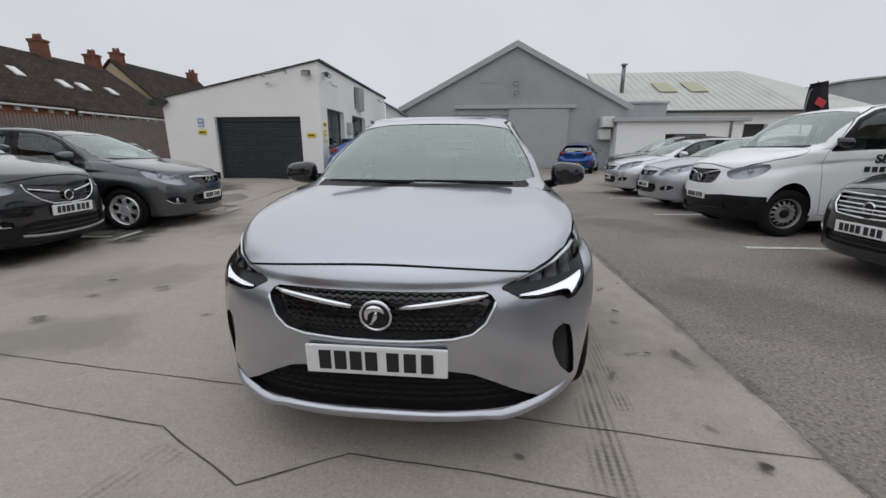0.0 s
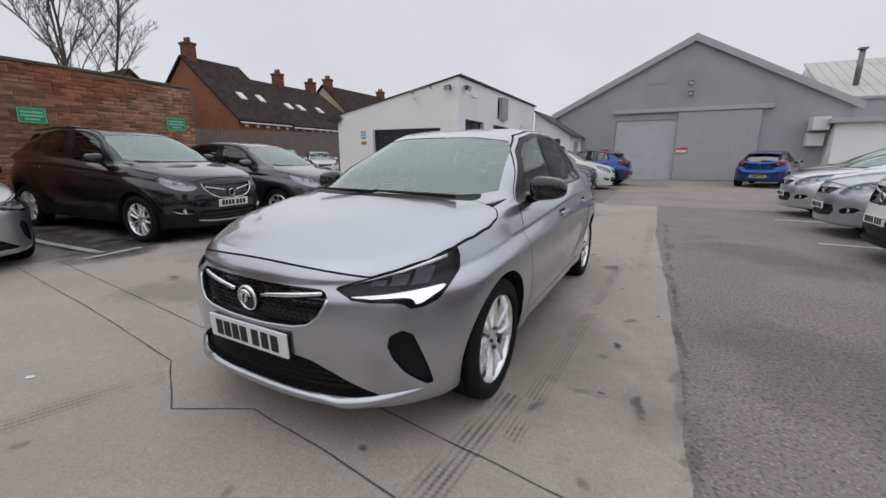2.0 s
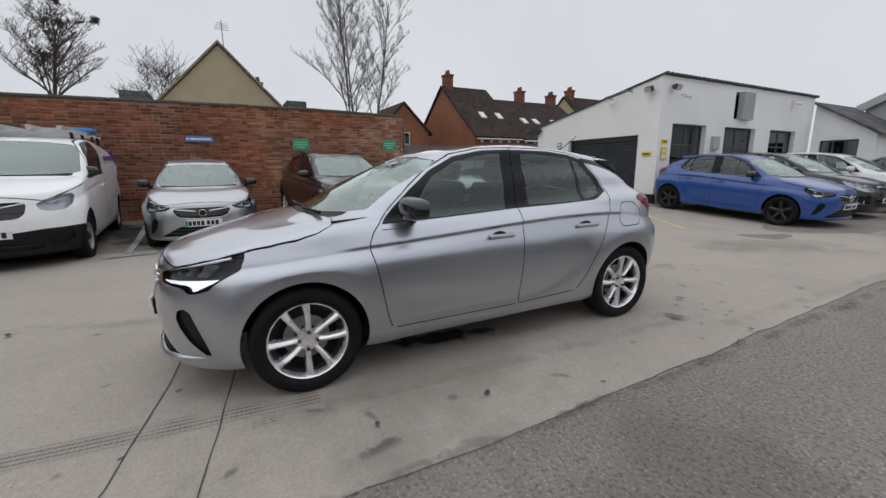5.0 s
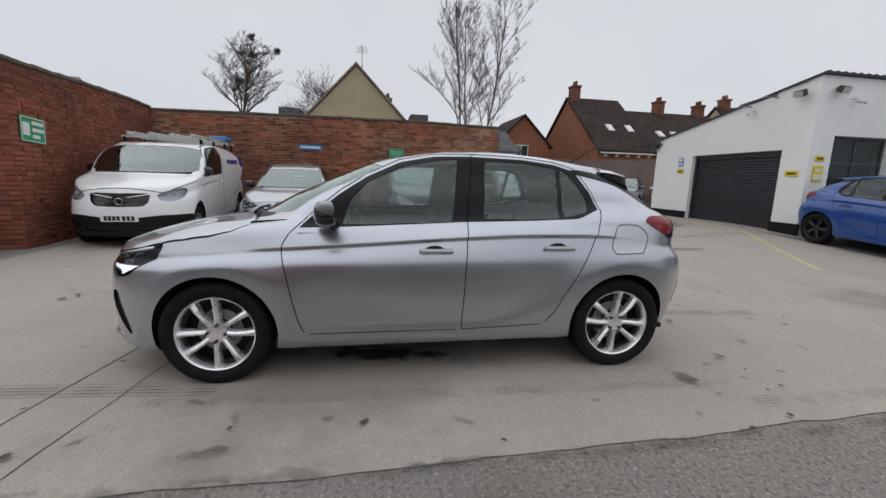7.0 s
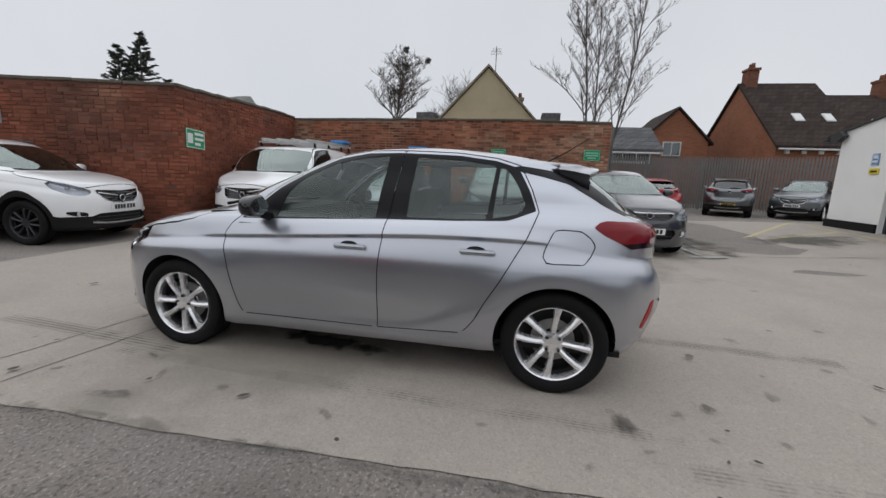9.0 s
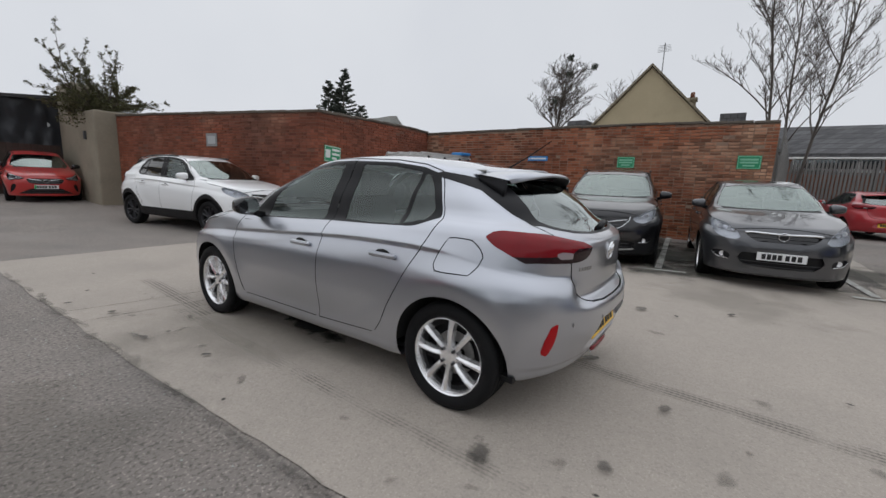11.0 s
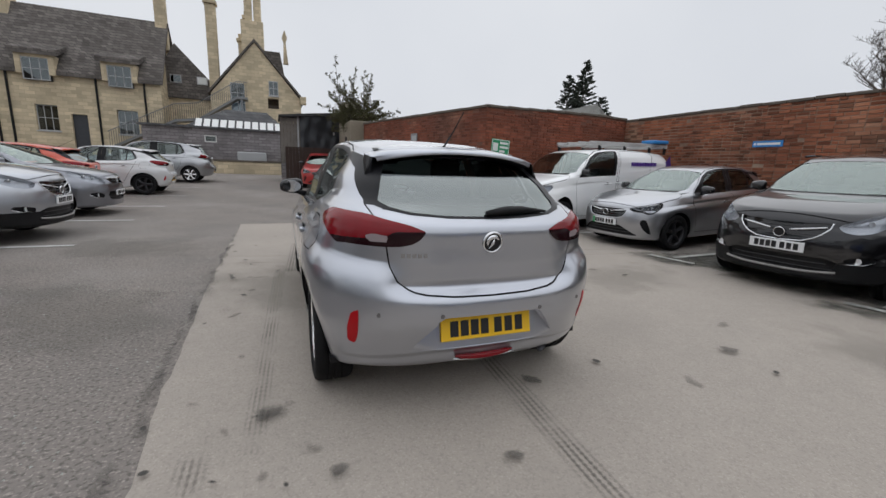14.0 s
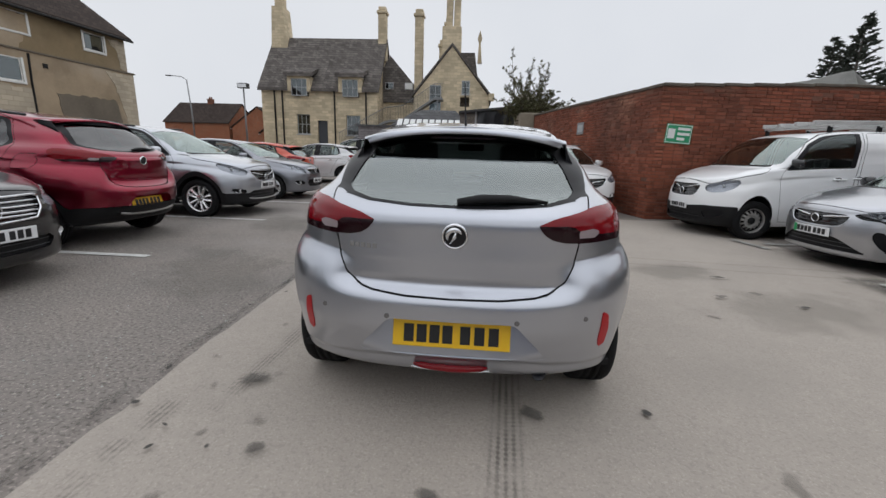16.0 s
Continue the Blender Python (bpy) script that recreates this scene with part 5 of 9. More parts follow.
# ---------------------------------------------------------------- ground
M_ASPHALT = material("worn_asphalt", (0.235, 0.208, 0.187), 0.92, vary=0.45, scale=1.3, bump=0.75, bscale=60, speck=0.7, kscale=42.0, stain=0.45, sscale=0.35, dark=(0.150, 0.141, 0.134), pale=((0.30, 0.275, 0.255), 0.45, 0.5))
M_CONCRETE = material("yard_concrete", (0.378, 0.336, 0.294), 0.88, vary=0.35, scale=1.1, bump=0.4, bscale=90, speck=0.22, kscale=75.0, stain=0.4, sscale=0.8, dark=(0.28, 0.252, 0.222))
M_OLDCONCRETE = material("old_concrete", (0.315, 0.28, 0.245), 0.9, vary=0.4, scale=0.7, bump=0.4, bscale=70, speck=0.25, kscale=60.0, stain=0.5, sscale=0.4, dark=(0.16, 0.142, 0.128))
M_CRACK = material("crack_dirt", (0.085, 0.078, 0.07), 0.95, vary=0.4, scale=8)
M_LINE = material("road_paint_white", (0.62, 0.62, 0.60), 0.8, vary=0.6, scale=7, dark=(0.3, 0.3, 0.29))
M_WORNLINE = material("worn_road_paint", (0.52, 0.52, 0.49), 0.85, vary=0.9, scale=9, dark=(0.17, 0.165, 0.15), stain=0.5, sscale=3.0)
M_YLINE = material("road_paint_yellow", (0.55, 0.47, 0.22), 0.8, vary=0.6, scale=6, dark=(0.3, 0.28, 0.2))


def sheet(name, xs, ys, mat, lift, label, jag=0.0, kind="structure", category="ground", edge=None):
    bm = bmesh.new()
    rows = []
    for i, x in enumerate(xs):
        row = []
        for j, y in enumerate(ys):
            jx = jag * (noise.noise((x * 3.1, y * 2.3, 1.7)) + 0.5 * noise.noise((x * 9, y * 8, 3))) if i in (0, len(xs) - 1) else 0
            jy = jag * noise.noise((x * 2.7, y * 3.3, 5.1)) if j in (0, len(ys) - 1) else 0
            px = edge(y) + jx if edge and i == len(xs) - 1 else x + jx
            row.append(bm.verts.new((px, y + jy, gz(px, y + jy) + lift)))
        rows.append(row)
    for p, q in zip(rows, rows[1:]):
        for k in range(len(ys) - 1):
            bm.faces.new((p[k], q[k], q[k + 1], p[k + 1])).smooth = True
    return single(name, bm, mat, label, category, kind=kind)


def steps_between(a, b, d):
    n = max(1, int(round((b - a) / d)))
    return [a + (b - a) * k / n for k in range(n + 1)]


gx = [-900, -300, -120] + steps_between(-60, 60, 2.0) + [120, 300, 900]
gy = [-900, -300, -120] + steps_between(-60, 60, 2.0) + [120, 300, 900]
sheet("ground", gx, gy, M_ASPHALT, 0.0, "worn grey asphalt yard with stains and patches")


def slab_edge(y):
    return 1.30 - 0.16 * sm(y, 3.0, 8.0)


sheet("pavement_1", steps_between(-5.2, 1.05, 0.25) + [1.28], steps_between(1.48, 12.0, 0.15), M_CONCRETE, 0.006, "pale concrete hardstanding with ragged edge", 0.04, edge=slab_edge)
sheet("pavement_2", steps_between(-5.2, 1.30, 0.25), steps_between(-2.0, 1.60, 0.25), M_CONCRETE, 0.005, "pale concrete slab beside the asphalt", 0.03)
sheet("pavement_3", steps_between(-9.0, 6.5, 0.5), steps_between(12.1, 24.8, 0.5), M_OLDCONCRETE, 0.004, "old patched concrete apron before the warehouse", 0.12)
sheet("pavement_4", steps_between(-14.0, -5.25, 0.5), steps_between(7.6, 12.4, 0.4), M_CONCRETE, 0.004, "worn concrete apron before the white workshop", 0.08)


def stroke(name, pts, width, mat, label, lift=0.008, jag=0.0, category="crack", taper=False, seg=0.08):
    """A flat ribbon on the ground along a line of points."""
    bm = bmesh.new()
    fine = []
    for (x0, y0), (x1, y1) in zip(pts, pts[1:]):
        n = max(1, int(math.hypot(x1 - x0, y1 - y0) / seg))
        fine += [(x0 + (x1 - x0) * k / n, y0 + (y1 - y0) * k / n) for k in range(n)]
    fine.append(pts[-1])
    prev = None
    for i, (x, y) in enumerate(fine):
        x2, y2 = fine[min(i + 1, len(fine) - 1)]
        x1, y1 = fine[max(i - 1, 0)]
        dx, dy = x2 - x1, y2 - y1
        d = math.hypot(dx, dy) or 1
        j = jag * (noise.noise((x * 4, y * 4, 2.2)) + 0.6 * noise.noise((x * 15, y * 15, 7)))
        w = width * (1 + (0.7 * noise.noise((x * 7, y * 7, 9)) if jag else 0)) / 2
        px, py = x - dy / d * j, y + dx / d * j
        a = bm.verts.new((px - dy / d * w, py + dx / d * w, gz(px, py) + lift))
        b = bm.verts.new((px + dy / d * w, py - dx / d * w, gz(px, py) + lift))
        if prev:
            bm.faces.new((prev[0], prev[1], b, a))
        prev = (a, b)
    return single(name, bm, mat, label, category, kind="structure")


JOINT_B = [(-5.1, 2.20), (-4.6, 2.145), (-2.8, 1.945), (-2.04, 1.85), (-1.24, 1.765), (0.05, 1.62), (0.54, 1.555), (1.0, 1.485), (1.29, 1.455)]
JOINT_A = [(-5.1, 1.85), (-4.33, 1.77), (-2.62, 1.59), (-1.41, 1.425), (-0.91, 1.15), (-0.55, 1.335), (0.0, 1.275), (0.40, 1.21), (0.79, 1.15), (1.29, 1.04)]
for pts, w, j in ((JOINT_B, 0.0075, 0.005), (JOINT_A, 0.007, 0.005), ([(-0.6, 11.9), (-2.6, 9.8), (-5.0, 9.6)], 0.004, 0.03)):
    stroke("crack", pts, w, M_CRACK, "dark irregular crack in the concrete", jag=j)
# ---------------------------------------------------------------- brick walls
M_MORTAR = material("old_mortar", (0.30, 0.205, 0.150), 0.95, vary=0.7, scale=1.6, bump=0.6, bscale=60, dark=(0.13, 0.075, 0.055), pale=((0.46, 0.36, 0.27), 0.9, 0.6))
M_BRICK = material("red_brick", (0.36, 0.128, 0.070), 0.92, vary=0.75, scale=1.1, bump=0.8, bscale=60, dark=(0.13, 0.062, 0.045), island=0.48, stain=0.7, sscale=0.4, spec=0.2, pale=((0.49, 0.31, 0.215), 0.72, 0.85))
M_BRICKP = material("red_brick_piece", (0.36, 0.128, 0.070), 0.92, vary=0.75, scale=1.1, bump=0.8, bscale=60, dark=(0.13, 0.062, 0.045), obj=0.48, stain=0.7, sscale=0.4, spec=0.2, pale=((0.49, 0.31, 0.215), 0.72, 0.85))
OLDBRICK = [material("dark_mortar", (0.18, 0.085, 0.058), 0.95, vary=0.6, scale=2, bump=0.6, bscale=60)] + [material("dark_red_brick", (0.265, 0.088, 0.054), 0.92, vary=0.7, scale=0.8, bump=0.8, bscale=60, dark=(0.095, 0.046, 0.036), stain=0.75, sscale=0.45, spec=0.2, pale=((0.36, 0.20, 0.14), 0.55, 0.75), **k) for k in (dict(obj=0.30), dict(island=0.30))]
M_COPING = material("stone_coping", (0.13, 0.11, 0.09), 0.95, vary=0.5, scale=5, bump=0.6, bscale=40)


def brick_wall(name, a, b, tops, label, thick=0.33, near=None, face=1, mats=None):
    """Wall from a to b, with bricks laid proud of its mortar on the side given by face."""
    m_core, m_piece, m_rest = mats or (M_MORTAR, M_BRICKP, M_BRICK)
    ax, ay = a
    L = math.hypot(b[0] - ax, b[1] - ay)
    ang = math.atan2(b[1] - ay, b[0] - ax)
    base = min(gz(*a), gz(*b)) - 0.15
    at = Matrix.Translation((ax, ay, 0)) @ Matrix.Rotation(ang, 4, "Z")
    core = bmesh.new()
    n = len(tops)
    prism(core, [(0, base)] + [(L, base)] + [(L * k / (n - 1), tops[k]) for k in reversed(range(n))], "y", 0, -face * thick)
    w = single(name, core, m_core, label, "wall", at, kind="structure")
    cop = bmesh.new()
    for k in range(n - 1):
        x0, x1, z0, z1 = L * k / (n - 1), L * (k + 1) / (n - 1), tops[k], tops[k + 1]
        m = max(1, int((x1 - x0) / 0.45))
        for q in range(m):
            t0, t1 = q / m, (q + 1) / m
            zz = z0 + (z1 - z0) * (t0 + t1) / 2
            dz = 0.012 * noise.noise((x0 + t0 * 5, ay, 3))
            box(cop, x0 + (x1 - x0) * t0 + 0.006, -face * thick - 0.03 if face > 0 else -0.04, zz - 0.005 + dz, x0 + (x1 - x0) * t1 - 0.004, 0.04 if face > 0 else thick + 0.03, zz + 0.055 + dz, 0.012)
    part("coping", cop, M_COPING, w, "weathered dark coping")
    verts, faces = [], []
    rnd = random.Random(name)
    proto = bpy.data.meshes.new("brick")
    bb = bmesh.new()
    box(bb, -0.104, -0.012, -0.031, 0.104, 0.012, 0.031, 0.004)
    bb.to_mesh(proto)
    bb.free()
    proto.materials.append(m_piece)
    count = 0
    course = 0
    z = base + 0.04
    while z < max(tops) - 0.03:
        x = -0.111 * (course % 2)
        while x < L:
            full = 0.111 if rnd.random() < 0.22 else 0.222
            x0, x1 = max(0.0, x + 0.006), min(L, x + full - 0.007)
            cx = (x0 + x1) / 2
            top = float(np.interp(cx / L, np.linspace(0, 1, n), tops))
            if z < top - 0.03 and x1 - x0 > 0.03 and rnd.random() > 0.012:
                out = rnd.uniform(-0.010, 0.008)
                if near and near[0] < cx < near[1] and near[2] < z < near[3] and count < 300 and x1 - x0 > 0.2:
                    o = new("brick", proto)
                    o.parent = w
                    o.matrix_basis = pose(cx, face * out, z, 0, rnd.uniform(-0.8, 0.8), 0)
                    count += 1
                else:
                    i = len(verts)
                    hz, yy = 0.031 - rnd.uniform(0, 0.004), face * (0.013 + out)
                    c = 0.006
                    verts += [(x0, 0, z - hz), (x1, 0, z - hz), (x1, 0, z + hz), (x0, 0, z + hz), (x0 + c, yy, z - hz + c), (x1 - c, yy, z - hz + c), (x1 - c, yy, z + hz - c), (x0 + c, yy, z + hz - c)]
                    faces += [tuple(i + k for k in f) for f in ((4, 5, 6, 7), (0, 1, 5, 4), (1, 2, 6, 5), (2, 3, 7, 6), (3, 0, 4, 7))]
            x += full
        z += 0.074
        course += 1
    me = bpy.data.meshes.new("brickwork")
    me.from_pydata(verts, [], faces)
    me.materials.append(m_rest)
    bm = bmesh.new()
    bm.from_mesh(me)
    bmesh.ops.recalc_face_normals(bm, faces=bm.faces)
    bm.to_mesh(me)
    bm.free()
    o = new("brickwork", me)
    o.parent = w
    tagged(o, "weathered red brick courses", kind="stuff")
    return w


brick_wall("wall_west", (-9.3, 6.65), (-9.3, -2.8), [2.80, 2.86, 2.86, 2.84, 2.82], "tall weathered red brick boundary wall with coping", near=(2.2, 5.8, 1.35, 2.5))
brick_wall("wall_south", (-9.3, -2.8), (-4.25, -2.3), [2.86, 2.88, 2.84, 2.80, 2.76], "weathered red brick yard wall with ragged top", near=(3.0, 5.0, 0.5, 2.6), mats=OLDBRICK)
brick_wall("wall_return", (-4.25, -2.3), (-2.75, -9.75), [2.76, 2.78, 2.80, 2.82, 2.83], "long red brick wall returning from the yard corner", near=(0, 2.2, 0.8, 2.5), mats=OLDBRICK)

# ---------------------------------------------------------------- rough buildings
M_WHITE = material("white_render", (0.86, 0.86, 0.85), 0.85, vary=0.12, scale=1.2, bump=0.25, bscale=50, stain=0.25, sscale=0.7, dark=(0.70, 0.69, 0.66))
M_SHUTTER = material("dark_grey_shutter", (0.055, 0.060, 0.070), 0.45, 0.2, vary=0.3, scale=5)
M_ROOFEDGE = material("dark_roof_sheet", (0.05, 0.05, 0.052), 0.85, vary=0.4, scale=4)
M_GREYBLD = material("grey_painted_brick", (0.36, 0.372, 0.38), 0.8, vary=0.15, scale=1.0, bump=0.5, bscale=30, stain=0.2, sscale=0.5)
M_GREYTRIM = material("pale_grey_trim", (0.42, 0.43, 0.44), 0.7, vary=0.15, scale=2)
M_WGLASS = glazing("window_glass", (0.22, 0.25, 0.27), 0.10, sheen=(0.86, 0.94, 0.95))
M_WFRAME = material("dark_window_frame", (0.07, 0.075, 0.08), 0.5, vary=0.2, scale=6)
M_WHITEFRAME = material("white_window_frame", (0.70, 0.70, 0.68), 0.5, vary=0.15, scale=6)
# near-black colour that stands in for the shade inside rooms
M_ROOMSHADE = material("interior_shade", (0.05, 0.05, 0.05), 0.9, vary=0.3, scale=2)
M_METAL = material("galvanised_steel", (0.22, 0.225, 0.23), 0.45, 0.7, vary=0.3, scale=5)
M_LAMPBODY = material("dark_lamp_body", (0.06, 0.06, 0.065), 0.5, 0.3)


def coursed(name, color, mortar, bw, bh, rough=0.92, contrast=0.35, joint=0.012, stain=0.4, bump=0.5):
    """Masonry that stays far off: courses carried by the material, two scales of change."""
    m = bpy.data.materials.new(name)
    m.use_nodes = True
    t = m.node_tree
    p = t.nodes["Principled BSDF"]
    p.inputs["Roughness"].default_value = rough
    p.inputs["Specular IOR Level"].default_value = 0.15
    geo = t.nodes.new("ShaderNodeNewGeometry")
    sep = t.nodes.new("ShaderNodeSeparateXYZ")
    t.links.new(geo.outputs["Position"], sep.inputs[0])
    add = t.nodes.new("ShaderNodeMath")
    t.links.new(sep.outputs[0], add.inputs[0])
    t.links.new(sep.outputs[1], add.inputs[1])
    comb = t.nodes.new("ShaderNodeCombineXYZ")
    t.links.new(add.outputs[0], comb.inputs[0])
    t.links.new(sep.outputs[2], comb.inputs[1])
    br = t.nodes.new("ShaderNodeTexBrick")
    br.inputs["Scale"].default_value = 1.0
    br.inputs["Brick Width"].default_value, br.inputs["Row Height"].default_value, br.inputs["Mortar Size"].default_value = bw, bh, joint
    br.inputs["Color1"].default_value = (*[c * (1 + contrast) for c in color], 1)
    br.inputs["Color2"].default_value = (*[c * (1 - contrast) for c in color], 1)
    br.inputs["Mortar"].default_value = (*mortar, 1)
    t.links.new(comb.outputs[0], br.inputs["Vector"])
    no = t.nodes.new("ShaderNodeTexNoise")
    no.inputs["Scale"].default_value, no.inputs["Detail"].default_value = 0.7, 8
    t.links.new(geo.outputs["Position"], no.inputs["Vector"])
    rm = t.nodes.new("ShaderNodeMapRange")
    rm.inputs[1].default_value, rm.inputs[2].default_value, rm.inputs[4].default_value = 0.45, 0.72, stain
    t.links.new(no.outputs[0], rm.inputs[0])
    mx = t.nodes.new("ShaderNodeMix")
    mx.data_type = "RGBA"
    t.links.new(rm.outputs[0], mx.inputs[0])
    t.links.new(br.outputs[0], mx.inputs[6])
    mx.inputs[7].default_value = (*[c * 0.4 for c in color], 1)
    t.links.new(mx.outputs[2], p.inputs["Base Color"])
    b = t.nodes.new("ShaderNodeBump")
    b.inputs["Strength"].default_value, b.inputs["Distance"].default_value = bump, 0.02
    t.links.new(br.outputs[1], b.inputs["Height"])
    b.invert = True
    t.links.new(b.outputs[0], p.inputs["Normal"])
    return m


M_ASHLAR = coursed("cotswold_stone", (0.60, 0.505, 0.355), (0.47, 0.40, 0.285), 0.55, 0.24, contrast=0.17)
M_SLATE = coursed("stone_slate_roof", (0.15, 0.135, 0.125), (0.05, 0.048, 0.046), 0.35, 0.22, contrast=0.3, stain=0.5)
M_TILE = coursed("brown_roof_tile", (0.050, 0.037, 0.032), (0.02, 0.018, 0.016), 0.28, 0.26, contrast=0.25)
M_HOUSEBRICK = coursed("orange_house_brick", (0.30, 0.105, 0.055), (0.26, 0.16, 0.11), 0.225, 0.075, contrast=0.2, stain=0.25)
M_TAN = material("tan_render", (0.46, 0.39, 0.26), 0.9, vary=0.2, scale=0.8, stain=0.25, sscale=0.5)
M_STONETILE = coursed("stone_tile", (0.27, 0.235, 0.175), (0.14, 0.12, 0.09), 0.3, 0.25, contrast=0.15)
M_GREYSLATE = coursed("grey_slate", (0.12, 0.12, 0.125), (0.06, 0.06, 0.06), 0.3, 0.25, contrast=0.2)
M_LILAC = coursed("grey_lilac_stone", (0.27, 0.25, 0.255), (0.13, 0.12, 0.12), 0.45, 0.18, contrast=0.2, stain=0.6)


def walled(parent, name, at, length, height, openings, mat, thick=0.25, top=None, label="", base=0.0):
    """Upright wall along local x, outside towards -y, with real openings (x0, z0, x1, z1)."""
    xs = sorted({0.0, length, *[o[0] for o in openings], *[o[2] for o in openings]})
    zs = sorted({base, height, *[o[1] for o in openings], *[o[3] for o in openings]})
    bm = bmesh.new()
    solid = {}
    for i in range(len(xs) - 1):
        for j in range(len(zs) - 1):
            cx, cz = (xs[i] + xs[i + 1]) / 2, (zs[j] + zs[j + 1]) / 2
            solid[i, j] = not any(o[0] < cx < o[2] and o[1] < cz < o[3] for o in openings)
    vert = {}

    def v(x, y, z):
        k = (round(x, 4), y, round(z, 4))
        if k not in vert:
            vert[k] = bm.verts.new((x, y, z))
        return vert[k]
    for (i, j), s in solid.items():
        if not s:
            continue
        a, b, c, d = xs[i], xs[i + 1], zs[j], zs[j + 1]
        bm.faces.new((v(a, 0, c), v(b, 0, c), v(b, 0, d), v(a, 0, d)))
        bm.faces.new((v(a, thick, c), v(a, thick, d), v(b, thick, d), v(b, thick, c)))
        for (di, dj), q in (((-1, 0), ((a, 0, c), (a, 0, d), (a, thick, d), (a, thick, c))), ((1, 0), ((b, 0, c), (b, thick, c), (b, thick, d), (b, 0, d))), ((0, -1), ((a, 0, c), (a, thick, c), (b, thick, c), (b, 0, c))), ((0, 1), ((a, 0, d), (b, 0, d), (b, thick, d), (a, thick, d)))):
            if not solid.get((i + di, j + dj), False):
                bm.faces.new([v(*p) for p in q])
    if top:
        prism(bm, [(0, height), (length, height)] + top, "y", 0.0, thick)
    bmesh.ops.recalc_face_normals(bm, faces=bm.faces)
    return part(name, bm, mat, parent, label, at=at)


def window_in(parent, at, x0, z0, x1, z1, frame_mat=None, bars=(1, 1), depth=0.10, sill=True, name="window", room=True, blind=False):
    """A glazed window set back in an opening of a wall with the same placing."""
    fm = frame_mat or M_WFRAME
    f = 0.055
    bm = bmesh.new()
    box(bm, x0, depth, z0, x0 + f, depth + 0.06, z1)
    box(bm, x1 - f, depth, z0, x1, depth + 0.06, z1)
    box(bm, x0 + f, depth, z0, x1 - f, depth + 0.06, z0 + f)
    box(bm, x0 + f, depth, z1 - f, x1 - f, depth + 0.06, z1)
    w = part(name, bm, fm, parent, at=at)
    nx, nz = bars
    for k in range(1, nx + 1):
        x = x0 + (x1 - x0) * k / (nx + 1)
        part("glazing_bar", boxed(x - 0.02, depth + 0.005, z0 + f, x + 0.02, depth + 0.05, z1 - f), fm, w)
    for k in range(1, nz + 1):
        z = z0 + (z1 - z0) * k / (nz + 1)
        part("glazing_bar", boxed(x0 + f, depth + 0.008, z - 0.02, x1 - f, depth + 0.047, z + 0.02), fm, w)
    part("pane", boxed(x0 + f, depth + 0.022, z0 + f, x1 - f, depth + 0.030, z1 - f), M_WGLASS, w)
    # without a blind, an added dark board paints the room's shade
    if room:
        part("blind" if blind else "dim_room", boxed(x0, depth + (0.08 if blind else 0.35), z0, x1, depth + (0.09 if blind else 0.37), z1), M_SIGNWHITE if blind else M_ROOMSHADE, w)
    if sill:
        part("sill", boxed(x0 - 0.06, -0.06, z0 - 0.08, x1 + 0.06, depth, z0 - 0.002, 0.008), fm if frame_mat else M_WFRAME, w)
    return w


def placed(x, y, ang=0.0, z=0.0):
    return Matrix.Translation((x, y, z)) @ Matrix.Rotation(radians(ang), 4, "Z")


# ---------------------------------------------------------------- white workshop
ws = thing("workshop_building", "white rendered workshop with dark roller shutter and sloping roof", "building", Matrix.Identity(4))
south = placed(-9.8, 12.45)
walled(ws, "south_wall", south, 5.0, 2.72, [(1.62, 0.0, 4.36, 2.17)], M_WHITE, 0.30, [(5.0, 3.70), (0, 2.721)])
east = placed(-4.8, 12.751, 90)
wins = [(0.28, 1.30, 1.92, 2.46), (2.9, 1.25, 4.7, 2.46), (5.65, 1.35, 7.45, 2.46)]
walled(ws, "east_wall", east, 8.24, 3.70, wins + [(3.3, 2.72, 4.4, 3.52)], M_WHITE, 0.30)
walled(ws, "west_wall", placed(-9.8, 20.99, -90), 8.24, 2.72, [], M_WHITE, 0.30)
walled(ws, "north_wall", placed(-4.8, 21.3, 180), 5.0, 2.72, [], M_WHITE, 0.30, [(5.0, 2.721), (0, 3.70)])
for o in wins:
    window_in(ws, east, *o, bars=(1, 1), depth=0.14)
roof = bmesh.new()
prof = []
for k in range(89):
    y = 12.40 + 9.0 * k / 88
    prof.append([roof.verts.new((-10.0, y, 2.72 + 0.03 * (k % 2))), roof.verts.new((-4.72, y, 3.755 + 0.03 * (k % 2))), roof.verts.new((-4.72, y, 3.715)), roof.verts.new((-10.0, y, 2.68))])
for p, q in zip(prof, prof[1:]):
    for i in range(4):
        roof.faces.new((p[i], p[(i + 1) % 4], q[(i + 1) % 4], q[i]))
roof.faces.new(prof[0][::-1])
roof.faces.new(prof[-1])
bmesh.ops.recalc_face_normals(roof, faces=roof.faces)
part("roof", roof, M_ROOFEDGE, ws, "dark corrugated sheet roof")
part("gutter", boxed(-10.12, 12.2, 2.52, -9.98, 21.4, 2.66, 0.02), M_ROOFEDGE, ws)
part("downpipe_bend", prismed([(-10.1, 2.66), (-9.7, 2.75), (-9.55, 2.62), (-9.75, 2.48), (-10.05, 2.5)], "y", 12.28, 12.42), M_ROOFEDGE, ws, "broken black gutter end")
part("plinth", boxed(-5.44, 12.40, 0.1, -4.75, 12.449, 0.48), M_PLASTIC, ws, "black painted plinth")
part("plinth", boxed(-9.82, 12.40, 0.1, -8.2, 12.449, 0.50), M_PLASTIC, ws, "black painted plinth")
sh_door = part("roller_shutter", boxed(-8.18, 12.60, 2.05, -5.44, 12.72, 2.17), M_SHUTTER, ws, "dark grey roller shutter")
slat = bmesh.new()
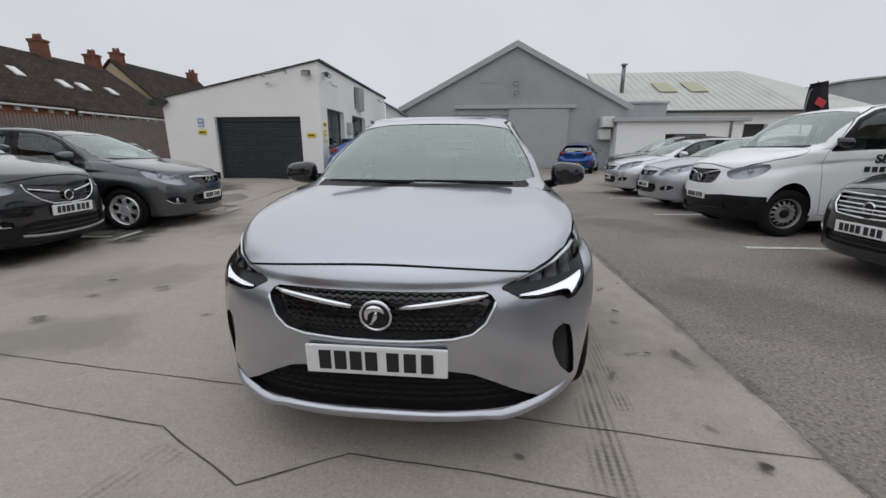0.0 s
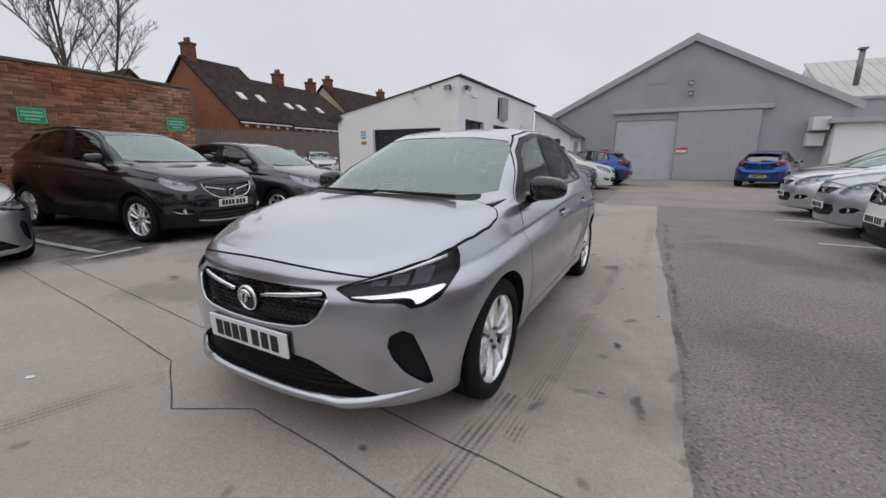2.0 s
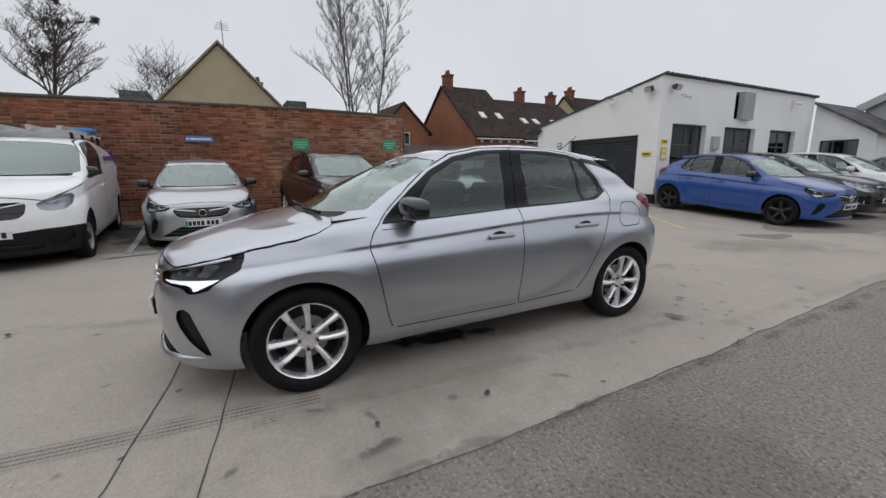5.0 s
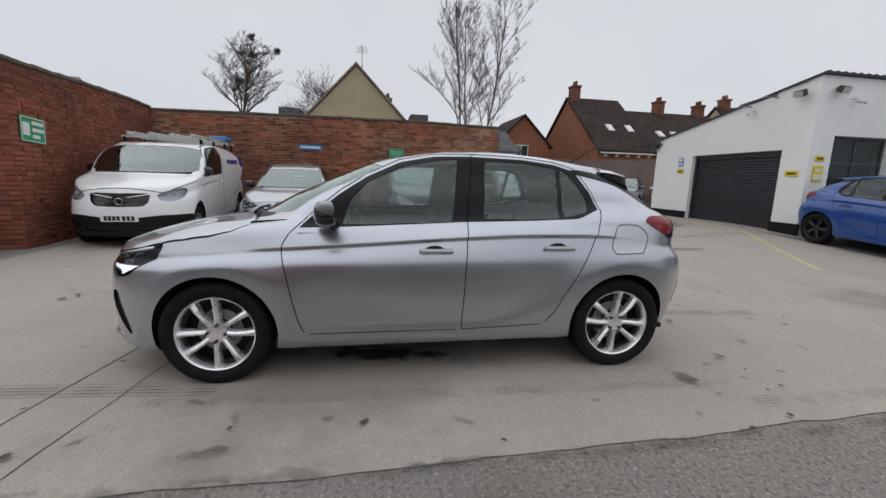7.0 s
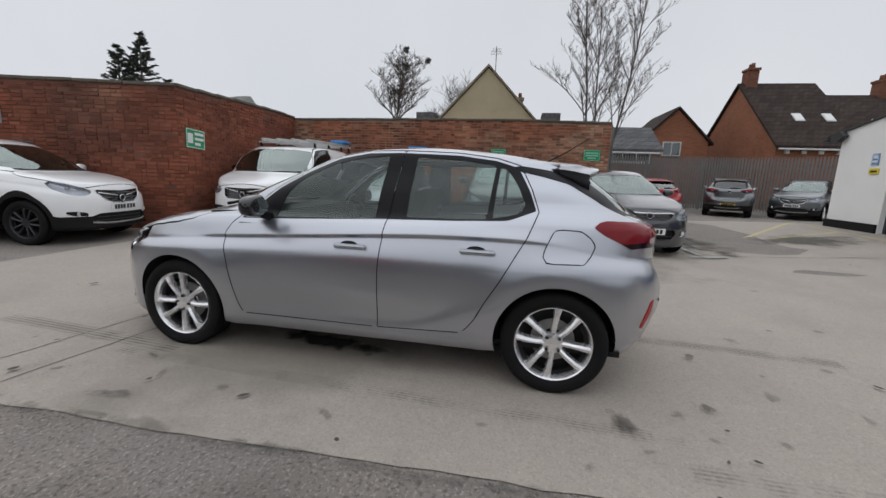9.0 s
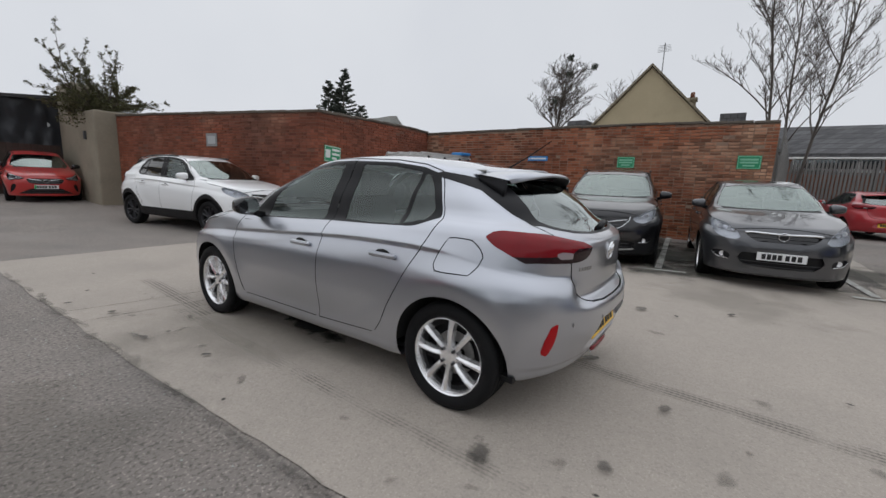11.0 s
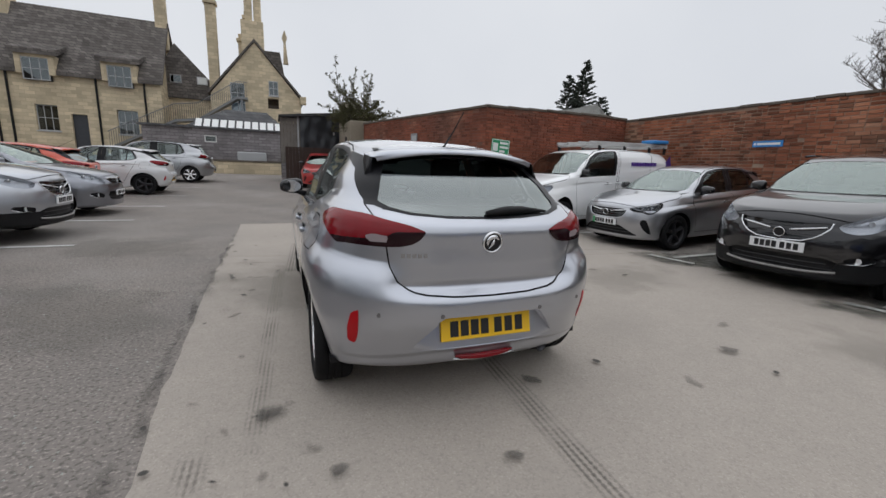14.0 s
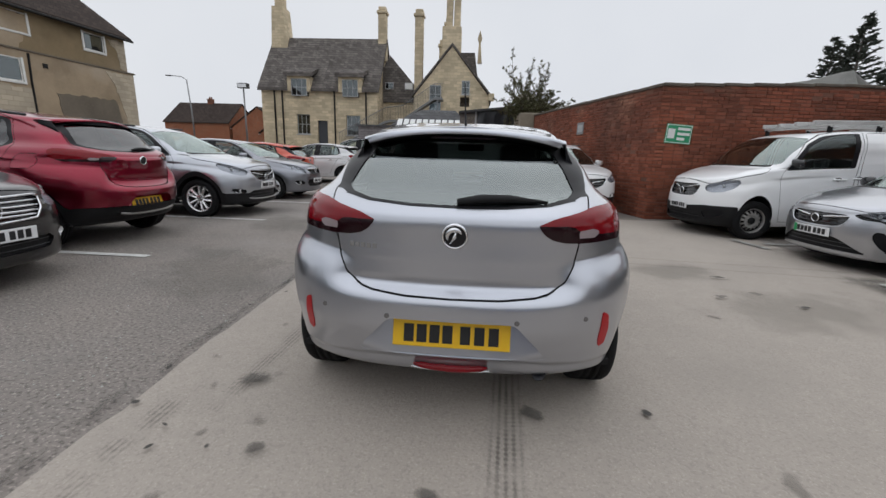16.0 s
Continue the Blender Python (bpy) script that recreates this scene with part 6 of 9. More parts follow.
prism(slat, [(12.61, 0.0), (12.635, 0.012), (12.64, 0.045), (12.61, 0.062), (12.66, 0.066), (12.66, 0.0)], "x", -8.17, -5.45)
slat_me = mesh_of(slat, M_SHUTTER)
for k in range(27):
    o = part("slat", slat_me, M_SHUTTER, sh_door)
    o.matrix_basis = pose(0, 0, 0.24 + 0.068 * k)
part("shutter_guide", boxed(-8.20, 12.56, 0.2, -8.12, 12.72, 2.17), M_SHUTTER, sh_door)
part("shutter_guide", boxed(-5.50, 12.56, 0.2, -5.42, 12.72, 2.17), M_SHUTTER, sh_door)
lv = part("louvre", boxed(-4.83, 16.28, 2.70, -4.66, 16.92, 3.53), M_GREYTRIM, ws, "grey louvred vent")
for k in range(10):
    part("louvre_blade", boxed(0.0, 0, 0, 0.07, 0.58, 0.012, 0, pose(-4.70, 16.31, 2.76 + k * 0.077, 0, -35, 0)), M_GREYTRIM, lv)
part("meter_box", boxed(-4.80, 14.95, 1.75, -4.70, 15.30, 2.15, 0.01), M_GREYTRIM, ws)
# lean-to at the far end
walled(ws, "lean_to_gable", placed(-4.8, 21.5), 1.8, 2.30, [(0.25, 1.45, 1.35, 2.15)], M_WHITE, 0.22, [(1.8, 2.301), (0, 3.50)])
window_in(ws, placed(-4.8, 21.5), 0.25, 1.45, 1.35, 2.15, bars=(2, 0), depth=0.1)
walled(ws, "lean_to_front", placed(-3.0, 21.72, 90), 3.25, 2.30, [(1.1, 0.15, 2.3, 2.05)], M_WHITE, 0.22)
# added dark board for the shade inside the doorway
part("dark_doorway", boxed(-3.35, 22.8, 0.1, -3.30, 24.1, 2.05), M_ROOMSHADE, ws)
part("lean_to_roof", prismed([(-4.85, 3.58), (-2.8, 2.30), (-2.8, 2.24), (-4.85, 3.50)], "y", 21.3, 25.0), M_GREYSLATE, ws, "slate lean-to roof")


def flood_lamp(x, y, z, ang, label="grey floodlight on a wall bracket"):
    t = thing("floodlight", label, "light", placed(x, y, ang, z))
    part("housing", boxed(-0.12, -0.22, -0.06, 0.12, -0.10, 0.08, 0.015, pose(0, 0, 0, 25)), M_LAMPBODY, t)
    part("lens", boxed(-0.10, -0.232, -0.05, 0.10, -0.222, 0.07, 0, pose(0, 0, 0, 25)), M_LAMPSILVER, t)
    b = bmesh.new()
    tube(b, [(0, 0.01, 0), (0, -0.10, 0.0)], 0.025, 8)
    part("bracket", b, M_METAL, t)


def cctv(x, y, z, ang):
    t = thing("security_camera", "white security camera on a wall bracket", "camera", placed(x, y, ang, z))
    b = bmesh.new()
    tube(b, [(0, 0.01, 0), (0, -0.10, 0.0), (0, -0.14, -0.05)], 0.02, 8)
    part("bracket", b, M_WHITEFRAME, t)
    b = bmesh.new()
    tube(b, [(-0.05, -0.10, -0.06), (0.06, -0.26, -0.10)], [0.04, 0.045], 12)
    part("camera_body", b, M_WHITEFRAME, t, smooth=True)


flood_lamp(-5.1, 12.44, 3.42, 0)
flood_lamp(-4.79, 12.85, 3.45, 90)
cctv(-4.79, 13.3, 3.25, 90)
cctv(-6.3, 12.44, 3.18, 0)
t = thing("wall_aerial", "galvanised bracket arm on the workshop wall", "bracket", placed(-6.05, 12.44, 0, 3.42))
b = bmesh.new()
tube(b, [(0.3, 0.01, -0.02), (0.3, -0.25, 0.0), (-0.4, -0.32, -0.10)], 0.018, 6)
tube(b, [(-0.4, 0.01, -0.12), (-0.4, -0.32, -0.10)], 0.018, 6)
tube(b, [(0.3, 0.01, 0.06), (-0.4, 0.01, -0.05)], 0.018, 6)
part("arm", b, M_METAL, t)
cctv(-4.79, 19.6, 3.45, 90)

# ---------------------------------------------------------------- grey warehouse
wh = thing("warehouse_building", "grey painted gabled warehouse with large sliding doors", "building", Matrix.Identity(4))
front = placed(-4.5, 25.0)
walled(wh, "front_wall", front, 12.9, 3.62, [(3.25, 0.0, 6.2, 3.45)], M_GREYBLD, 0.3, [(12.9, 3.63), (6.55, 6.95), (0, 3.63)])
walled(wh, "east_side_wall", placed(8.4, 25.3, 90), 20, 3.6, [], M_GREYBLD, 0.3)
walled(wh, "west_side_wall", placed(-4.5, 45, -90), 19.7, 3.6, [], M_GREYBLD, 0.3)
for a, b, c in (((-4.75, 3.58), (2.05, 7.10), 1), ((8.65, 3.58), (2.05, 7.10), -1)):
    part("roof", prismed([a, b, (b[0], b[1] - 0.10), (a[0], a[1] - 0.10)], "y", 24.9, 45), M_ROOFEDGE, wh, "dark sheet roof")
    part("barge_board", prismed([(a[0], a[1] + 0.03), (b[0], b[1] + 0.03), (b[0], b[1] - 0.30), (a[0] + 0.03 * c, a[1] - 0.27)], "y", 24.80, 24.90), M_GREYTRIM, wh, "pale grey verge board")
part("door_track", boxed(-1.42, 24.80, 3.52, 5.50, 24.998, 3.72, 0.01), M_GREYTRIM, wh, "steel sliding door track")
part("shutter_box", boxed(-1.25, 25.02, 3.18, 1.70, 25.2, 3.45, 0.01), M_GREYTRIM, wh)
rs = part("roller_door", boxed(-1.25, 25.16, 0.05, 1.70, 25.22, 3.2), M_GREYTRIM, wh, "pale grey roller door")
sl = bmesh.new()
prism(sl, [(25.10, 0.0), (25.115, 0.01), (25.12, 0.06), (25.10, 0.07), (25.15, 0.074), (25.15, 0.0)], "x", -1.24, 1.69)
sl_me = mesh_of(sl, material("roller_door_slats", (0.60, 0.62, 0.65), 0.5, 0.0, vary=0.15, scale=2))
for k in range(42):
    part("slat", sl_me, None, rs).matrix_basis = pose(0, 0, 0.10 + 0.0745 * k)
sd = part("sliding_door", boxed(1.70, 24.86, 0.12, 5.12, 24.94, 3.50, 0.006), M_GREYTRIM, wh, "grey sheeted sliding door")
for k in range(18):
    part("door_rib", boxed(1.80 + k * 0.187, 24.845, 0.14, 1.84 + k * 0.187, 24.858, 3.48), M_GREYTRIM, sd)
part("vent_panel", prismed([(0.05, 4.95), (1.05, 4.95), (1.05, 6.12), (0.05, 5.62)], "y", 24.97, 24.998), M_GREYBLD, wh)
flood_lamp(2.05, 24.99, 4.95, 0, "dark floodlight high on the gable")
flood_lamp(2.1, 24.99, 4.45, 0, "dark lamp below the gable floodlight")
M_SIGNRED = material("red_sign", (0.50, 0.03, 0.03), 0.5)
M_SIGNGREEN = material("green_sign", (0.016, 0.27, 0.12), 0.45, vary=0.15, scale=6)
M_SIGNPALE = material("pale_green_print", (0.22, 0.52, 0.36), 0.5)
M_SIGNBLUE = material("blue_sign", (0.03, 0.22, 0.55), 0.45, vary=0.15, scale=6)
M_SIGNYELLOW = material("yellow_sign", (0.75, 0.60, 0.03), 0.5)
M_SIGNWHITE = material("sign_white", (0.72, 0.73, 0.72), 0.5)
M_SIGNGREY = material("grey_plaque", (0.25, 0.25, 0.25), 0.6, vary=0.3, scale=8)


def sign(at, w, h, mat, label, rows=(), icon=None, border=True, ink=None):
    """Flat sign facing -y; plain bars for writing that cannot be read."""
    s = thing("wall_sign", label, "sign", at)
    board = part("board", boxed(-w / 2, -0.012, -h / 2, w / 2, 0, h / 2, 0.003), mat, s)
    if border:
        e = 0.012
        bm = bmesh.new()
        for q in ((-w / 2 + e, -h / 2 + e, w / 2 - e, -h / 2 + 2 * e), (-w / 2 + e, h / 2 - 2 * e, w / 2 - e, h / 2 - e), (-w / 2 + e, -h / 2 + 2 * e, -w / 2 + 2 * e, h / 2 - 2 * e), (w / 2 - 2 * e, -h / 2 + 2 * e, w / 2 - e, h / 2 - 2 * e)):
            box(bm, q[0], -0.0145, q[1], q[2], -0.0122, q[3])
        part("border", bm, ink or M_SIGNWHITE, board)
    for x0, z0, x1, z1 in rows:
        part("plain_bar", boxed(x0 * w, -0.0145, z0 * h, x1 * w, -0.0122, z1 * h), ink or M_SIGNWHITE, board)
    return s


sign(placed(-1.75, 24.99, 0, 1.55), 0.55, 0.32, M_SIGNRED, "small red and white sign on the warehouse", [(-0.4, -0.3, 0.4, 0.1)])
sign(placed(2.0, 24.84, 0, 1.60), 0.55, 0.32, M_SIGNRED, "small red and white sign on the sliding door", [(-0.4, -0.3, 0.4, 0.1)])
sign(placed(-8.62, 12.44, 0, 2.00), 0.20, 0.26, M_SIGNBLUE, "small blue notice on the white wall", [(-0.3, 0.05, 0.3, 0.35), (-0.35, -0.3, 0.35, -0.1)])
sign(placed(-8.60, 12.44, 0, 1.72), 0.28, 0.13, M_SIGNYELLOW, "small yellow warning strip on the white wall", [(-0.35, -0.2, 0.35, 0.15)], border=False, ink=M_INK)
sign(placed(-5.12, 12.44, 0, 1.62), 0.30, 0.12, M_SIGNYELLOW, "small yellow warning strip beside the shutter", [(-0.35, -0.2, 0.35, 0.15)], border=False, ink=M_INK)
sign(placed(-4.79, 12.72, 90, 1.95), 0.24, 0.12, M_SIGNYELLOW, "small yellow warning strip beside the window", [(-0.35, -0.2, 0.35, 0.15)], border=False, ink=M_INK)
sign(placed(-4.79, 12.72, 90, 1.62), 0.26, 0.34, M_SIGNYELLOW, "yellow and white notice beside the window", [(-0.38, -0.4, 0.38, -0.05), (-0.3, 0.12, 0.3, 0.3)], border=False, ink=M_SIGNWHITE)
GREENROWS = [(-0.05, 0.20, 0.42, 0.34), (-0.05, -0.06, 0.42, 0.08), (-0.05, -0.32, 0.25, -0.18), (-0.42, -0.25, -0.15, 0.25)]
sign(placed(-9.285, 3.62, 90, 1.94), 0.42, 0.28, M_SIGNGREEN, "green and white notice on the brick wall", [(-0.38, 0.14, 0.38, 0.28), (-0.38, -0.08, 0.38, 0.06), (-0.25, -0.3, 0.25, -0.18)], ink=M_SIGNPALE)
sign(placed(-9.285, 6.20, 90, 1.96), 0.44, 0.30, M_SIGNGREEN, "green and white notice near the wall's end", [(-0.38, 0.14, 0.38, 0.28), (-0.38, -0.08, 0.38, 0.06), (-0.25, -0.3, 0.25, -0.18)], ink=M_SIGNPALE)
sign(placed(-9.285, 1.22, 90, 2.03), 0.60, 0.13, M_SIGNBLUE, "long blue and white sign on the brick wall", [(-0.34, -0.18, 0.42, 0.18), (-0.45, -0.2, -0.38, 0.2)], border=False)
wa = math.degrees(math.atan2(0.5, 5.05))
sign(placed(-4.70, -2.325, 180 + wa, 1.82) @ pose(0, 0, 0, 0, 3, 0), 0.56, 0.39, M_SIGNGREEN, "green and white assembly point notice on brick", GREENROWS)
wb = math.degrees(math.atan2(-7.45, 1.5))
sign(placed(-3.53, -5.75, wb + 180, 2.12), 0.40, 0.34, M_SIGNGREY, "small grey plaque on the return wall", [(-0.35, -0.3, 0.35, 0.3)], border=False, ink=M_GREYTRIM)

# ---------------------------------------------------------------- buildings to the east
lo = thing("low_white_building", "low white flat-roofed office with dark window band", "building", Matrix.Identity(4))
lf = placed(7.6, 24.0)
walled(lo, "front_wall", lf, 6.6, 2.70, [(2.6, 1.50, 4.75, 2.05)], M_WHITE, 0.25)
window_in(lo, lf, 2.6, 1.50, 4.75, 2.05, bars=(3, 0), depth=0.1)
walled(lo, "side_wall", placed(7.6, 29.0, -90), 4.745, 2.70, [(2.9, 0.2, 3.7, 2.2)], M_WHITE, 0.25)
part("side_door", boxed(7.68, 25.3, 0.2, 7.73, 26.1, 2.2), M_WHITEFRAME, lo, "white side door")
walled(lo, "east_wall", placed(14.2, 24.25, 90), 4.7, 2.70, [], M_WHITE, 0.25)
part("fascia", boxed(7.35, 23.75, 2.70, 14.45, 29.2, 2.90, 0.02), M_GREYTRIM, lo, "pale grey roof fascia")
part("downpipe", boxed(13.5, 23.92, 0.3, 13.6, 24.0, 2.7), M_METAL, lo)
for k, (x, z) in enumerate(((7.0, 2.05), (7.0, 2.72), (7.05, 2.80))):
    u = thing("air_conditioner", "weathered white air conditioning unit on the wall", "air conditioner", placed(x, (24.9, 24.5, 25.6)[k], 0, z))
    part("casing", boxed(-0.15, -0.35, -0.28, 0.45, 0.35, 0.28, 0.02), M_WHITEFRAME, u)
    part("fan_guard", revolve([(-0.36, 0.22), (-0.362, 0.02)], 20, "z"), M_LAMPBODY, u, at=pose(0.15, 0, 0, 90, 0, 0) @ Matrix.Translation((0, 0, 0.005)))
big = thing("white_roofed_shed", "large industrial shed with pale sheeted roof and skylights", "building", Matrix.Identity(4))
walled(big, "front_wall", placed(9.3, 30.0), 16.5, 3.80, [(7.5, 0.3, 10.0, 2.9)], M_WHITE, 0.25)
walled(big, "west_gable", placed(9.3, 46.0, -90), 15.745, 3.80, [], M_WHITE, 0.25, [(15.745, 3.92), (8, 7.45), (0, 3.81)])
# added dark board: the open bay's inner shade as colour
part("dark_bay", boxed(16.8, 30.4, 0.2, 19.3, 30.5, 3.0), M_ROOMSHADE, big)
M_PALEROOF = material("pale_roof_sheet", (0.52, 0.52, 0.49), 0.6, 0.1, vary=0.2, scale=0.8, stain=0.25)
rf = bmesh.new()
prism(rf, [(29.7, 3.78), (38.0, 7.55), (38.0, 7.45), (29.7, 3.66)], "x", 9.1, 21.5)
part("roof_slope", rf, M_PALEROOF, big, "pale profiled roof sheets")
for k in range(25):
    part("roof_seam", prismed([(29.7, 3.785), (38.0, 7.555), (38.0, 7.575), (29.7, 3.805)], "x", 9.15 + k * 0.5, 9.20 + k * 0.5), M_PALEROOF, big)
hip = bmesh.new()
q = [hip.verts.new(c) for c in ((21.5, 29.7, 3.78), (21.5, 38.0, 7.55), (26.2, 29.7, 3.78), (26.2, 38.0, 3.9))]
hip.faces.new((q[0], q[2], q[1]))
hip.faces.new((q[2], q[3], q[1]))
part("roof_hip", hip, M_PALEROOF, big)
part("gutter_line", boxed(9.1, 29.55, 3.62, 26.2, 29.72, 3.76), M_ROOFEDGE, big)
for x in (13.3, 15.5):
    k0, k1 = (33.0 - 29.7) / 8.3, (35.0 - 29.7) / 8.3
    part("skylight", prismed([(33.0, 3.84 + 3.77 * k0), (35.0, 3.84 + 3.77 * k1), (35.0, 3.90 + 3.77 * k1), (33.0, 3.90 + 3.77 * k0)], "x", x, x + 1.25), material("skylight_grp", (0.36, 0.35, 0.22), 0.4, vary=0.3, scale=3), big, "yellowed skylight")
b = bmesh.new()
tube(b, [(10.6, 33.2, 5.3), (10.6, 33.2, 7.3)], 0.14, 12)
part("flue", b, M_METAL, big, smooth=True)
part("flue_cap", boxed(10.4, 33.0, 7.25, 10.8, 33.4, 7.36, 0.03), M_METAL, big)
gb = thing("grey_outbuilding", "small grey block between the warehouse and sheds", "building", Matrix.Identity(4))
part("wall", boxed(8.9, 27.5, 0.2, 11.6, 29.4, 4.0), M_GREYBLD, gb)
part("flat_roof", boxed(8.8, 27.4, 4.0, 11.7, 29.5, 4.12), M_GREYTRIM, gb)
fr = thing("far_grey_shed", "far grey industrial shed with sloping roof", "building", Matrix.Identity(4))
part("wall", prismed([(30, 0), (44, 0), (44, 8.0), (30, 6.6)], "y", 38, 50), M_GREYBLD, fr)
part("roof", prismed([(29.7, 6.62), (44, 8.05), (44, 8.2), (29.7, 6.75)], "y", 37.8, 50.2), M_GREYTRIM, fr)
flag = thing("feather_banner", "dark feather banner with a red mark on a pole", "banner", placed(8.72, 12.3, 8))
b = bmesh.new()
tube(b, [(0, 0, 0.0), (0, 0, 2.2), (0.05, 0, 2.7), (0.25, 0, 2.95)], 0.02, 6)
part("pole", b, M_METAL, flag)
b = bmesh.new()
rows = []
for k in range(9):
    z = 1.85 + k * 0.13
    rows.append([b.verts.new((0.02 + 0.74 * u * (1 - 0.03 * k), 0.05 * math.sin(u * 5 + k * 0.4), z + 0.10 * u * (k / 8))) for u in np.linspace(0, 1, 7)])
for p, q in zip(rows, rows[1:]):
    for k in range(6):
        b.faces.new((p[k], p[k + 1], q[k + 1], q[k])).smooth = True
bmesh.ops.solidify(b, geom=list(b.faces), thickness=0.006)
cloth = part("cloth", b, material("banner_cloth", (0.04, 0.035, 0.045), 0.8, vary=0.3, scale=4), flag)
part("red_mark", boxed(-0.14, -0.004, -0.10, 0.14, 0.004, 0.10, 0.003), M_SIGNRED, flag, at=pose(0.36, -0.062, 2.42, 0, 25, 0))


# ---------------------------------------------------------------- houses to the west
def gabled(name, label, x0, x1, y0, y1, eave, ridge, along, wall_mat, roof_mat, base=0.0, over=0.25):
    """House body with a pitched roof; along is the axis of the ridge."""
    h = thing(name, label, "house", Matrix.Identity(4))
    if along == "y":
        c = (x0 + x1) / 2
        part("wall", prismed([(x0, base), (x1, base), (x1, eave), (c, ridge), (x0, eave)], "y", y0, y1), wall_mat, h)
        s = (ridge - eave) / (c - x0)
        for a, g in ((x0, -1), (x1, 1)):
            part("roof", prismed([(a + g * over, eave - over * s + 0.06), (c, ridge + 0.06), (c, ridge + 0.20), (a + g * over, eave - over * s + 0.20)], "y", y0 - 0.15, y1 + 0.15), roof_mat, h)
            part("gutter", boxed(a + g * over - 0.06, y0, eave - over * s - 0.04, a + g * over + 0.06, y1, eave - over * s + 0.05, 0.02), M_WHITEFRAME, h)
    else:
        c = (y0 + y1) / 2
        part("wall", prismed([(y0, base), (y1, base), (y1, eave), (c, ridge), (y0, eave)], "x", x0, x1), wall_mat, h)
        s = (ridge - eave) / (c - y0)
        for a, g in ((y0, -1), (y1, 1)):
            part("roof", prismed([(a + g * over, eave - over * s + 0.06), (c, ridge + 0.06), (c, ridge + 0.20), (a + g * over, eave - over * s + 0.20)], "x", x0 - 0.15, x1 + 0.15), roof_mat, h)
    return h


M_STACKBRICK = coursed("chimney_brick", (0.21, 0.08, 0.05), (0.20, 0.13, 0.10), 0.225, 0.075, contrast=0.2, stain=0.5)


def chimney(parent, x, y, z0, z1, w=0.75, mat=None, pots=2):
    st = part("chimney", boxed(x - w / 2, y - w * 0.4, z0, x + w / 2, y + w * 0.4, z1 - 0.25), mat or M_STACKBRICK, parent)
    part("chimney_cap", boxed(x - w / 2 - 0.06, y - w * 0.4 - 0.06, z1 - 0.25, x + w / 2 + 0.06, y + w * 0.4 + 0.06, z1 - 0.10, 0.02), mat or M_STACKBRICK, st)
    for k in range(pots):
        b = bmesh.new()
        tube(b, [(x - w * 0.2 + k * w * 0.4, y, z1 - 0.12), (x - w * 0.2 + k * w * 0.4, y, z1 + 0.22)], [0.13, 0.10], 10)
        part("chimney_pot", b, M_STACKBRICK, st, smooth=True)


terrace = gabled("brick_house", "orange brick terrace with dark brown tiled roof", -32.4, -22.4, 17.6, 21.6, 3.5, 7.5, "y", M_HOUSEBRICK, M_TILE)
part("rear_range_wall", prismed([(-32.2, 0), (-22.45, 0), (-22.45, 3.45), (-27.4, 6.8), (-32.2, 3.45)], "y", 21.65, 29.6), M_HOUSEBRICK, terrace)
part("rear_range_roof", prismed([(-22.1, 3.26), (-27.4, 6.86), (-27.4, 7.0), (-22.1, 3.40)], "y", 21.76, 29.75), M_TILE, terrace)
part("rear_range_roof", prismed([(-32.7, 3.26), (-27.4, 6.86), (-27.4, 7.0), (-32.7, 3.40)], "y", 21.76, 29.75), M_TILE, terrace)
part("rear_gutter", boxed(-22.16, 21.76, 3.18, -22.02, 29.7, 3.28, 0.02), M_WHITEFRAME, terrace)
for yy, zz in ((18.1, 8.65), (25.3, 7.95), (28.9, 7.85)):
    chimney(terrace, -27.4, yy, 6.4, zz)
for yy in (19.4, 20.9, 23.4, 24.6, 26.6):
    k = 0.38
    x, z = -22.4 - 5.0 * k, 3.5 + (4.0 if yy < 21.6 else 3.35) * k
    tilt = Matrix.Translation((x, yy, z + 0.14)) @ pose(0, 0, 0, 0, 38.7 if yy < 21.6 else 34.0, 0)
    o = part("skylight", boxed(-0.38, -0.23, 0.0, 0.38, 0.23, 0.10, 0.01, tilt), M_WHITEFRAME, terrace, "white framed roof window")
    part("pane", boxed(-0.31, -0.16, 0.104, 0.31, 0.16, 0.11, 0, tilt), M_SIGNWHITE, o)
for k in range(15):
    part("corbel", boxed(-22.40, 18.0 + k * 0.8, 3.08, -22.28, 18.2 + k * 0.8, 3.24), M_WHITEFRAME, terrace)
low_gable = gabled("brick_house", "low orange brick gabled wing beside the terrace", -32.0, -26.5, 11.9, 15.9, 3.95, 5.95, "x", M_HOUSEBRICK, M_TILE)
window_in(low_gable, placed(-26.5, 13.2, 90), 0.0, 3.05, 1.1, 3.95, M_WHITEFRAME, (1, 0), depth=-0.06, room=False)
slate_shed = gabled("slate_roofed_building", "low brick outbuilding with grey slate roof", -26.0, -21.0, 7.6, 11.4, 2.95, 4.25, "y", M_HOUSEBRICK, M_GREYSLATE)
window_in(slate_shed, placed(-21.0, 8.2, 90), 0.0, 2.35, 2.8, 2.9, M_WHITEFRAME, (3, 0), depth=-0.06, room=False)
far_house = gabled("tan_house", "tan rendered house with brown tiled roof", -32.0, -24.8, 31.5, 41.5, 4.6, 7.8, "y", M_TAN, M_TILE)
for yy in (32.2, 40.8):
    chimney(far_house, -28.4, yy, 7.2, 8.7)
tan = gabled("tan_house", "tan rendered gabled house behind the wall", -33.0, -22.7, -1.55, 5.55, 3.9, 7.65, "x", M_TAN, M_STONETILE, over=0.2)
for a, b in ((-2.6, -1.4), (5.3, 6.4)):
    part("dormer_cheek", boxed(-25.5, a, 3.6, -23.6, b, 5.25, 0.02), M_GREYSLATE, tan)
b = bmesh.new()
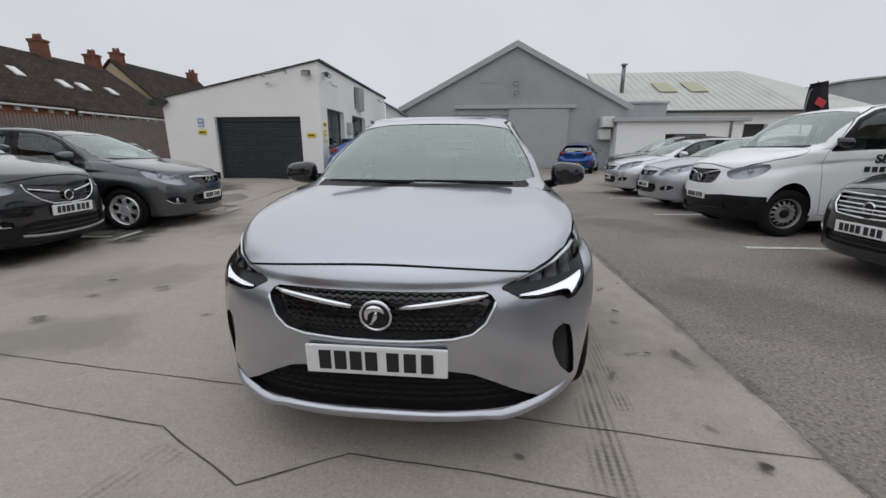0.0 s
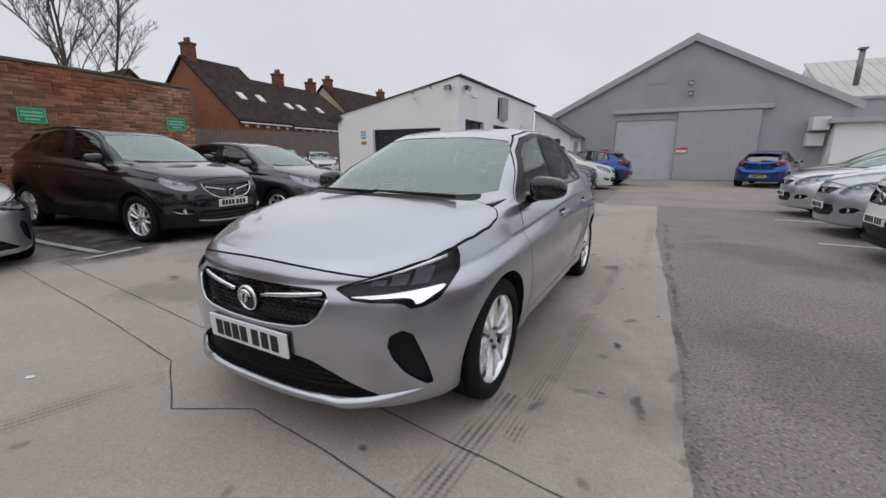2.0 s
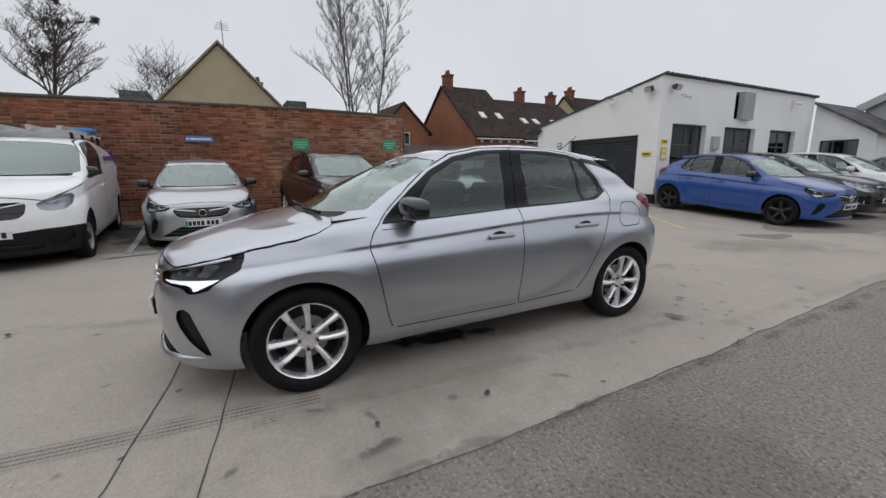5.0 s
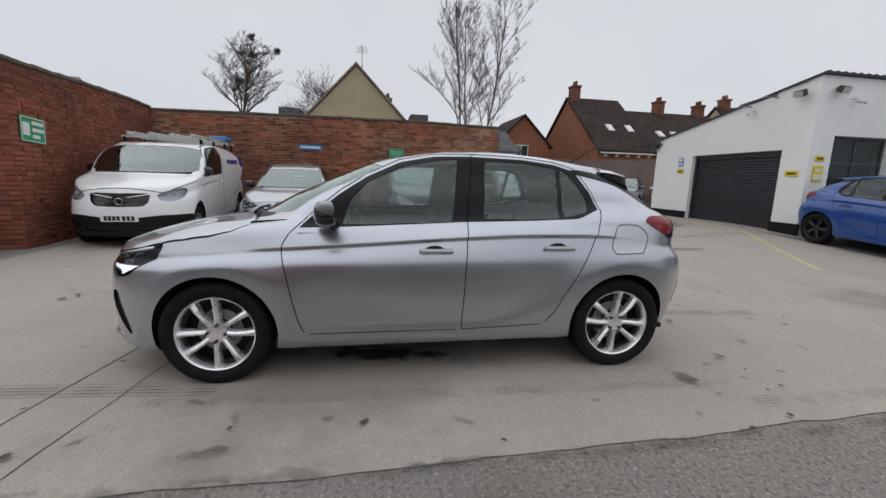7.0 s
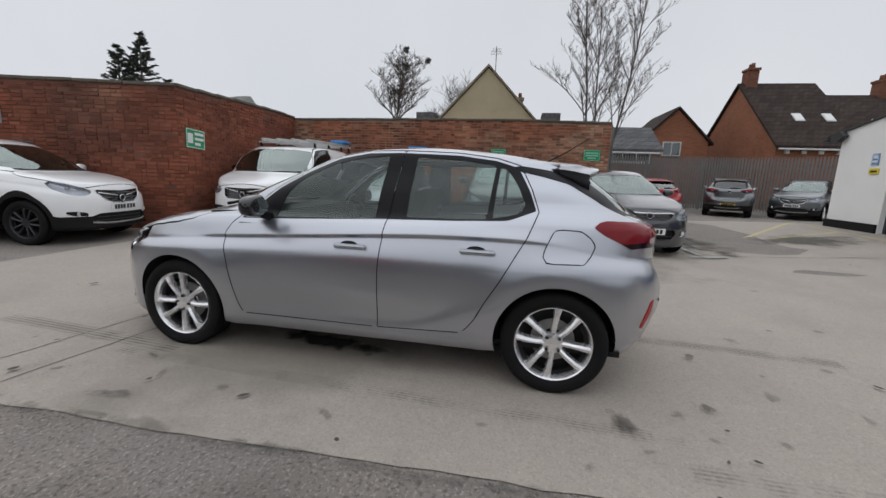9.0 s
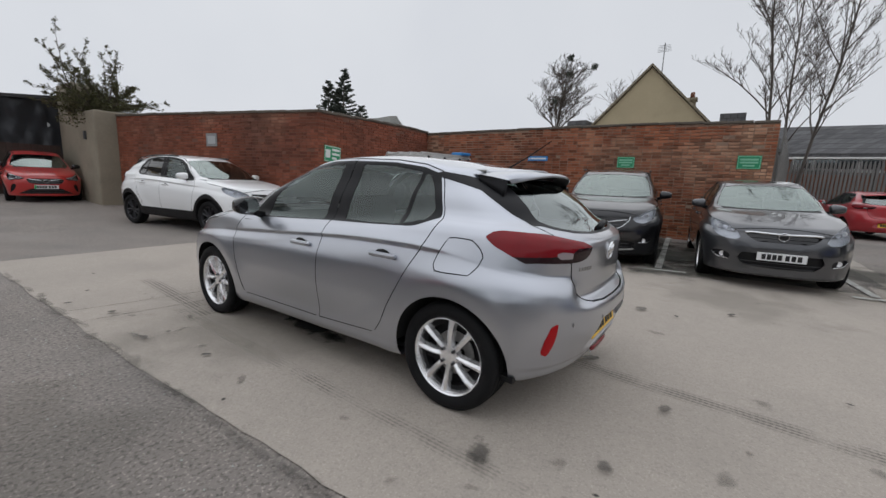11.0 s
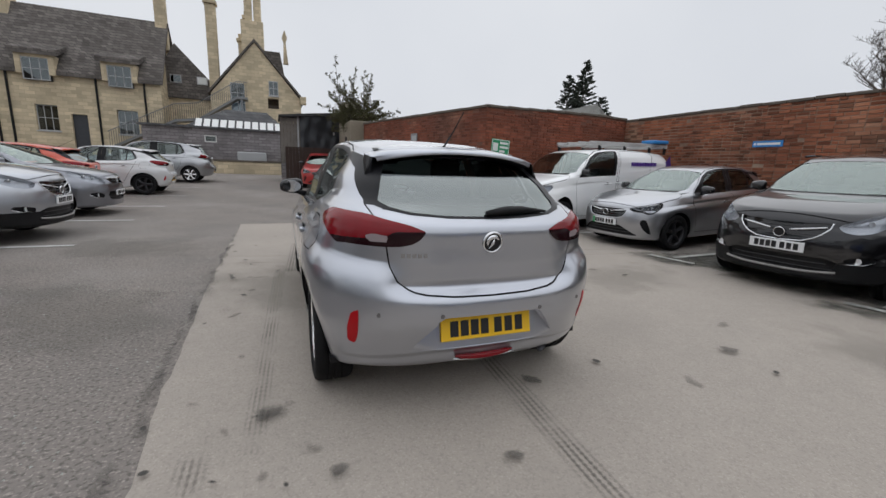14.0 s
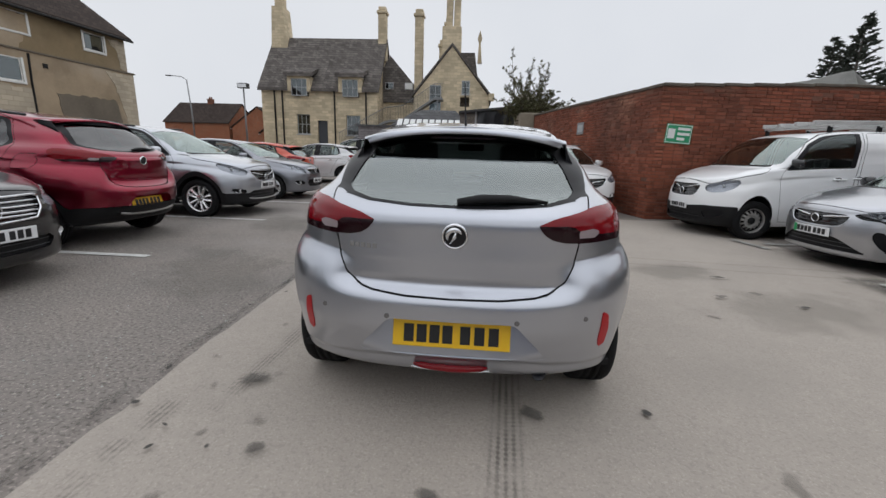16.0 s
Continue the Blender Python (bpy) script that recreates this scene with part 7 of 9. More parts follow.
tube(b, [(-24.0, 2.3, 7.5), (-24.0, 2.3, 9.2)], 0.025, 6)
for k in range(5):
    tube(b, [(-24.0, 1.95 + k * 0.02, 8.75 + k * 0.08), (-24.0, 2.65 - k * 0.02, 8.75 + k * 0.08)], 0.012, 4)
tube(b, [(-24.3, 2.3, 8.9), (-23.6, 2.3, 9.0)], 0.015, 4)
part("television_aerial", b, M_METAL, tan)
chimney(tan, -24.4, 3.9, 5.5, 6.35, 0.5, M_STONETILE, 1)
green_roof = thing("distant_shed", "distant pale green shed roof behind the wall", "shed", Matrix.Identity(4))
part("roof", prismed([(-12.0, 0), (-7.0, 0), (-7.0, 3.4), (-9.5, 3.75), (-12.0, 3.4)], "y", -22, -16), material("pale_green_sheet", (0.36, 0.42, 0.38), 0.6, vary=0.2, scale=1), green_roof)
lean = thing("lean_to_shed", "low shed with pale sheet roof behind the wall", "shed", Matrix.Identity(4))
M_SHEET = material("weathered_sheet", (0.36, 0.36, 0.34), 0.75, vary=0.3, scale=1.2, stain=0.4, bump=0.3, bscale=18)
b = bmesh.new()
crest, foot, back = [], [], []
for k in range(9):
    u = k / 8
    c = Vector((-8.85, -6.05, 3.42)).lerp(Vector((-9.78, -4.62, 3.60)), u) + Vector((0, 0, 0.02 * math.sin(u * 9)))
    crest.append(b.verts.new(c))
    foot.append(b.verts.new(c + Vector((0.25, 0.55, -0.55))))
    back.append(b.verts.new(c + Vector((-1.3, -0.8, -0.50))))
for k in range(8):
    b.faces.new((crest[k], crest[k + 1], foot[k + 1], foot[k])).smooth = True
    b.faces.new((crest[k + 1], crest[k], back[k], back[k + 1])).smooth = True
bmesh.ops.solidify(b, geom=list(b.faces), thickness=0.05)
part("sheet_roof", b, M_SHEET, lean, "pale weathered roof sheet")
b = bmesh.new()
q = [b.verts.new(c) for c in ((-9.78, -4.62, 3.56), (-9.53, -4.07, 2.9), (-10.1, -4.25, 2.9), (-10.9, -4.75, 3.0), (-10.35, -4.64, 3.22))]
b.faces.new(q)
bmesh.ops.solidify(b, geom=list(b.faces), thickness=0.05)
part("roof_end", b, M_SHEET, lean)
part("shed_wall", boxed(-10.8, -6.4, 0, -9.5, -4.75, 2.95), M_GREYBLD, lean)

# palisade fence
M_FENCE = material("weathered_fence_steel", (0.18, 0.178, 0.172), 0.6, 0.15, vary=0.4, scale=3)
fence = thing("palisade_fence", "tall grey steel palisade fence", "fence", Matrix.Identity(4))
pale = bmesh.new()
prism(pale, [(-0.042, 0.05), (0.042, 0.05), (0.042, 2.54), (0.015, 2.70), (-0.015, 2.70), (-0.042, 2.54)], "x", -0.012, 0.012)
pale_me = mesh_of(pale, M_FENCE)
line = [(-9.45, 6.75), (-20.3, 8.0), (-20.6, 15.0), (-14.5, 26.0)]
pieces = []
for (x0, y0), (x1, y1) in zip(line, line[1:]):
    L = math.hypot(x1 - x0, y1 - y0)
    ang = math.atan2(y1 - y0, x1 - x0)
    nn = int(L / 0.125)
    for k in range(nn):
        pieces.append((x0 + (x1 - x0) * k / nn, y0 + (y1 - y0) * k / nn, ang))
    for h in (0.45, 2.15):
        part("rail", boxed(0, 0.014, h, L, 0.05, h + 0.05, 0, placed(x0, y0, math.degrees(ang), gz(x0, y0))), M_FENCE, fence)
    for k in range(int(L / 2.75) + 1):
        u = k * 2.75 / L
        if u <= 1:
            part("post", boxed(-0.04, 0.05, 0, 0.04, 0.13, 2.5, 0, placed(x0 + (x1 - x0) * u, y0 + (y1 - y0) * u, math.degrees(ang), gz(x0, y0) - 0.05)), M_FENCE, fence)
for x, y, a in pieces[:290]:
    part("pale", pale_me, None, fence).matrix_basis = placed(x, y, math.degrees(a) + 90, gz(x, y))

# ---------------------------------------------------------------- stone house and neighbours to the south
st = thing("stone_house", "large honey stone house with slate roofs and tall chimneys", "house", Matrix.Identity(4))
nf = placed(18.4, -30.0, 180)   # front looks north; local x runs west
ops = [(3.1, 2.75, 4.3, 4.45), (7.6, 2.75, 8.85, 4.45), (5.0, 1.2, 5.9, 3.95), (2.9, 5.95, 4.3, 7.35), (7.4, 5.95, 8.8, 7.35)]
walled(st, "front_wall", nf, 10.4, 6.55, [o for o in ops if o[3] < 6] + [(2.9, 5.95, 4.3, 6.55), (7.4, 5.95, 8.8, 6.55)], M_ASHLAR, 0.4)
for o in ops[:2]:
    window_in(st, nf, *o, frame_mat=M_GREYTRIM, bars=(2, 1), depth=0.18)
part("house_door", boxed(5.0, 0.22, 1.2, 5.9, 0.28, 3.95, 0, nf), M_SHUTTER, st, "dark timber door")
for o in ops[3:]:
    dm = part("dormer", boxed(o[0] - 0.30, -0.45, 6.3, o[0], 1.8, 7.55, 0, nf), M_ASHLAR, st)
    part("dormer_jamb", boxed(o[2], -0.45, 6.3, o[2] + 0.30, 1.8, 7.55, 0, nf), M_ASHLAR, st)
    part("dormer_lintel", boxed(o[0], -0.44, 7.35, o[2], 0.4, 7.56, 0, nf), M_ASHLAR, st)
    rr = bmesh.new()
    prism(rr, [(-0.65, 7.50), (3.2, 9.0), (3.2, 9.2), (-0.65, 7.85)], "x", o[0] - 0.55, o[2] + 0.55)
    for v in rr.verts:
        v.co = nf @ v.co
    part("dormer_roof", rr, M_SLATE, st)
    window_in(st, nf, *o, frame_mat=M_GREYTRIM, bars=(2, 1), depth=-0.40, sill=False)
for k, x in enumerate((1.2, 1.9, 6.6, 9.4)):
    part("downpipe", boxed(x - 0.06, -0.12, 1.0, x + 0.06, -0.005, 6.45, 0.02, nf), M_PLASTIC, st)
part("west_end", prismed([(-30.4, 1), (-37, 1), (-37, 6.55), (-33.5, 11.3), (-30.4, 7.1)], "x", 8.0, 8.4), M_ASHLAR, st)
part("east_end", prismed([(-30.4, 1), (-37, 1), (-37, 6.55), (-33.5, 11.3), (-30.4, 7.1)], "x", 18.0, 18.4), M_ASHLAR, st)
for ya, yb in ((-29.7, -33.5), (-37.3, -33.5)):
    part("roof", prismed([(ya, 6.35), (yb, 11.35), (yb, 11.55), (ya, 6.60)], "x", 7.8, 18.6), M_SLATE, st, "mossy stone slate roof")


def stack(x, y, z0, z1, w, flare=True, label="tall stone chimney stack"):
    s = part("chimney_shaft", boxed(x - w / 2, y - w / 2, z0, x + w / 2, y + w / 2, z1 - 0.6, 0.06), M_ASHLAR, st, label)
    part("chimney_band", boxed(x - w / 2 - 0.10, y - w / 2 - 0.10, z1 - 0.6, x + w / 2 + 0.10, y + w / 2 + 0.10, z1 - 0.35, 0.05), M_ASHLAR, s)
    part("chimney_top", boxed(x - w / 2 + 0.03, y - w / 2 + 0.03, z1 - 0.35, x + w / 2 - 0.03, y + w / 2 - 0.03, z1, 0.08), M_ASHLAR, s)


part("chimney_breast", prismed([(16.9, 9.0), (18.6, 9.0), (18.45, 11.5), (18.3, 14.0), (17.3, 14.0), (17.1, 11.5)], "y", -34.3, -32.7), M_ASHLAR, st)
stack(17.8, -33.5, 13.6, 15.6, 0.8)
stack(8.25, -33.5, 9.5, 14.2, 0.75)
stack(4.6, -31.5, 5.0, 13.4, 0.72)
stack(2.55, -31.0, 8.4, 10.9, 0.45)
stack(2.05, -31.0, 8.4, 12.6, 0.5)
part("chimney_breast", boxed(0.9, -31.6, 8.5, 2.5, -30.2, 11.8, 0.06), M_ASHLAR, st)
stack(1.30, -30.9, 11.6, 15.2, 0.55)
stack(1.95, -30.9, 11.6, 15.2, 0.55)
# link and gable wing
part("link_wall", boxed(4.6, -33.5, 1.0, 8.0, -32.5, 6.3), M_ASHLAR, st)
part("link_roof", prismed([(4.2, 5.9), (8.1, 5.9), (8.1, 8.6), (7.3, 9.9), (4.6, 6.9)], "y", -35, -32.2), M_SLATE, st)
for x in (5.2, 7.0):
    w = part("link_window", boxed(x, -32.2, 7.0, x + 0.75, -32.12, 7.6), M_GREYTRIM, st)
    part("pane", boxed(x + 0.06, -32.12, 7.06, x + 0.69, -32.10, 7.54), M_SIGNWHITE if x < 6 else M_WGLASS, w)
gw = placed(4.8, -30.0, 180)
walled(st, "gable_wall", gw, 6.5, 6.2, [(1.35, 5.0, 2.35, 6.2), (4.0, 5.4, 4.8, 6.2)], M_ASHLAR, 0.4, [(6.5, 6.21), (3.2, 10.2), (0.0, 6.21)])
window_in(st, gw, 1.35, 4.9, 2.35, 7.1, M_GREYTRIM, (1, 2), depth=-0.05, room=False)
window_in(st, gw, 4.1, 6.4, 4.8, 7.5, M_GREYTRIM, (1, 1), depth=-0.05, room=False)
for a, b in (((5.0, 6.1), (1.6, 10.25)), ((-1.95, 6.1), (1.6, 10.25))):
    part("wing_roof", prismed([a, b, (b[0], b[1] + 0.2), (a[0], a[1] + 0.2)], "y", -38, -29.85), M_SLATE, st)
part("rear_wing_roof", prismed([(-1.0, 6.0), (2.0, 6.0), (2.0, 10.4), (-0.3, 10.4)], "y", -37, -33), M_SLATE, st)
part("finial", prismed([(-0.95, 9.5), (-0.55, 9.5), (-0.62, 11.2), (-0.5, 11.6), (-0.7, 12.2), (-0.9, 11.6), (-0.78, 11.2)], "y", -33.2, -32.8), M_ASHLAR, st, "carved stone finial")
part("kneeler", boxed(-2.1, -30.2, 5.9, -1.6, -29.7, 6.5, 0.05), M_ASHLAR, st)
# outside stair
stair = thing("fire_stair", "grey steel outside stair with mesh balustrade", "stairs", Matrix.Identity(4))
M_STAIRBAR = material("stair_bars", (0.15, 0.15, 0.15), 0.6, 0.4, vary=0.3, scale=6)
run = [(11.0, 1.8), (7.0, 3.95), (5.5, 4.15), (2.9, 5.9), (2.2, 5.9)]
for (x0, z0), (x1, z1) in zip(run, run[1:]):
    part("stair_flight", prismed([(x0, z0), (x1, z1), (x1, z1 - 0.18), (x0, z0 - 0.18)], "y", -29.6, -28.4), M_METAL, stair)
    bars = bmesh.new()
    cnt = max(3, int(abs(x1 - x0) / 0.13))
    for k in range(cnt):
        u = (k + 0.5) / cnt
        bx, bz = x0 + (x1 - x0) * u, z0 + (z1 - z0) * u
        box(bars, bx - 0.014, -28.42, bz, bx + 0.014, -28.40, bz + 1.04)
    tagged(part("baluster_infill", bars, M_STAIRBAR, stair, "close-set grey balusters"), kind="stuff")
    b = bmesh.new()
    tube(b, [(x0, -28.4, z0 + 1.05), (x1, -28.4, z1 + 1.05)], 0.03, 6)
    part("handrail", b, M_METAL, stair)
for x, z in ((7.0, 3.7), (5.5, 3.9), (2.6, 5.7)):
    part("stair_leg", boxed(x - 0.05, -28.5, 0.5, x + 0.05, -28.4, z), M_METAL, stair)
# low glazed wing
gl = thing("glazed_roof_wing", "low grey stone wing with glazed lantern roof", "building", Matrix.Identity(4))
walled(gl, "front_wall", placed(7.5, -21.9, 180), 9.0, 3.05, [(3.1, 2.25, 3.75, 2.65)], M_LILAC, 0.35, base=0.2)
window_in(gl, placed(7.5, -21.9, 180), 3.1, 2.25, 3.75, 2.65, M_WHITEFRAME, (0, 0), depth=0.02, sill=False)
part("coping", boxed(-1.7, -22.4, 3.05, 7.7, -21.75, 3.16), M_GREYSLATE, gl)
rf2 = bmesh.new()
base = [rf2.verts.new(c) for c in ((5.6, -22.3, 3.1), (-0.5, -22.3, 3.1), (-0.5, -27, 3.1), (5.6, -27, 3.1))]
topv = [rf2.verts.new(c) for c in ((3.4, -24.2, 4.45), (0.9, -24.2, 4.45))]
rf2.faces.new((base[0], base[1], topv[1], topv[0]))
rf2.faces.new((base[1], base[2], topv[1]))
rf2.faces.new((base[2], base[3], topv[0], topv[1]))
rf2.faces.new((base[3], base[0], topv[0]))
part("hipped_roof", rf2, M_GREYSLATE, gl, "grey lead hipped roof")
for k in range(11):
    x = 4.75 - k * 0.45
    part("roof_light", prismed([(-22.28, 3.13), (-23.05, 3.66), (-23.05, 3.70), (-22.28, 3.17)], "x", x - 0.17, x + 0.17), M_SIGNWHITE, gl, "white glazed roof strip")
part("roof_drum", boxed(1.0, -21.7, 0.9, 2.6, -20.9, 1.75, 0.05), M_GREYTRIM, gl, "grey ventilation box")
lw = thing("low_stone_wall", "low mossy yellow stone garden wall", "wall", Matrix.Identity(4))
part("wall_body", boxed(-1.6, -20.5, 0.2, 12.0, -20.1, 1.15, 0.03), M_ASHLAR, lw)
part("wall_top", boxed(-1.65, -20.55, 1.15, 12.05, -20.05, 1.25, 0.02), M_COPING, lw)
# tarpaulin shed and boarded gate
shed = thing("tarpaulin_shed", "lean-to shed hung with black tarpaulin", "shed", Matrix.Identity(4))
M_TARP = material("black_tarpaulin", (0.02, 0.022, 0.027), 0.3, bump=0.9, bscale=6, vary=0.3, scale=3)
M_BOARD = material("dark_brown_boards", (0.045, 0.028, 0.022), 0.8, vary=0.4, scale=5)
bt = bmesh.new()
rows = []
for i in range(25):
    x = -2.9 + 2.3 * i / 24
    rows.append([bt.verts.new((x, -14.0 + 0.10 * noise.noise((x * 4, j * 0.35, 0.5)), 1.7 + j * 0.16)) for j in range(12)])
for p, q in zip(rows, rows[1:]):
    for j in range(11):
        bt.faces.new((p[j], q[j], q[j + 1], p[j + 1])).smooth = True
part("tarpaulin", bt, M_TARP, shed, "crumpled black sheet")
part("shed_roof", prismed([(-3.2, 3.62), (-0.4, 3.35), (0.32, 3.27), (0.32, 3.37), (-0.4, 3.45), (-3.2, 3.74)], "y", -16.5, -13.8), M_ROOFEDGE, shed)
M_GREYBOARD = material("weathered_boards", (0.20, 0.18, 0.16), 0.9, vary=0.5, scale=4, bump=0.5, bscale=40)
for k in range(6):
    part("wall_board", boxed(-0.62 + k * 0.15, -14.16, 1.2, -0.62 + k * 0.15 + 0.142, -14.13, 3.28, 0.004), M_GREYBOARD, shed, "weathered grey board")
part("shed_base", boxed(-0.3, -14.5, 0.25, 0.27, -14.2, 1.25, 0.02), M_LILAC, shed)
for x in (-2.2, -1.3, -0.55):
    part("shed_post", boxed(x, -14.12, 0.3, x + 0.07, -14.05, 3.5), M_GREYTRIM, shed)
part("shed_back", boxed(-5.0, -16.5, 0.3, 0.25, -16.4, 3.2), M_BOARD, shed)
gate = thing("boarded_gate", "dark brown close-boarded gate behind the red car", "gate", Matrix.Identity(4))
for k in range(16):
    part("board", boxed(-2.3 + k * 0.15, -13.60, 0.25, -2.3 + k * 0.15 + 0.145, -13.57, 1.95, 0.004), M_BOARD, gate)
part("gate_rail", boxed(-2.3, -13.66, 1.5, 0.1, -13.61, 1.6), M_BOARD, gate)
# gate pier
M_PIER = material("rendered_pier", (0.27, 0.235, 0.18), 0.92, vary=0.4, scale=1.5, bump=0.6, bscale=25, stain=0.5)
pier = thing("gate_pier", "stained rendered stone gate pier", "pier", Matrix.Identity(4))
part("pier_body", boxed(-3.35, -11.2, 0, -2.2, -9.78, 2.95, 0.05), M_PIER, pier)
part("tall_wall", prismed([(-13.6, 0), (-11.22, 0), (-11.22, 3.30), (-12.0, 3.95), (-13.6, 3.95)], "x", -3.0, -2.35), M_PIER, pier)
part("gate_hook", boxed(-2.20, -10.6, 2.1, -2.14, -10.5, 2.35, 0.01), M_LAMPBODY, pier)

# tall house beyond the bays
th = thing("rendered_house", "tall patched rendered house with white windows and stone base", "house", placed(20.75, -10.55, -95.1))
M_PATCH = material("patched_brown_render", (0.25, 0.19, 0.115), 0.92, vary=0.4, scale=0.6, stain=0.6, sscale=0.5, bump=0.4, bscale=15, spec=0.2, pale=((0.40, 0.33, 0.24), 0.18, 0.7))
M_OLDRENDER = material("worn_tan_render", (0.37, 0.29, 0.20), 0.92, vary=0.4, scale=0.8, stain=0.5, sscale=0.7, bump=0.5, bscale=12, spec=0.2, pale=((0.50, 0.44, 0.36), 0.3, 0.6))
M_GREYRENDER = material("damp_grey_render", (0.17, 0.145, 0.115), 0.92, vary=0.5, scale=0.9, stain=0.4, bump=0.5, bscale=14, spec=0.2)
M_PALESTONE = coursed("pale_stone", (0.46, 0.40, 0.31), (0.36, 0.31, 0.24), 0.5, 0.22, contrast=0.12)
flip = Matrix.Identity(4)
walled(th, "upper_wall", flip, 7.0, 7.32, [(4.60, 6.18, 5.72, 7.06), (0.84, 6.18, 1.97, 7.06)], M_PATCH, 0.35, base=5.38)
lowf = Matrix.Translation((0, -0.06, 0))
walled(th, "lower_wall", lowf, 7.3, 5.38, [(0.27, 3.97, 1.40, 5.02)], M_OLDRENDER, 0.5, base=0.0)
for at, q in ((flip, (4.60, 6.18, 5.72, 7.06)), (flip, (0.84, 6.18, 1.97, 7.06)), (lowf, (0.27, 3.97, 1.40, 5.02))):
    window_in(th, at, *q, frame_mat=M_WHITEFRAME, bars=(0, 0), depth=0.02, blind=q[0] < 3)
    # broad white surround, proud of the render
    x0, z0, x1, z1 = q
    b = bmesh.new()
    for c in ((x0 - 0.09, z0 - 0.10, x0 + 0.01, z1 + 0.03), (x1 - 0.01, z0 - 0.10, x1 + 0.09, z1 + 0.03), (x0 + 0.01, z0 - 0.10, x1 - 0.01, z0 - 0.001)):
        box(b, c[0], -0.05, c[1], c[2], -0.003, c[3], 0.01)
    part("window_surround", b, M_WHITEFRAME, th, at=at)


def ragged(pts, seed, step=0.18, amount=0.05):
    """A patch outline broken into uneven steps."""
    rr = random.Random(seed)
    out = []
    for (xa, za), (xb, zb) in zip(pts, pts[1:] + pts[:1]):
        m = max(1, int(math.hypot(xb - xa, zb - za) / step))
        out += [(xa + (xb - xa) * k / m + rr.uniform(-amount, amount) * (k > 0), za + (zb - za) * k / m + rr.uniform(-amount, amount) * (k > 0)) for k in range(m)]
    return out


for nm, pts, y0, mt, seed in (("pale_render_patch", [(0.05, 5.45), (1.45, 5.45), (1.75, 6.05), (2.05, 6.3), (2.05, 7.0), (0.05, 7.0)], 0.0, M_OLDRENDER, 1),
                              ("stone_corner", [(6.55, 5.6), (6.95, 5.5), (6.95, 7.05), (5.95, 7.05), (6.15, 6.7), (6.45, 6.5)], 0.0, M_PALESTONE, 2),
                              ("stone_corner", [(5.55, 5.25), (7.25, 5.3), (7.25, 0.1), (6.6, 0.1), (6.45, 3.0), (6.25, 3.7), (6.0, 4.6)], -0.06, M_PALESTONE, 3),
                              ("damp_patch", [(2.75, 3.7), (5.9, 3.75), (6.2, 2.6), (5.6, 1.0), (3.2, 1.0)], -0.06, M_GREYRENDER, 4),
                              ("stone_front", [(0.05, 0.1), (1.7, 0.1), (1.75, 3.7), (0.05, 3.8)], -0.06, M_PALESTONE, 5)):
    part(nm, prismed(ragged(pts, seed), "y", y0 - 0.022, y0 - 0.002), mt, th)
b = bmesh.new()
tube(b, [(1.75, -0.09, 5.3), (1.70, -0.09, 4.0), (1.68, -0.09, 0.4)], 0.045, 8)
part("downpipe", b, M_PLASTIC, th)
part("wall_vent", boxed(2.32, -0.12, 4.78, 2.52, -0.062, 4.98, 0.01), M_PLASTIC, th)
part("end_wall", boxed(6.96, 0.36, 5.38, 7.0, 8.0, 7.1), M_PALESTONE, th)
part("lower_end_wall", boxed(7.26, 0.45, 0, 7.3, 8.0, 5.36), M_PALESTONE, th)
part("roof", prismed([(-0.35, 7.10), (5.0, 10.80), (5.0, 11.0), (-0.35, 7.28)], "x", -0.3, 7.2), M_TILE, th, "dark tiled roof")
b = bmesh.new()
tube(b, [(-0.3, -0.40, 7.14), (7.2, -0.40, 7.14)], 0.07, 8)
part("gutter", b, M_PLASTIC, th)
part("band", boxed(-0.1, -0.12, 5.36, 7.38, 0.05, 5.45, 0.02), M_GREYRENDER, th)

# distant brick houses, lamp columns
for (x0, x1, y0, y1, e, r, lab) in ((36, 46, -62, -54, 5.0, 8.0, "distant brick house with brown roof"), (27.5, 35.5, -63, -54, 4.4, 7.3, "distant low brick house with tiled roof"), (21, 27, -52, -46, 3.4, 5.4, "distant tiled outbuilding roof")):
    h = gabled("distant_house", lab, x0, x1, y0, y1, e, r, "x" if x0 > 30 else "y", M_HOUSEBRICK, M_TILE)
    chimney(h, (x0 + x1) / 2, (y0 + y1) / 2, r - 0.5, r + 0.9)
lamp = thing("lamp_column", "slim grey floodlight column behind the cars", "street lamp", placed(14.2, -19.5, 0, gz(14.2, -19.5)))
b = bmesh.new()
tube(b, [(0, 0, 0), (0, 0, 4.6)], [0.06, 0.045], 8)
part("column", b, M_METAL, lamp, smooth=True)
part("lamp_head", boxed(-0.32, -0.18, 4.55, 0.32, 0.18, 4.85, 0.03), M_LAMPBODY, lamp)
part("lamp_lens", boxed(-0.27, 0.181, 4.58, 0.27, 0.19, 4.80), M_LAMPSILVER, lamp)
sl2 = thing("street_lamp", "tall street lamp with bent arm", "street lamp", placed(36, -46, 0, gz(36, -46)))
b = bmesh.new()
tube(b, [(0, 0, 0), (0, 0, 4.0), (0.3, 0, 8.4), (0.9, 0, 8.8), (2.4, 0, 8.95)], [0.1, 0.09, 0.06, 0.05, 0.04], 8)
part("column", b, M_METAL, sl2, smooth=True)
part("lamp_head", boxed(2.2, -0.15, 8.86, 3.0, 0.15, 8.98, 0.03), M_LAMPBODY, sl2)


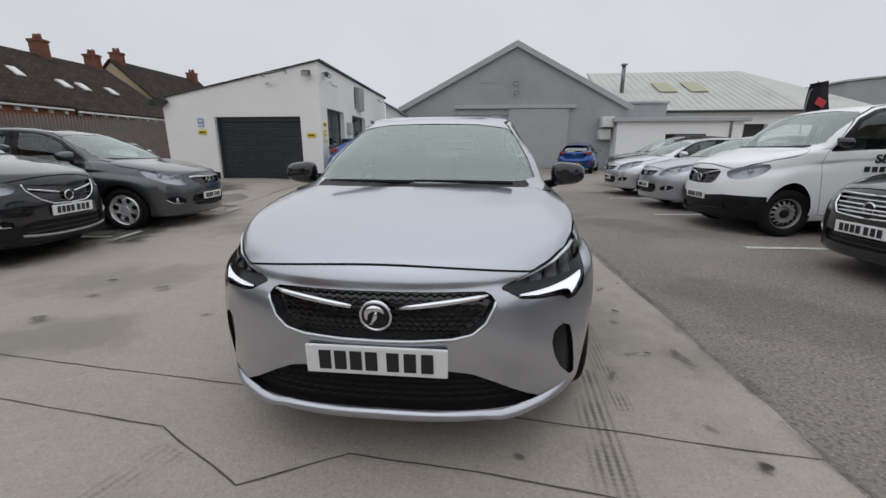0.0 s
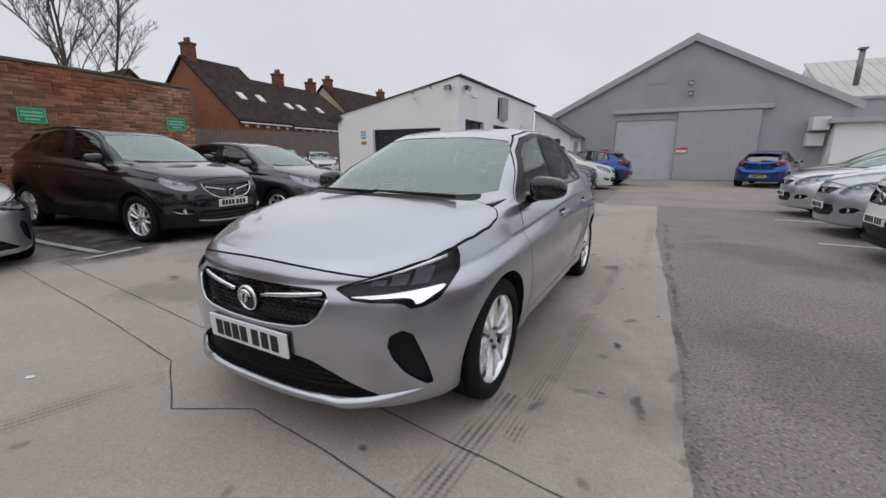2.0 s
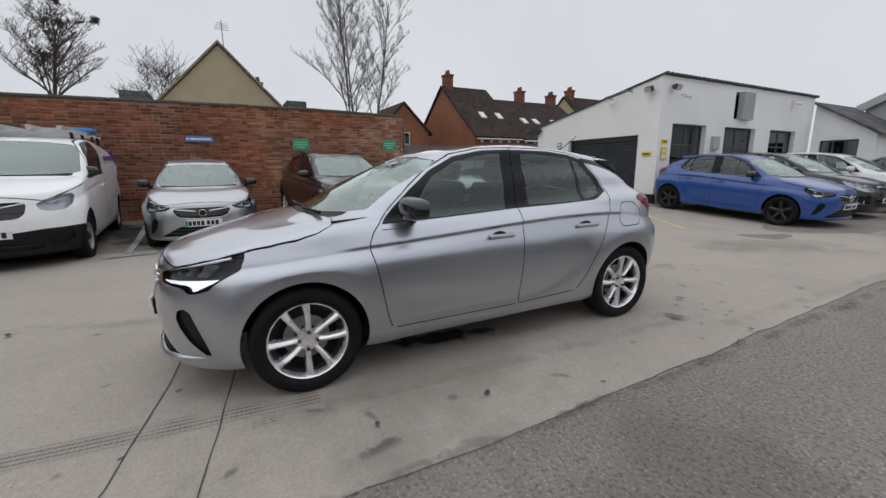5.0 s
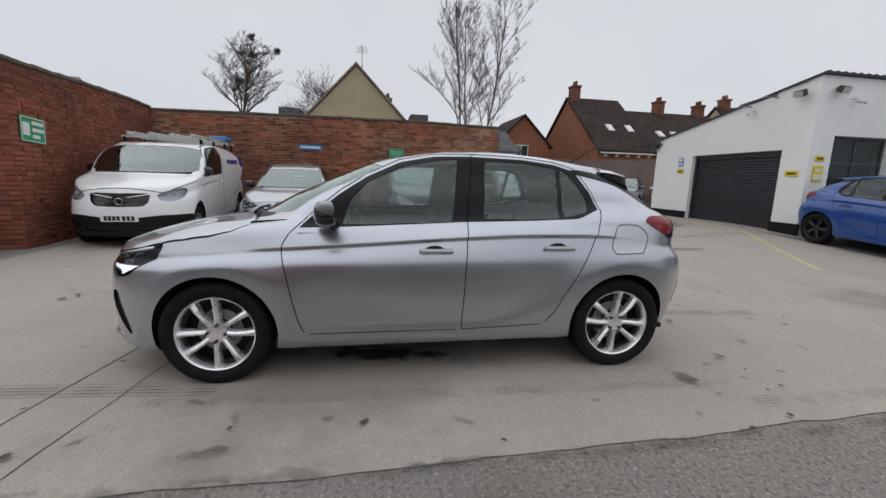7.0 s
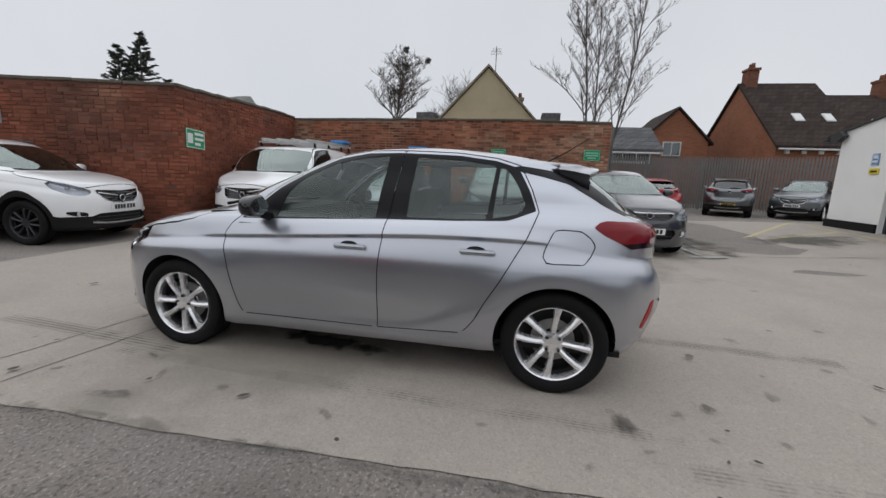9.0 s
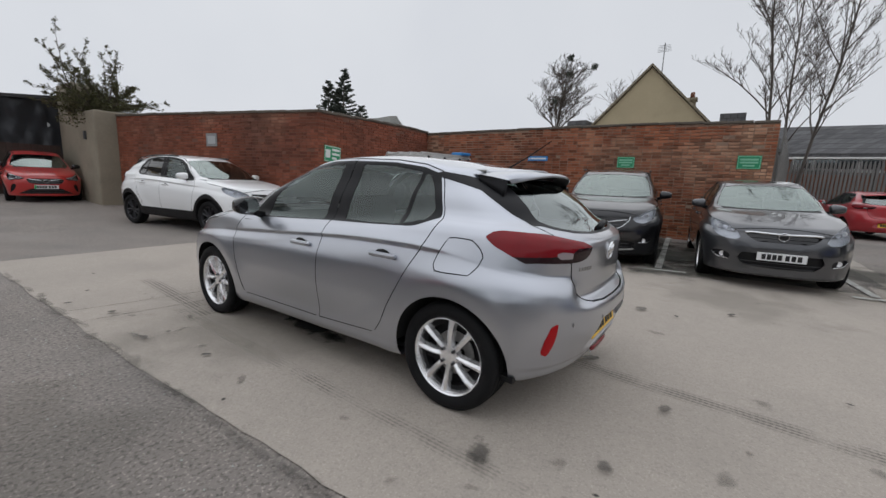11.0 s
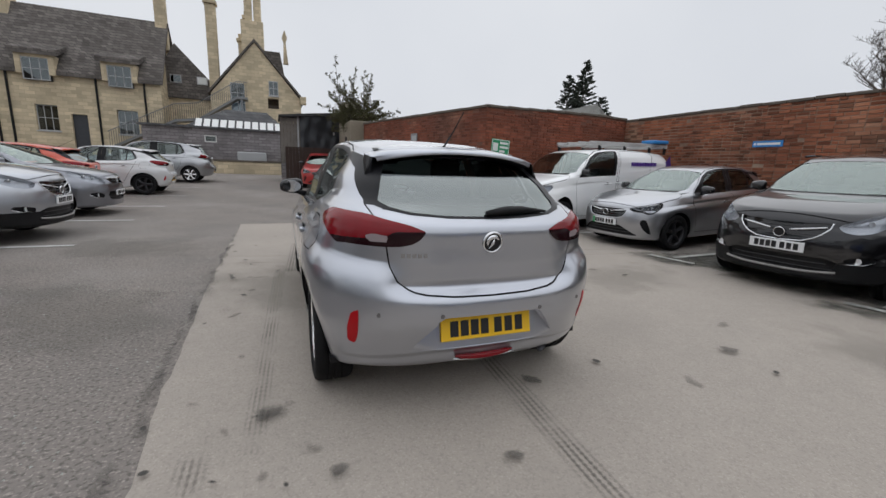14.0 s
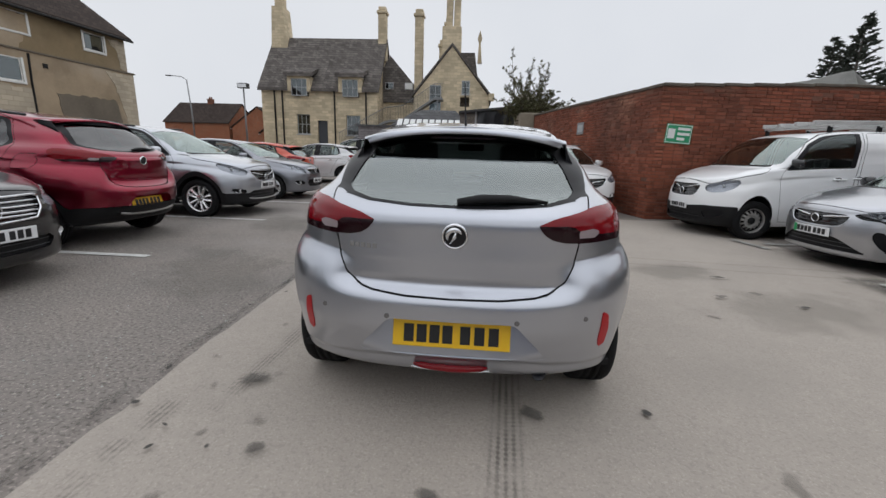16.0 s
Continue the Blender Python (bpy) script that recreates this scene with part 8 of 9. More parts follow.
# ---------------------------------------------------------------- trees
M_BARK = material("grey_bark", (0.10, 0.088, 0.078), 0.95, vary=0.4, scale=6, bump=0.5, bscale=30)
M_TWIG = material("fine_twigs", (0.085, 0.07, 0.06), 0.95)
M_NEEDLE = material("dark_needles", (0.105, 0.122, 0.108), 0.9, island=0.4, spec=0.2)
M_LEAF = material("bush_leaves", (0.122, 0.122, 0.066), 0.85, island=0.6, spec=0.2)


def bare_tree(name, label, x, y, z, height, seed, stems=1, splay=0.1, bole=1.0, ratio=0.45, spread=0.6, kids=(10, 7, 5, 3), trunk=0.16, clumps=0, twig=0.010, bend=1.0):
    rnd = random.Random(seed)
    t = thing(name, label, "tree", placed(x, y, rnd.uniform(0, 90), z))
    main, fine_bm, tips = bmesh.new(), bmesh.new(), []

    def grow(p, d, length, r, depth):
        n = 5 if depth == 0 else (4 if depth < 3 else 2)
        pts, rad = [p.copy()], [r]
        q, dd = p.copy(), d.normalized()
        for k in range(n):
            sway = (0.10 if depth == 0 else 0.22) * bend
            dd = (dd + Vector((rnd.uniform(-1, 1), rnd.uniform(-1, 1), rnd.uniform(-0.25, 0.55))) * sway).normalized()
            q = q + dd * length / n
            pts.append(q.copy())
            rad.append(max(twig * 0.7, r * (1 - 0.7 * (k + 1) / n)))
        tube(main if depth < 2 else fine_bm, pts, rad, 7 if depth < 2 else 3, cap=False)
        if depth >= len(kids):
            return
        if depth == 2:
            tips.append(q)
        for k in range(kids[depth]):
            u = (bole * 0.3 + (1 - bole * 0.3) * (k + rnd.random()) / kids[depth]) if depth == 0 else rnd.uniform(0.25, 1.0)
            i = min(n - 1, int(u * n))
            s = pts[i].lerp(pts[i + 1], min(1, u * n - i))
            a = 2.4 * k + rnd.uniform(-0.5, 0.5)
            side = Vector((math.cos(a), math.sin(a), rnd.uniform(0.1, 0.7)))
            nd = (dd * rnd.uniform(0.6, 1.1) + side * spread * rnd.uniform(0.8, 1.3)).normalized()
            grow(s, nd, length * (1 - 0.4 * u * (depth == 0)) * ratio * rnd.uniform(0.75, 1.25), max(twig, rad[i] * rnd.uniform(0.40, 0.62)), depth + 1)
    for s in range(stems):
        a = 6.283 * s / stems + 0.4
        off = Vector((math.cos(a), math.sin(a), 0)) * (0.3 if stems > 1 else 0)
        grow(off, Vector((math.cos(a) * splay, math.sin(a) * splay, 1)), height * rnd.uniform(0.85, 1.0), trunk, 0)
    part("trunk", main, M_BARK, t, "bare grey trunk and limbs", smooth=True)
    tagged(part("twig_spray", fine_bm, M_TWIG, t, "fine bare winter twigs"), kind="stuff")
    if clumps:
        cb = bmesh.new()
        for c in rnd.sample(tips, clumps):
            for j in range(110):
                v = Vector((rnd.gauss(0, 1), rnd.gauss(0, 1), rnd.gauss(0, 1))).normalized() * rnd.uniform(0.15, 0.48)
                tube(cb, [c + v * 0.2, c + v], 0.03, 3, cap=False)
        tagged(part("mistletoe", cb, M_NEEDLE, t, "dark mistletoe clumps"), kind="stuff")
    return t


bare_tree("bare_tree", "tall bare birch tree behind the brick wall", -16.4, 7.4, 0, 8.9, 11, stems=3, splay=0.115, bole=1.1, ratio=0.33, spread=0.55, kids=(15, 10, 6, 4), trunk=0.062, twig=0.005, bend=0.7)
bare_tree("bare_tree", "broad bare tree hung with mistletoe", -43.5, -11.2, 0, 12.9, 5, bole=1.6, ratio=0.40, spread=0.95, kids=(20, 11, 7, 4), trunk=0.25, clumps=4, twig=0.012, bend=0.45)
bare_tree("bare_tree", "far low bare tree behind the tan house", -40.0, -3.0, 0, 7.5, 23, ratio=0.6, spread=0.9, kids=(8, 7, 5, 3), trunk=0.2, twig=0.016)


def conifer(x, y, z, h, r, seed, label):
    """Spire of drooping, uneven boughs, each hung with narrow sprays."""
    rnd = random.Random(seed)
    t = thing("conifer_tree", label, "tree", placed(x, y, 0, z))
    b = bmesh.new()
    tube(b, [(0, 0, 0), (0.1, 0, h * 0.5), (0, 0, h * 0.99)], [0.24, 0.14, 0.03], 7)
    part("trunk", b, M_BARK, t, smooth=True)
    c, spines = bmesh.new(), bmesh.new()
    zz = h * 0.30
    while zz < h - 0.15:
        u = (zz - h * 0.30) / (h * 0.70)
        for k in range(rnd.choice((4, 5, 6))):
            a = rnd.uniform(0, 6.283)
            L = r * (1 - u) ** 0.8 * rnd.uniform(0.45, 1.25) + 0.18
            d = Vector((math.cos(a), math.sin(a), 0.15 + 0.5 * u))
            pts = [Vector((0, 0, zz))]
            for j in range(5):
                d = (d + Vector((rnd.gauss(0, 0.08), rnd.gauss(0, 0.08), -0.10 + 0.05 * j))).normalized()
                pts.append(pts[-1] + d * L / 5)
            tube(spines, pts, [0.04, 0.034, 0.027, 0.02, 0.014, 0.008], 3, cap=False)
            for j in range(int(15 + 15 * L)):
                v = rnd.uniform(0.15, 1.0) ** 0.7 * 4.999
                i = int(v)
                q = pts[i].lerp(pts[i + 1], v - i)
                n = (d * rnd.uniform(0.2, 0.8) + Vector((rnd.gauss(0, 0.6), rnd.gauss(0, 0.6), rnd.gauss(-0.25, 0.35)))).normalized() * rnd.uniform(0.18, 0.42)
                m = n.orthogonal().normalized() * 0.085
                c.faces.new([c.verts.new(q + m), c.verts.new(q + n), c.verts.new(q - m), c.verts.new(q - n * 0.15)])
        zz += rnd.uniform(0.22, 0.42)
    tagged(part("boughs", spines, M_BARK, t, "thin dark boughs"), kind="stuff")
    tagged(part("crown", c, M_NEEDLE, t, "dark green needle foliage"), kind="stuff")


conifer(-33.68, -33.60, 0, 14.2, 2.9, 3, "tall dark conifer behind the wall")
conifer(-32.65, -35.15, 0, 12.8, 2.5, 8, "dark conifer beside its taller neighbour")
conifer(-33.90, -34.75, 0, 12.2, 1.9, 12, "dark conifer beside its taller neighbour")
conifer(-35.60, -32.60, 0, 10.2, 2.6, 21, "low dense conifer beside the tall ones")

bush = thing("bush", "straggling evergreen bush growing over the gate pier", "bush", placed(-2.75, -11.2, 0, 0))
rnd = random.Random(4)
bb, bl = bmesh.new(), bmesh.new()


def leaf(q, size):
    n = Vector((rnd.gauss(0, 1), rnd.gauss(0, 1), rnd.gauss(0, 0.7))).normalized() * size
    m = n.orthogonal().normalized() * size * 0.38
    bl.faces.new([bl.verts.new(q - n), bl.verts.new(q + m), bl.verts.new(q + n), bl.verts.new(q - m)])


for k in range(64):
    # long arching shoots: a leader in the middle, the rest fanning out over the pier
    lead = k < 12
    s = Vector((rnd.uniform(-0.5, 0.5), rnd.uniform(-1.0, 0.9), 2.85 + rnd.uniform(0, 0.35)))
    d = Vector((rnd.gauss(0, 0.16), rnd.gauss(0, 0.2), 1.0)) if lead else Vector((rnd.uniform(-1.0, 1.0), rnd.gauss(0, 0.6), rnd.uniform(0.35, 1.0)))
    d.normalize()
    L = rnd.uniform(1.7, 2.5) if lead else rnd.uniform(1.0, 1.75)
    pts = [s]
    for j in range(7):
        d = (d + Vector((rnd.gauss(0, 0.10), rnd.gauss(0, 0.10), -0.02 if lead else -0.08))).normalized()
        pts.append(pts[-1] + d * L / 7)
    tube(bb, pts, [0.022, 0.019, 0.016, 0.013, 0.010, 0.008, 0.006, 0.003], 4, cap=False)
    for j in range(22):
        u = rnd.uniform(0.6, 6.95)
        i = int(u)
        q = pts[i].lerp(pts[i + 1], u - i)
        e = (d * 0.7 + Vector((rnd.gauss(0, 0.7), rnd.gauss(0, 0.7), rnd.gauss(0.1, 0.35)))).normalized() * rnd.uniform(0.16, 0.42) * (1.15 - u / 9)
        tube(bb, [q, q + e * 0.6 + Vector((0, 0, 0.01)), q + e], [0.006, 0.004, 0.002], 3, cap=False)
        for w in range(16):
            leaf(q + e * rnd.uniform(0.1, 1.0) + Vector((rnd.gauss(0, 0.02), rnd.gauss(0, 0.02), rnd.gauss(0, 0.02))), rnd.uniform(0.020, 0.042))
for k in range(9000):
    # dense skirt hanging over the pier's head
    a, r = rnd.uniform(0, 6.283), rnd.uniform(0.0, 1.0) ** 0.5
    lump = 0.75 + 0.35 * noise.noise((math.cos(a) * 1.7, math.sin(a) * 1.7, 2.0))
    q = Vector((math.cos(a) * r * 1.25 * lump, math.sin(a) * r * 1.55 * lump, 2.75 + rnd.uniform(-0.35, 1.05) * (1.05 - r * 0.55)))
    if noise.noise(q * 2.1) > -0.22:
        leaf(q, rnd.uniform(0.022, 0.045))
tagged(part("woody_growth", bb, M_TWIG, bush, "thin woody stems", smooth=True), kind="stuff")
tagged(part("leaves", bl, M_LEAF, bush, "small dull green leaves"), kind="stuff")


# ---------------------------------------------------------------- painted lines
for y in (10.5, 7.84, 5.16, 2.58, -0.12, -2.8, -5.45, -8.1, -10.8, -13.5):
    stroke("bay_line", [(3.25, y), (8.4, y)], 0.10, M_LINE, "worn white bay line on asphalt", category="road marking", seg=0.4)
for y in (0.22, 2.60, 5.03, 7.55):
    stroke("bay_line", [(-9.1, y - 0.20), (-5.05, y + 0.02)], 0.10, M_WORNLINE, "worn white bay line on concrete", category="road marking", seg=0.4, lift=0.022)
    stroke("bay_tick", [(-4.84 + 0.11 * (y < 1), y - 0.24), (-4.96 + 0.11 * (y < 1), y + 0.42)], 0.09, M_WORNLINE, "worn white tick at a bay's end", category="road marking", seg=0.3, lift=0.024)
for pts in ([(-12.8, 14.0), (-6.2, 8.3)], [(-9.6, 11.9), (-5.2, 11.6)], [(-8.3, 11.8), (-7.4, 9.9)], [(-5.2, 11.6), (-2.2, 9.8)]):
    stroke("yellow_line", pts, 0.09, M_YLINE, "faded yellow line before the workshop", category="road marking", seg=0.3)

# soft-edged stains and tyre marks: thin sheets that fade out by their own pattern
def stain_material(name, color, tread=False, amount=0.6, nscale=5.0):
    m = bpy.data.materials.new(name)
    m.use_nodes = True
    t = m.node_tree
    p = t.nodes["Principled BSDF"]
    p.inputs["Base Color"].default_value = (*color, 1)
    p.inputs["Roughness"].default_value = 0.85
    out = t.nodes["Material Output"]
    tc = t.nodes.new("ShaderNodeTexCoord")
    geo = t.nodes.new("ShaderNodeNewGeometry")
    no = t.nodes.new("ShaderNodeTexNoise")
    no.inputs["Scale"].default_value, no.inputs["Detail"].default_value = nscale, 6
    t.links.new(geo.outputs["Position"], no.inputs["Vector"])
    sep = t.nodes.new("ShaderNodeSeparateXYZ")
    t.links.new(tc.outputs["Object"], sep.inputs[0])

    def calc(op, a, b=None, clamp=False):
        n = t.nodes.new("ShaderNodeMath")
        n.operation, n.use_clamp = op, clamp
        for k, v in enumerate((a, b)):
            if v is None:
                continue
            if isinstance(v, (int, float)):
                n.inputs[k].default_value = v
            else:
                t.links.new(v, n.inputs[k])
        return n.outputs[0]
    if tread:
        across = calc("SUBTRACT", 1.0, calc("POWER", calc("ABSOLUTE", sep.outputs[1]), 3.0), True)
        bars = calc("SINE", calc("ADD", calc("MULTIPLY", sep.outputs[0], 240.0), calc("MULTIPLY", calc("ABSOLUTE", sep.outputs[1]), 3.0)))
        ribs = calc("COSINE", calc("MULTIPLY", sep.outputs[1], 15.7))
        pat = calc("ADD", calc("MULTIPLY", bars, 0.25), calc("MULTIPLY", ribs, 0.60))
        worn = calc("MULTIPLY", calc("SUBTRACT", no.outputs[0], 0.40 if amount < 0.4 else 0.33, True), 5.0, True)
        fac = calc("MULTIPLY", calc("MULTIPLY", calc("ADD", pat, 0.35, True), worn, True), calc("MULTIPLY", across, amount))
    else:
        ln = t.nodes.new("ShaderNodeVectorMath")
        ln.operation = "LENGTH"
        t.links.new(tc.outputs["Object"], ln.inputs[0])
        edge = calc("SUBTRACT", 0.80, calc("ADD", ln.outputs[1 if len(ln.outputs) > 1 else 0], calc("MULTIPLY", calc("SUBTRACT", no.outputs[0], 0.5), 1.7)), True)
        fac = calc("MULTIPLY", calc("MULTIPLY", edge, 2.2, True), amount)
    tr = t.nodes.new("ShaderNodeBsdfTransparent")
    mx = t.nodes.new("ShaderNodeMixShader")
    t.links.new(fac, mx.inputs[0])
    t.links.new(tr.outputs[0], mx.inputs[1])
    t.links.new(p.outputs[0], mx.inputs[2])
    t.links.new(mx.outputs[0], out.inputs[0])
    return m


M_TREAD = stain_material("tyre_mark", (0.045, 0.043, 0.04), True, 0.30, 6.0)
M_TREADDARK = stain_material("fresh_tyre_mark", (0.03, 0.029, 0.028), True, 0.42, 4.0)
M_OIL = stain_material("oil_stain", (0.06, 0.056, 0.05), False, 0.26, 14.0)
M_OILDARK = stain_material("dark_oil_stain", (0.05, 0.047, 0.042), False, 0.6, 16.0)
M_DAMP = stain_material("damp_patch", (0.08, 0.08, 0.06), False, 0.16, 2.5)
M_WET = stain_material("wet_ground", (0.045, 0.047, 0.038), False, 0.55, 2.0)
M_BLACKPATCH = stain_material("black_patch", (0.012, 0.012, 0.012), False, 1.0, 6.0)


def flat_sheet(name, x, y, ang, sx, sy, mat, label, category, lift, nx=8):
    """A thin sheet laid on the ground; its own x and y run from -1 to 1."""
    bm = bmesh.new()
    c, s = math.cos(ang), math.sin(ang)
    rows = []
    for k in range(nx + 1):
        u = -1 + 2 * k / nx
        rows.append([bm.verts.new((u, v, gz(x + u * sx * c - v * sy * s, y + u * sx * s + v * sy * c) + lift)) for v in (-1, 0, 1)])
    for p, q in zip(rows, rows[1:]):
        for i in range(2):
            bm.faces.new((p[i], q[i], q[i + 1], p[i + 1]))
    return single(name, bm, mat, label, category, Matrix.Translation((x, y, 0)) @ Matrix.Rotation(ang, 4, "Z") @ Matrix.Diagonal((sx, sy, 1, 1)), kind="structure")


level = 0
for x0, y0, x1, y1, w in ((-0.66, 4.35, -0.46, 6.7, 0.085), (1.02, 5.0, 1.08, 8.6, 0.07), (0.51, 2.05, 0.36, 0.3, 0.085), (0.80, 5.2, 0.62, 1.7, 0.06), (-1.25, 1.3, -1.75, -0.2, 0.10)):
    L = math.hypot(x1 - x0, y1 - y0)
    flat_sheet("tyre_track", (x0 + x1) / 2, (y0 + y1) / 2, math.atan2(y1 - y0, x1 - x0), L / 2, w, M_TREADDARK if level in (0, 2) else M_TREAD, "dark tyre tread marks on the concrete", "tyre track", 0.0088 + 0.0003 * level, 24)
    level += 1
spots = [(0.62, 0.95, 0.035), (0.75, 5.35, 0.03), (0.92, 5.0, 0.03), (0.70, 5.7, 0.05), (-0.75, 6.1, 0.10), (-1.7, 5.4, 0.10), (-0.1, 6.0, 0.04), (0.2, 5.9, 0.06), (1.0, 3.4, 0.05), (0.9, 2.7, 0.05), (-2.4, 3.6, 0.14), (-2.9, 4.8, 0.12), (-2.0, 2.6, 0.14), (-3.2, 2.9, 0.12), (0.35, 6.3, 0.04), (-0.3, 6.5, 0.06), (0.9, 4.2, 0.035), (1.1, 4.7, 0.035), (-1.2, 7.0, 0.08), (-2.6, 7.2, 0.12), (0.95, 1.6, 0.04), (0.55, 5.25, 0.13), (-1.2, 0.7, 0.04), (-0.2, 0.95, 0.03), (1.15, 6.2, 0.05)]
for k, (x, y, r) in enumerate(spots):
    r = min(r, 0.065)
    flat_sheet("oil_spot", x, y, k * 0.9, r * (0.9 + (k % 3) * 0.4), r * 0.85, M_OIL, "small dark oil spot on the concrete", "stain", 0.0112 + 0.0001 * k, 4)
flat_sheet("oil_spot", 0.86, 2.25, 0.25, 0.10, 0.03, M_OIL, "long dark oil streak on the concrete", "stain", 0.0140, 4)
flat_sheet("oil_spot", 0.66, 2.0, 1.2, 0.08, 0.025, M_OIL, "long dark oil streak on the concrete", "stain", 0.0142, 4)
for k, (x, y, sx, sy) in enumerate([(-6.8, 5.2, 2.0, 0.8), (-6.8, 2.7, 2.0, 0.7), (-6.8, 7.9, 2.0, 0.7), (-3.3, 3.3, 1.1, 0.7), (-2.7, 2.2, 0.8, 0.5), (-6.8, 0.2, 2.0, 0.7), (2.2, 3.0, 0.8, 1.6), (2.4, 6.5, 0.9, 1.8), (0.2, 3.0, 1.0, 2.2), (-3.5, 6.0, 1.2, 1.0), (2.6, 0.2, 0.9, 1.4), (-0.5, 9.2, 1.6, 0.9), (5.6, 6.7, 2.4, 0.9), (5.6, 3.9, 2.4, 0.9), (-7.0, 10.4, 1.5, 1.0), (-5.4, 3.9, 1.1, 0.9), (-5.6, 1.3, 1.0, 0.8), (-5.8, 6.5, 1.1, 0.9), (-7.6, 4.0, 1.6, 3.4), (-7.6, -1.0, 1.6, 2.4), (-5.6, -1.0, 1.2, 0.9), (5.2, 6.8, 1.6, 0.8), (5.4, 9.2, 1.6, 0.8), (5.6, -1.0, 1.7, 0.8), (-5.1, 5.4, 1.2, 0.7), (-5.2, 2.9, 1.1, 0.7), (-5.0, 7.4, 1.0, 0.6)]):
    flat_sheet("damp_patch", x, y, 0.1 * k, sx, sy, M_WET if x < -5 else M_DAMP, "dark damp patch on the ground", "stain", 0.0150 + 0.0002 * k, 10)

# narrow black patch with a noisy edge, laid under the hatchback
flat_sheet("oil_spill", 0.16, 2.98, 1.40, 0.62, 0.13, M_BLACKPATCH, "narrow black patch under the hatchback", "stain", 0.0284, 10)
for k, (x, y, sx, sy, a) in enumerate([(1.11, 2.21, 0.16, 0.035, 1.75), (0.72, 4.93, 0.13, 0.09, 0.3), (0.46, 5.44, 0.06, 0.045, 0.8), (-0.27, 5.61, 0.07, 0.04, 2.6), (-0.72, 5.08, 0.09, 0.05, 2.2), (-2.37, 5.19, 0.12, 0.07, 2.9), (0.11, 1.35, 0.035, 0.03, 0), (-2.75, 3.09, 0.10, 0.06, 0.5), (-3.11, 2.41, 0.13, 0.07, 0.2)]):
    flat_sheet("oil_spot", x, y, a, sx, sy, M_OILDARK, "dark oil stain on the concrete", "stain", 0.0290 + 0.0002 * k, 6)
M_SPOT = stain_material("dark_spot", (0.045, 0.042, 0.038), False, 1.0, 9.0)
rnd = random.Random(77)
for k in range(28):
    zone = ((0.92, 1.27, -0.4, 7.0), (-1.6, 1.1, 5.2, 7.6), (-1.8, 1.1, -0.4, 1.2), (-3.6, -1.1, 0.5, 6.5))[k % 4]
    r = rnd.uniform(0.016, 0.042)
    flat_sheet("oil_spot", rnd.uniform(zone[0], zone[1]), rnd.uniform(zone[2], zone[3]), rnd.uniform(0, 3.1), r * rnd.uniform(1.0, 1.9), r * 0.8, M_SPOT, "small dark oil spot on the concrete", "stain", 0.0230 + 0.0001 * k, 4)


def blot(x, y, r, seed, mat, name, label, stretch=1.0, ang=0.0):
    rnd = random.Random(seed)
    bm = bmesh.new()
    vs = []
    for k in range(10):
        a = 6.2832 * k / 10
        q = r * rnd.uniform(0.7, 1.2)
        u, v = q * math.cos(a) * stretch, q * math.sin(a)
        px, py = x + u * math.cos(ang) - v * math.sin(ang), y + u * math.sin(ang) + v * math.cos(ang)
        vs.append(bm.verts.new((px, py, gz(px, py) + 0.0088)))
    bm.faces.new(vs)
    single(name, bm, mat, label, "litter")


rnd = random.Random(31)
for k in range(26):
    y = -0.8 + k * 0.38 + rnd.uniform(-0.1, 0.1)
    flat_sheet("edge_dirt", 1.30 - 0.004 * max(0, y - 5) + rnd.uniform(-0.02, 0.03), y, 1.57 + rnd.uniform(-0.15, 0.15), rnd.uniform(0.12, 0.34), rnd.uniform(0.03, 0.07), M_OIL, "dark dirt gathered along the slab's edge", "stain", 0.0200 + 0.0001 * k, 6)

M_GRIT = material("grit", (0.30, 0.29, 0.27), 0.9, island=0.6)
rnd = random.Random(9)
gr = bmesh.new()
for k in range(5200):
    x, y = rnd.uniform(1.33, 4.5) if k % 5 else rnd.uniform(-3, 1.3), rnd.uniform(-1.0, 9.0)
    s = rnd.uniform(0.003, 0.009) * (0.6 if x < 1.3 else 1)
    z = gz(x, y) + (0.004 if x < 1.3 else 0.0)
    a = rnd.uniform(0, 6.28)
    p = [gr.verts.new((x + s * math.cos(a + t), y + s * math.sin(a + t), z)) for t in (0, 2.1, 4.2)] + [gr.verts.new((x, y, z + s * 0.8))]
    for t in range(3):
        gr.faces.new((p[t], p[(t + 1) % 3], p[3]))
single("grit", gr, M_GRIT, "loose stone chippings on the worn asphalt", "gravel", kind="stuff")
blot(-1.9, 0.95, 0.02, 200, M_SIGNWHITE, "litter", "tiny scrap of white paper on concrete", 1.5, 0.4)


# ---------------------------------------------------------------- the parked cars
K_SUV = dict(s=[(-1, -1), (0, 0), (0.48, 0.50), (1.18, 1.26), (3.02, 3.18), (3.72, 3.92), (4.06, 4.40), (5, 5.4)], z=[(0, 0), (0.2, 0.24), (0.315, 0.345), (0.66, 0.73), (0.80, 0.95), (0.97, 1.10), (1.45, 1.62), (2, 2.1)], w=1.04, top=1.06, upright=0.25)
K_BIGHATCH = dict(s=[(-1, -1), (0, 0), (0.48, 0.54), (1.18, 1.25), (3.02, 3.26), (3.72, 3.98), (4.06, 4.40), (5, 5.4)], z=[(0, 0), (0.66, 0.67), (0.80, 0.86), (0.97, 1.02), (1.45, 1.49), (2, 2.1)], w=1.02)
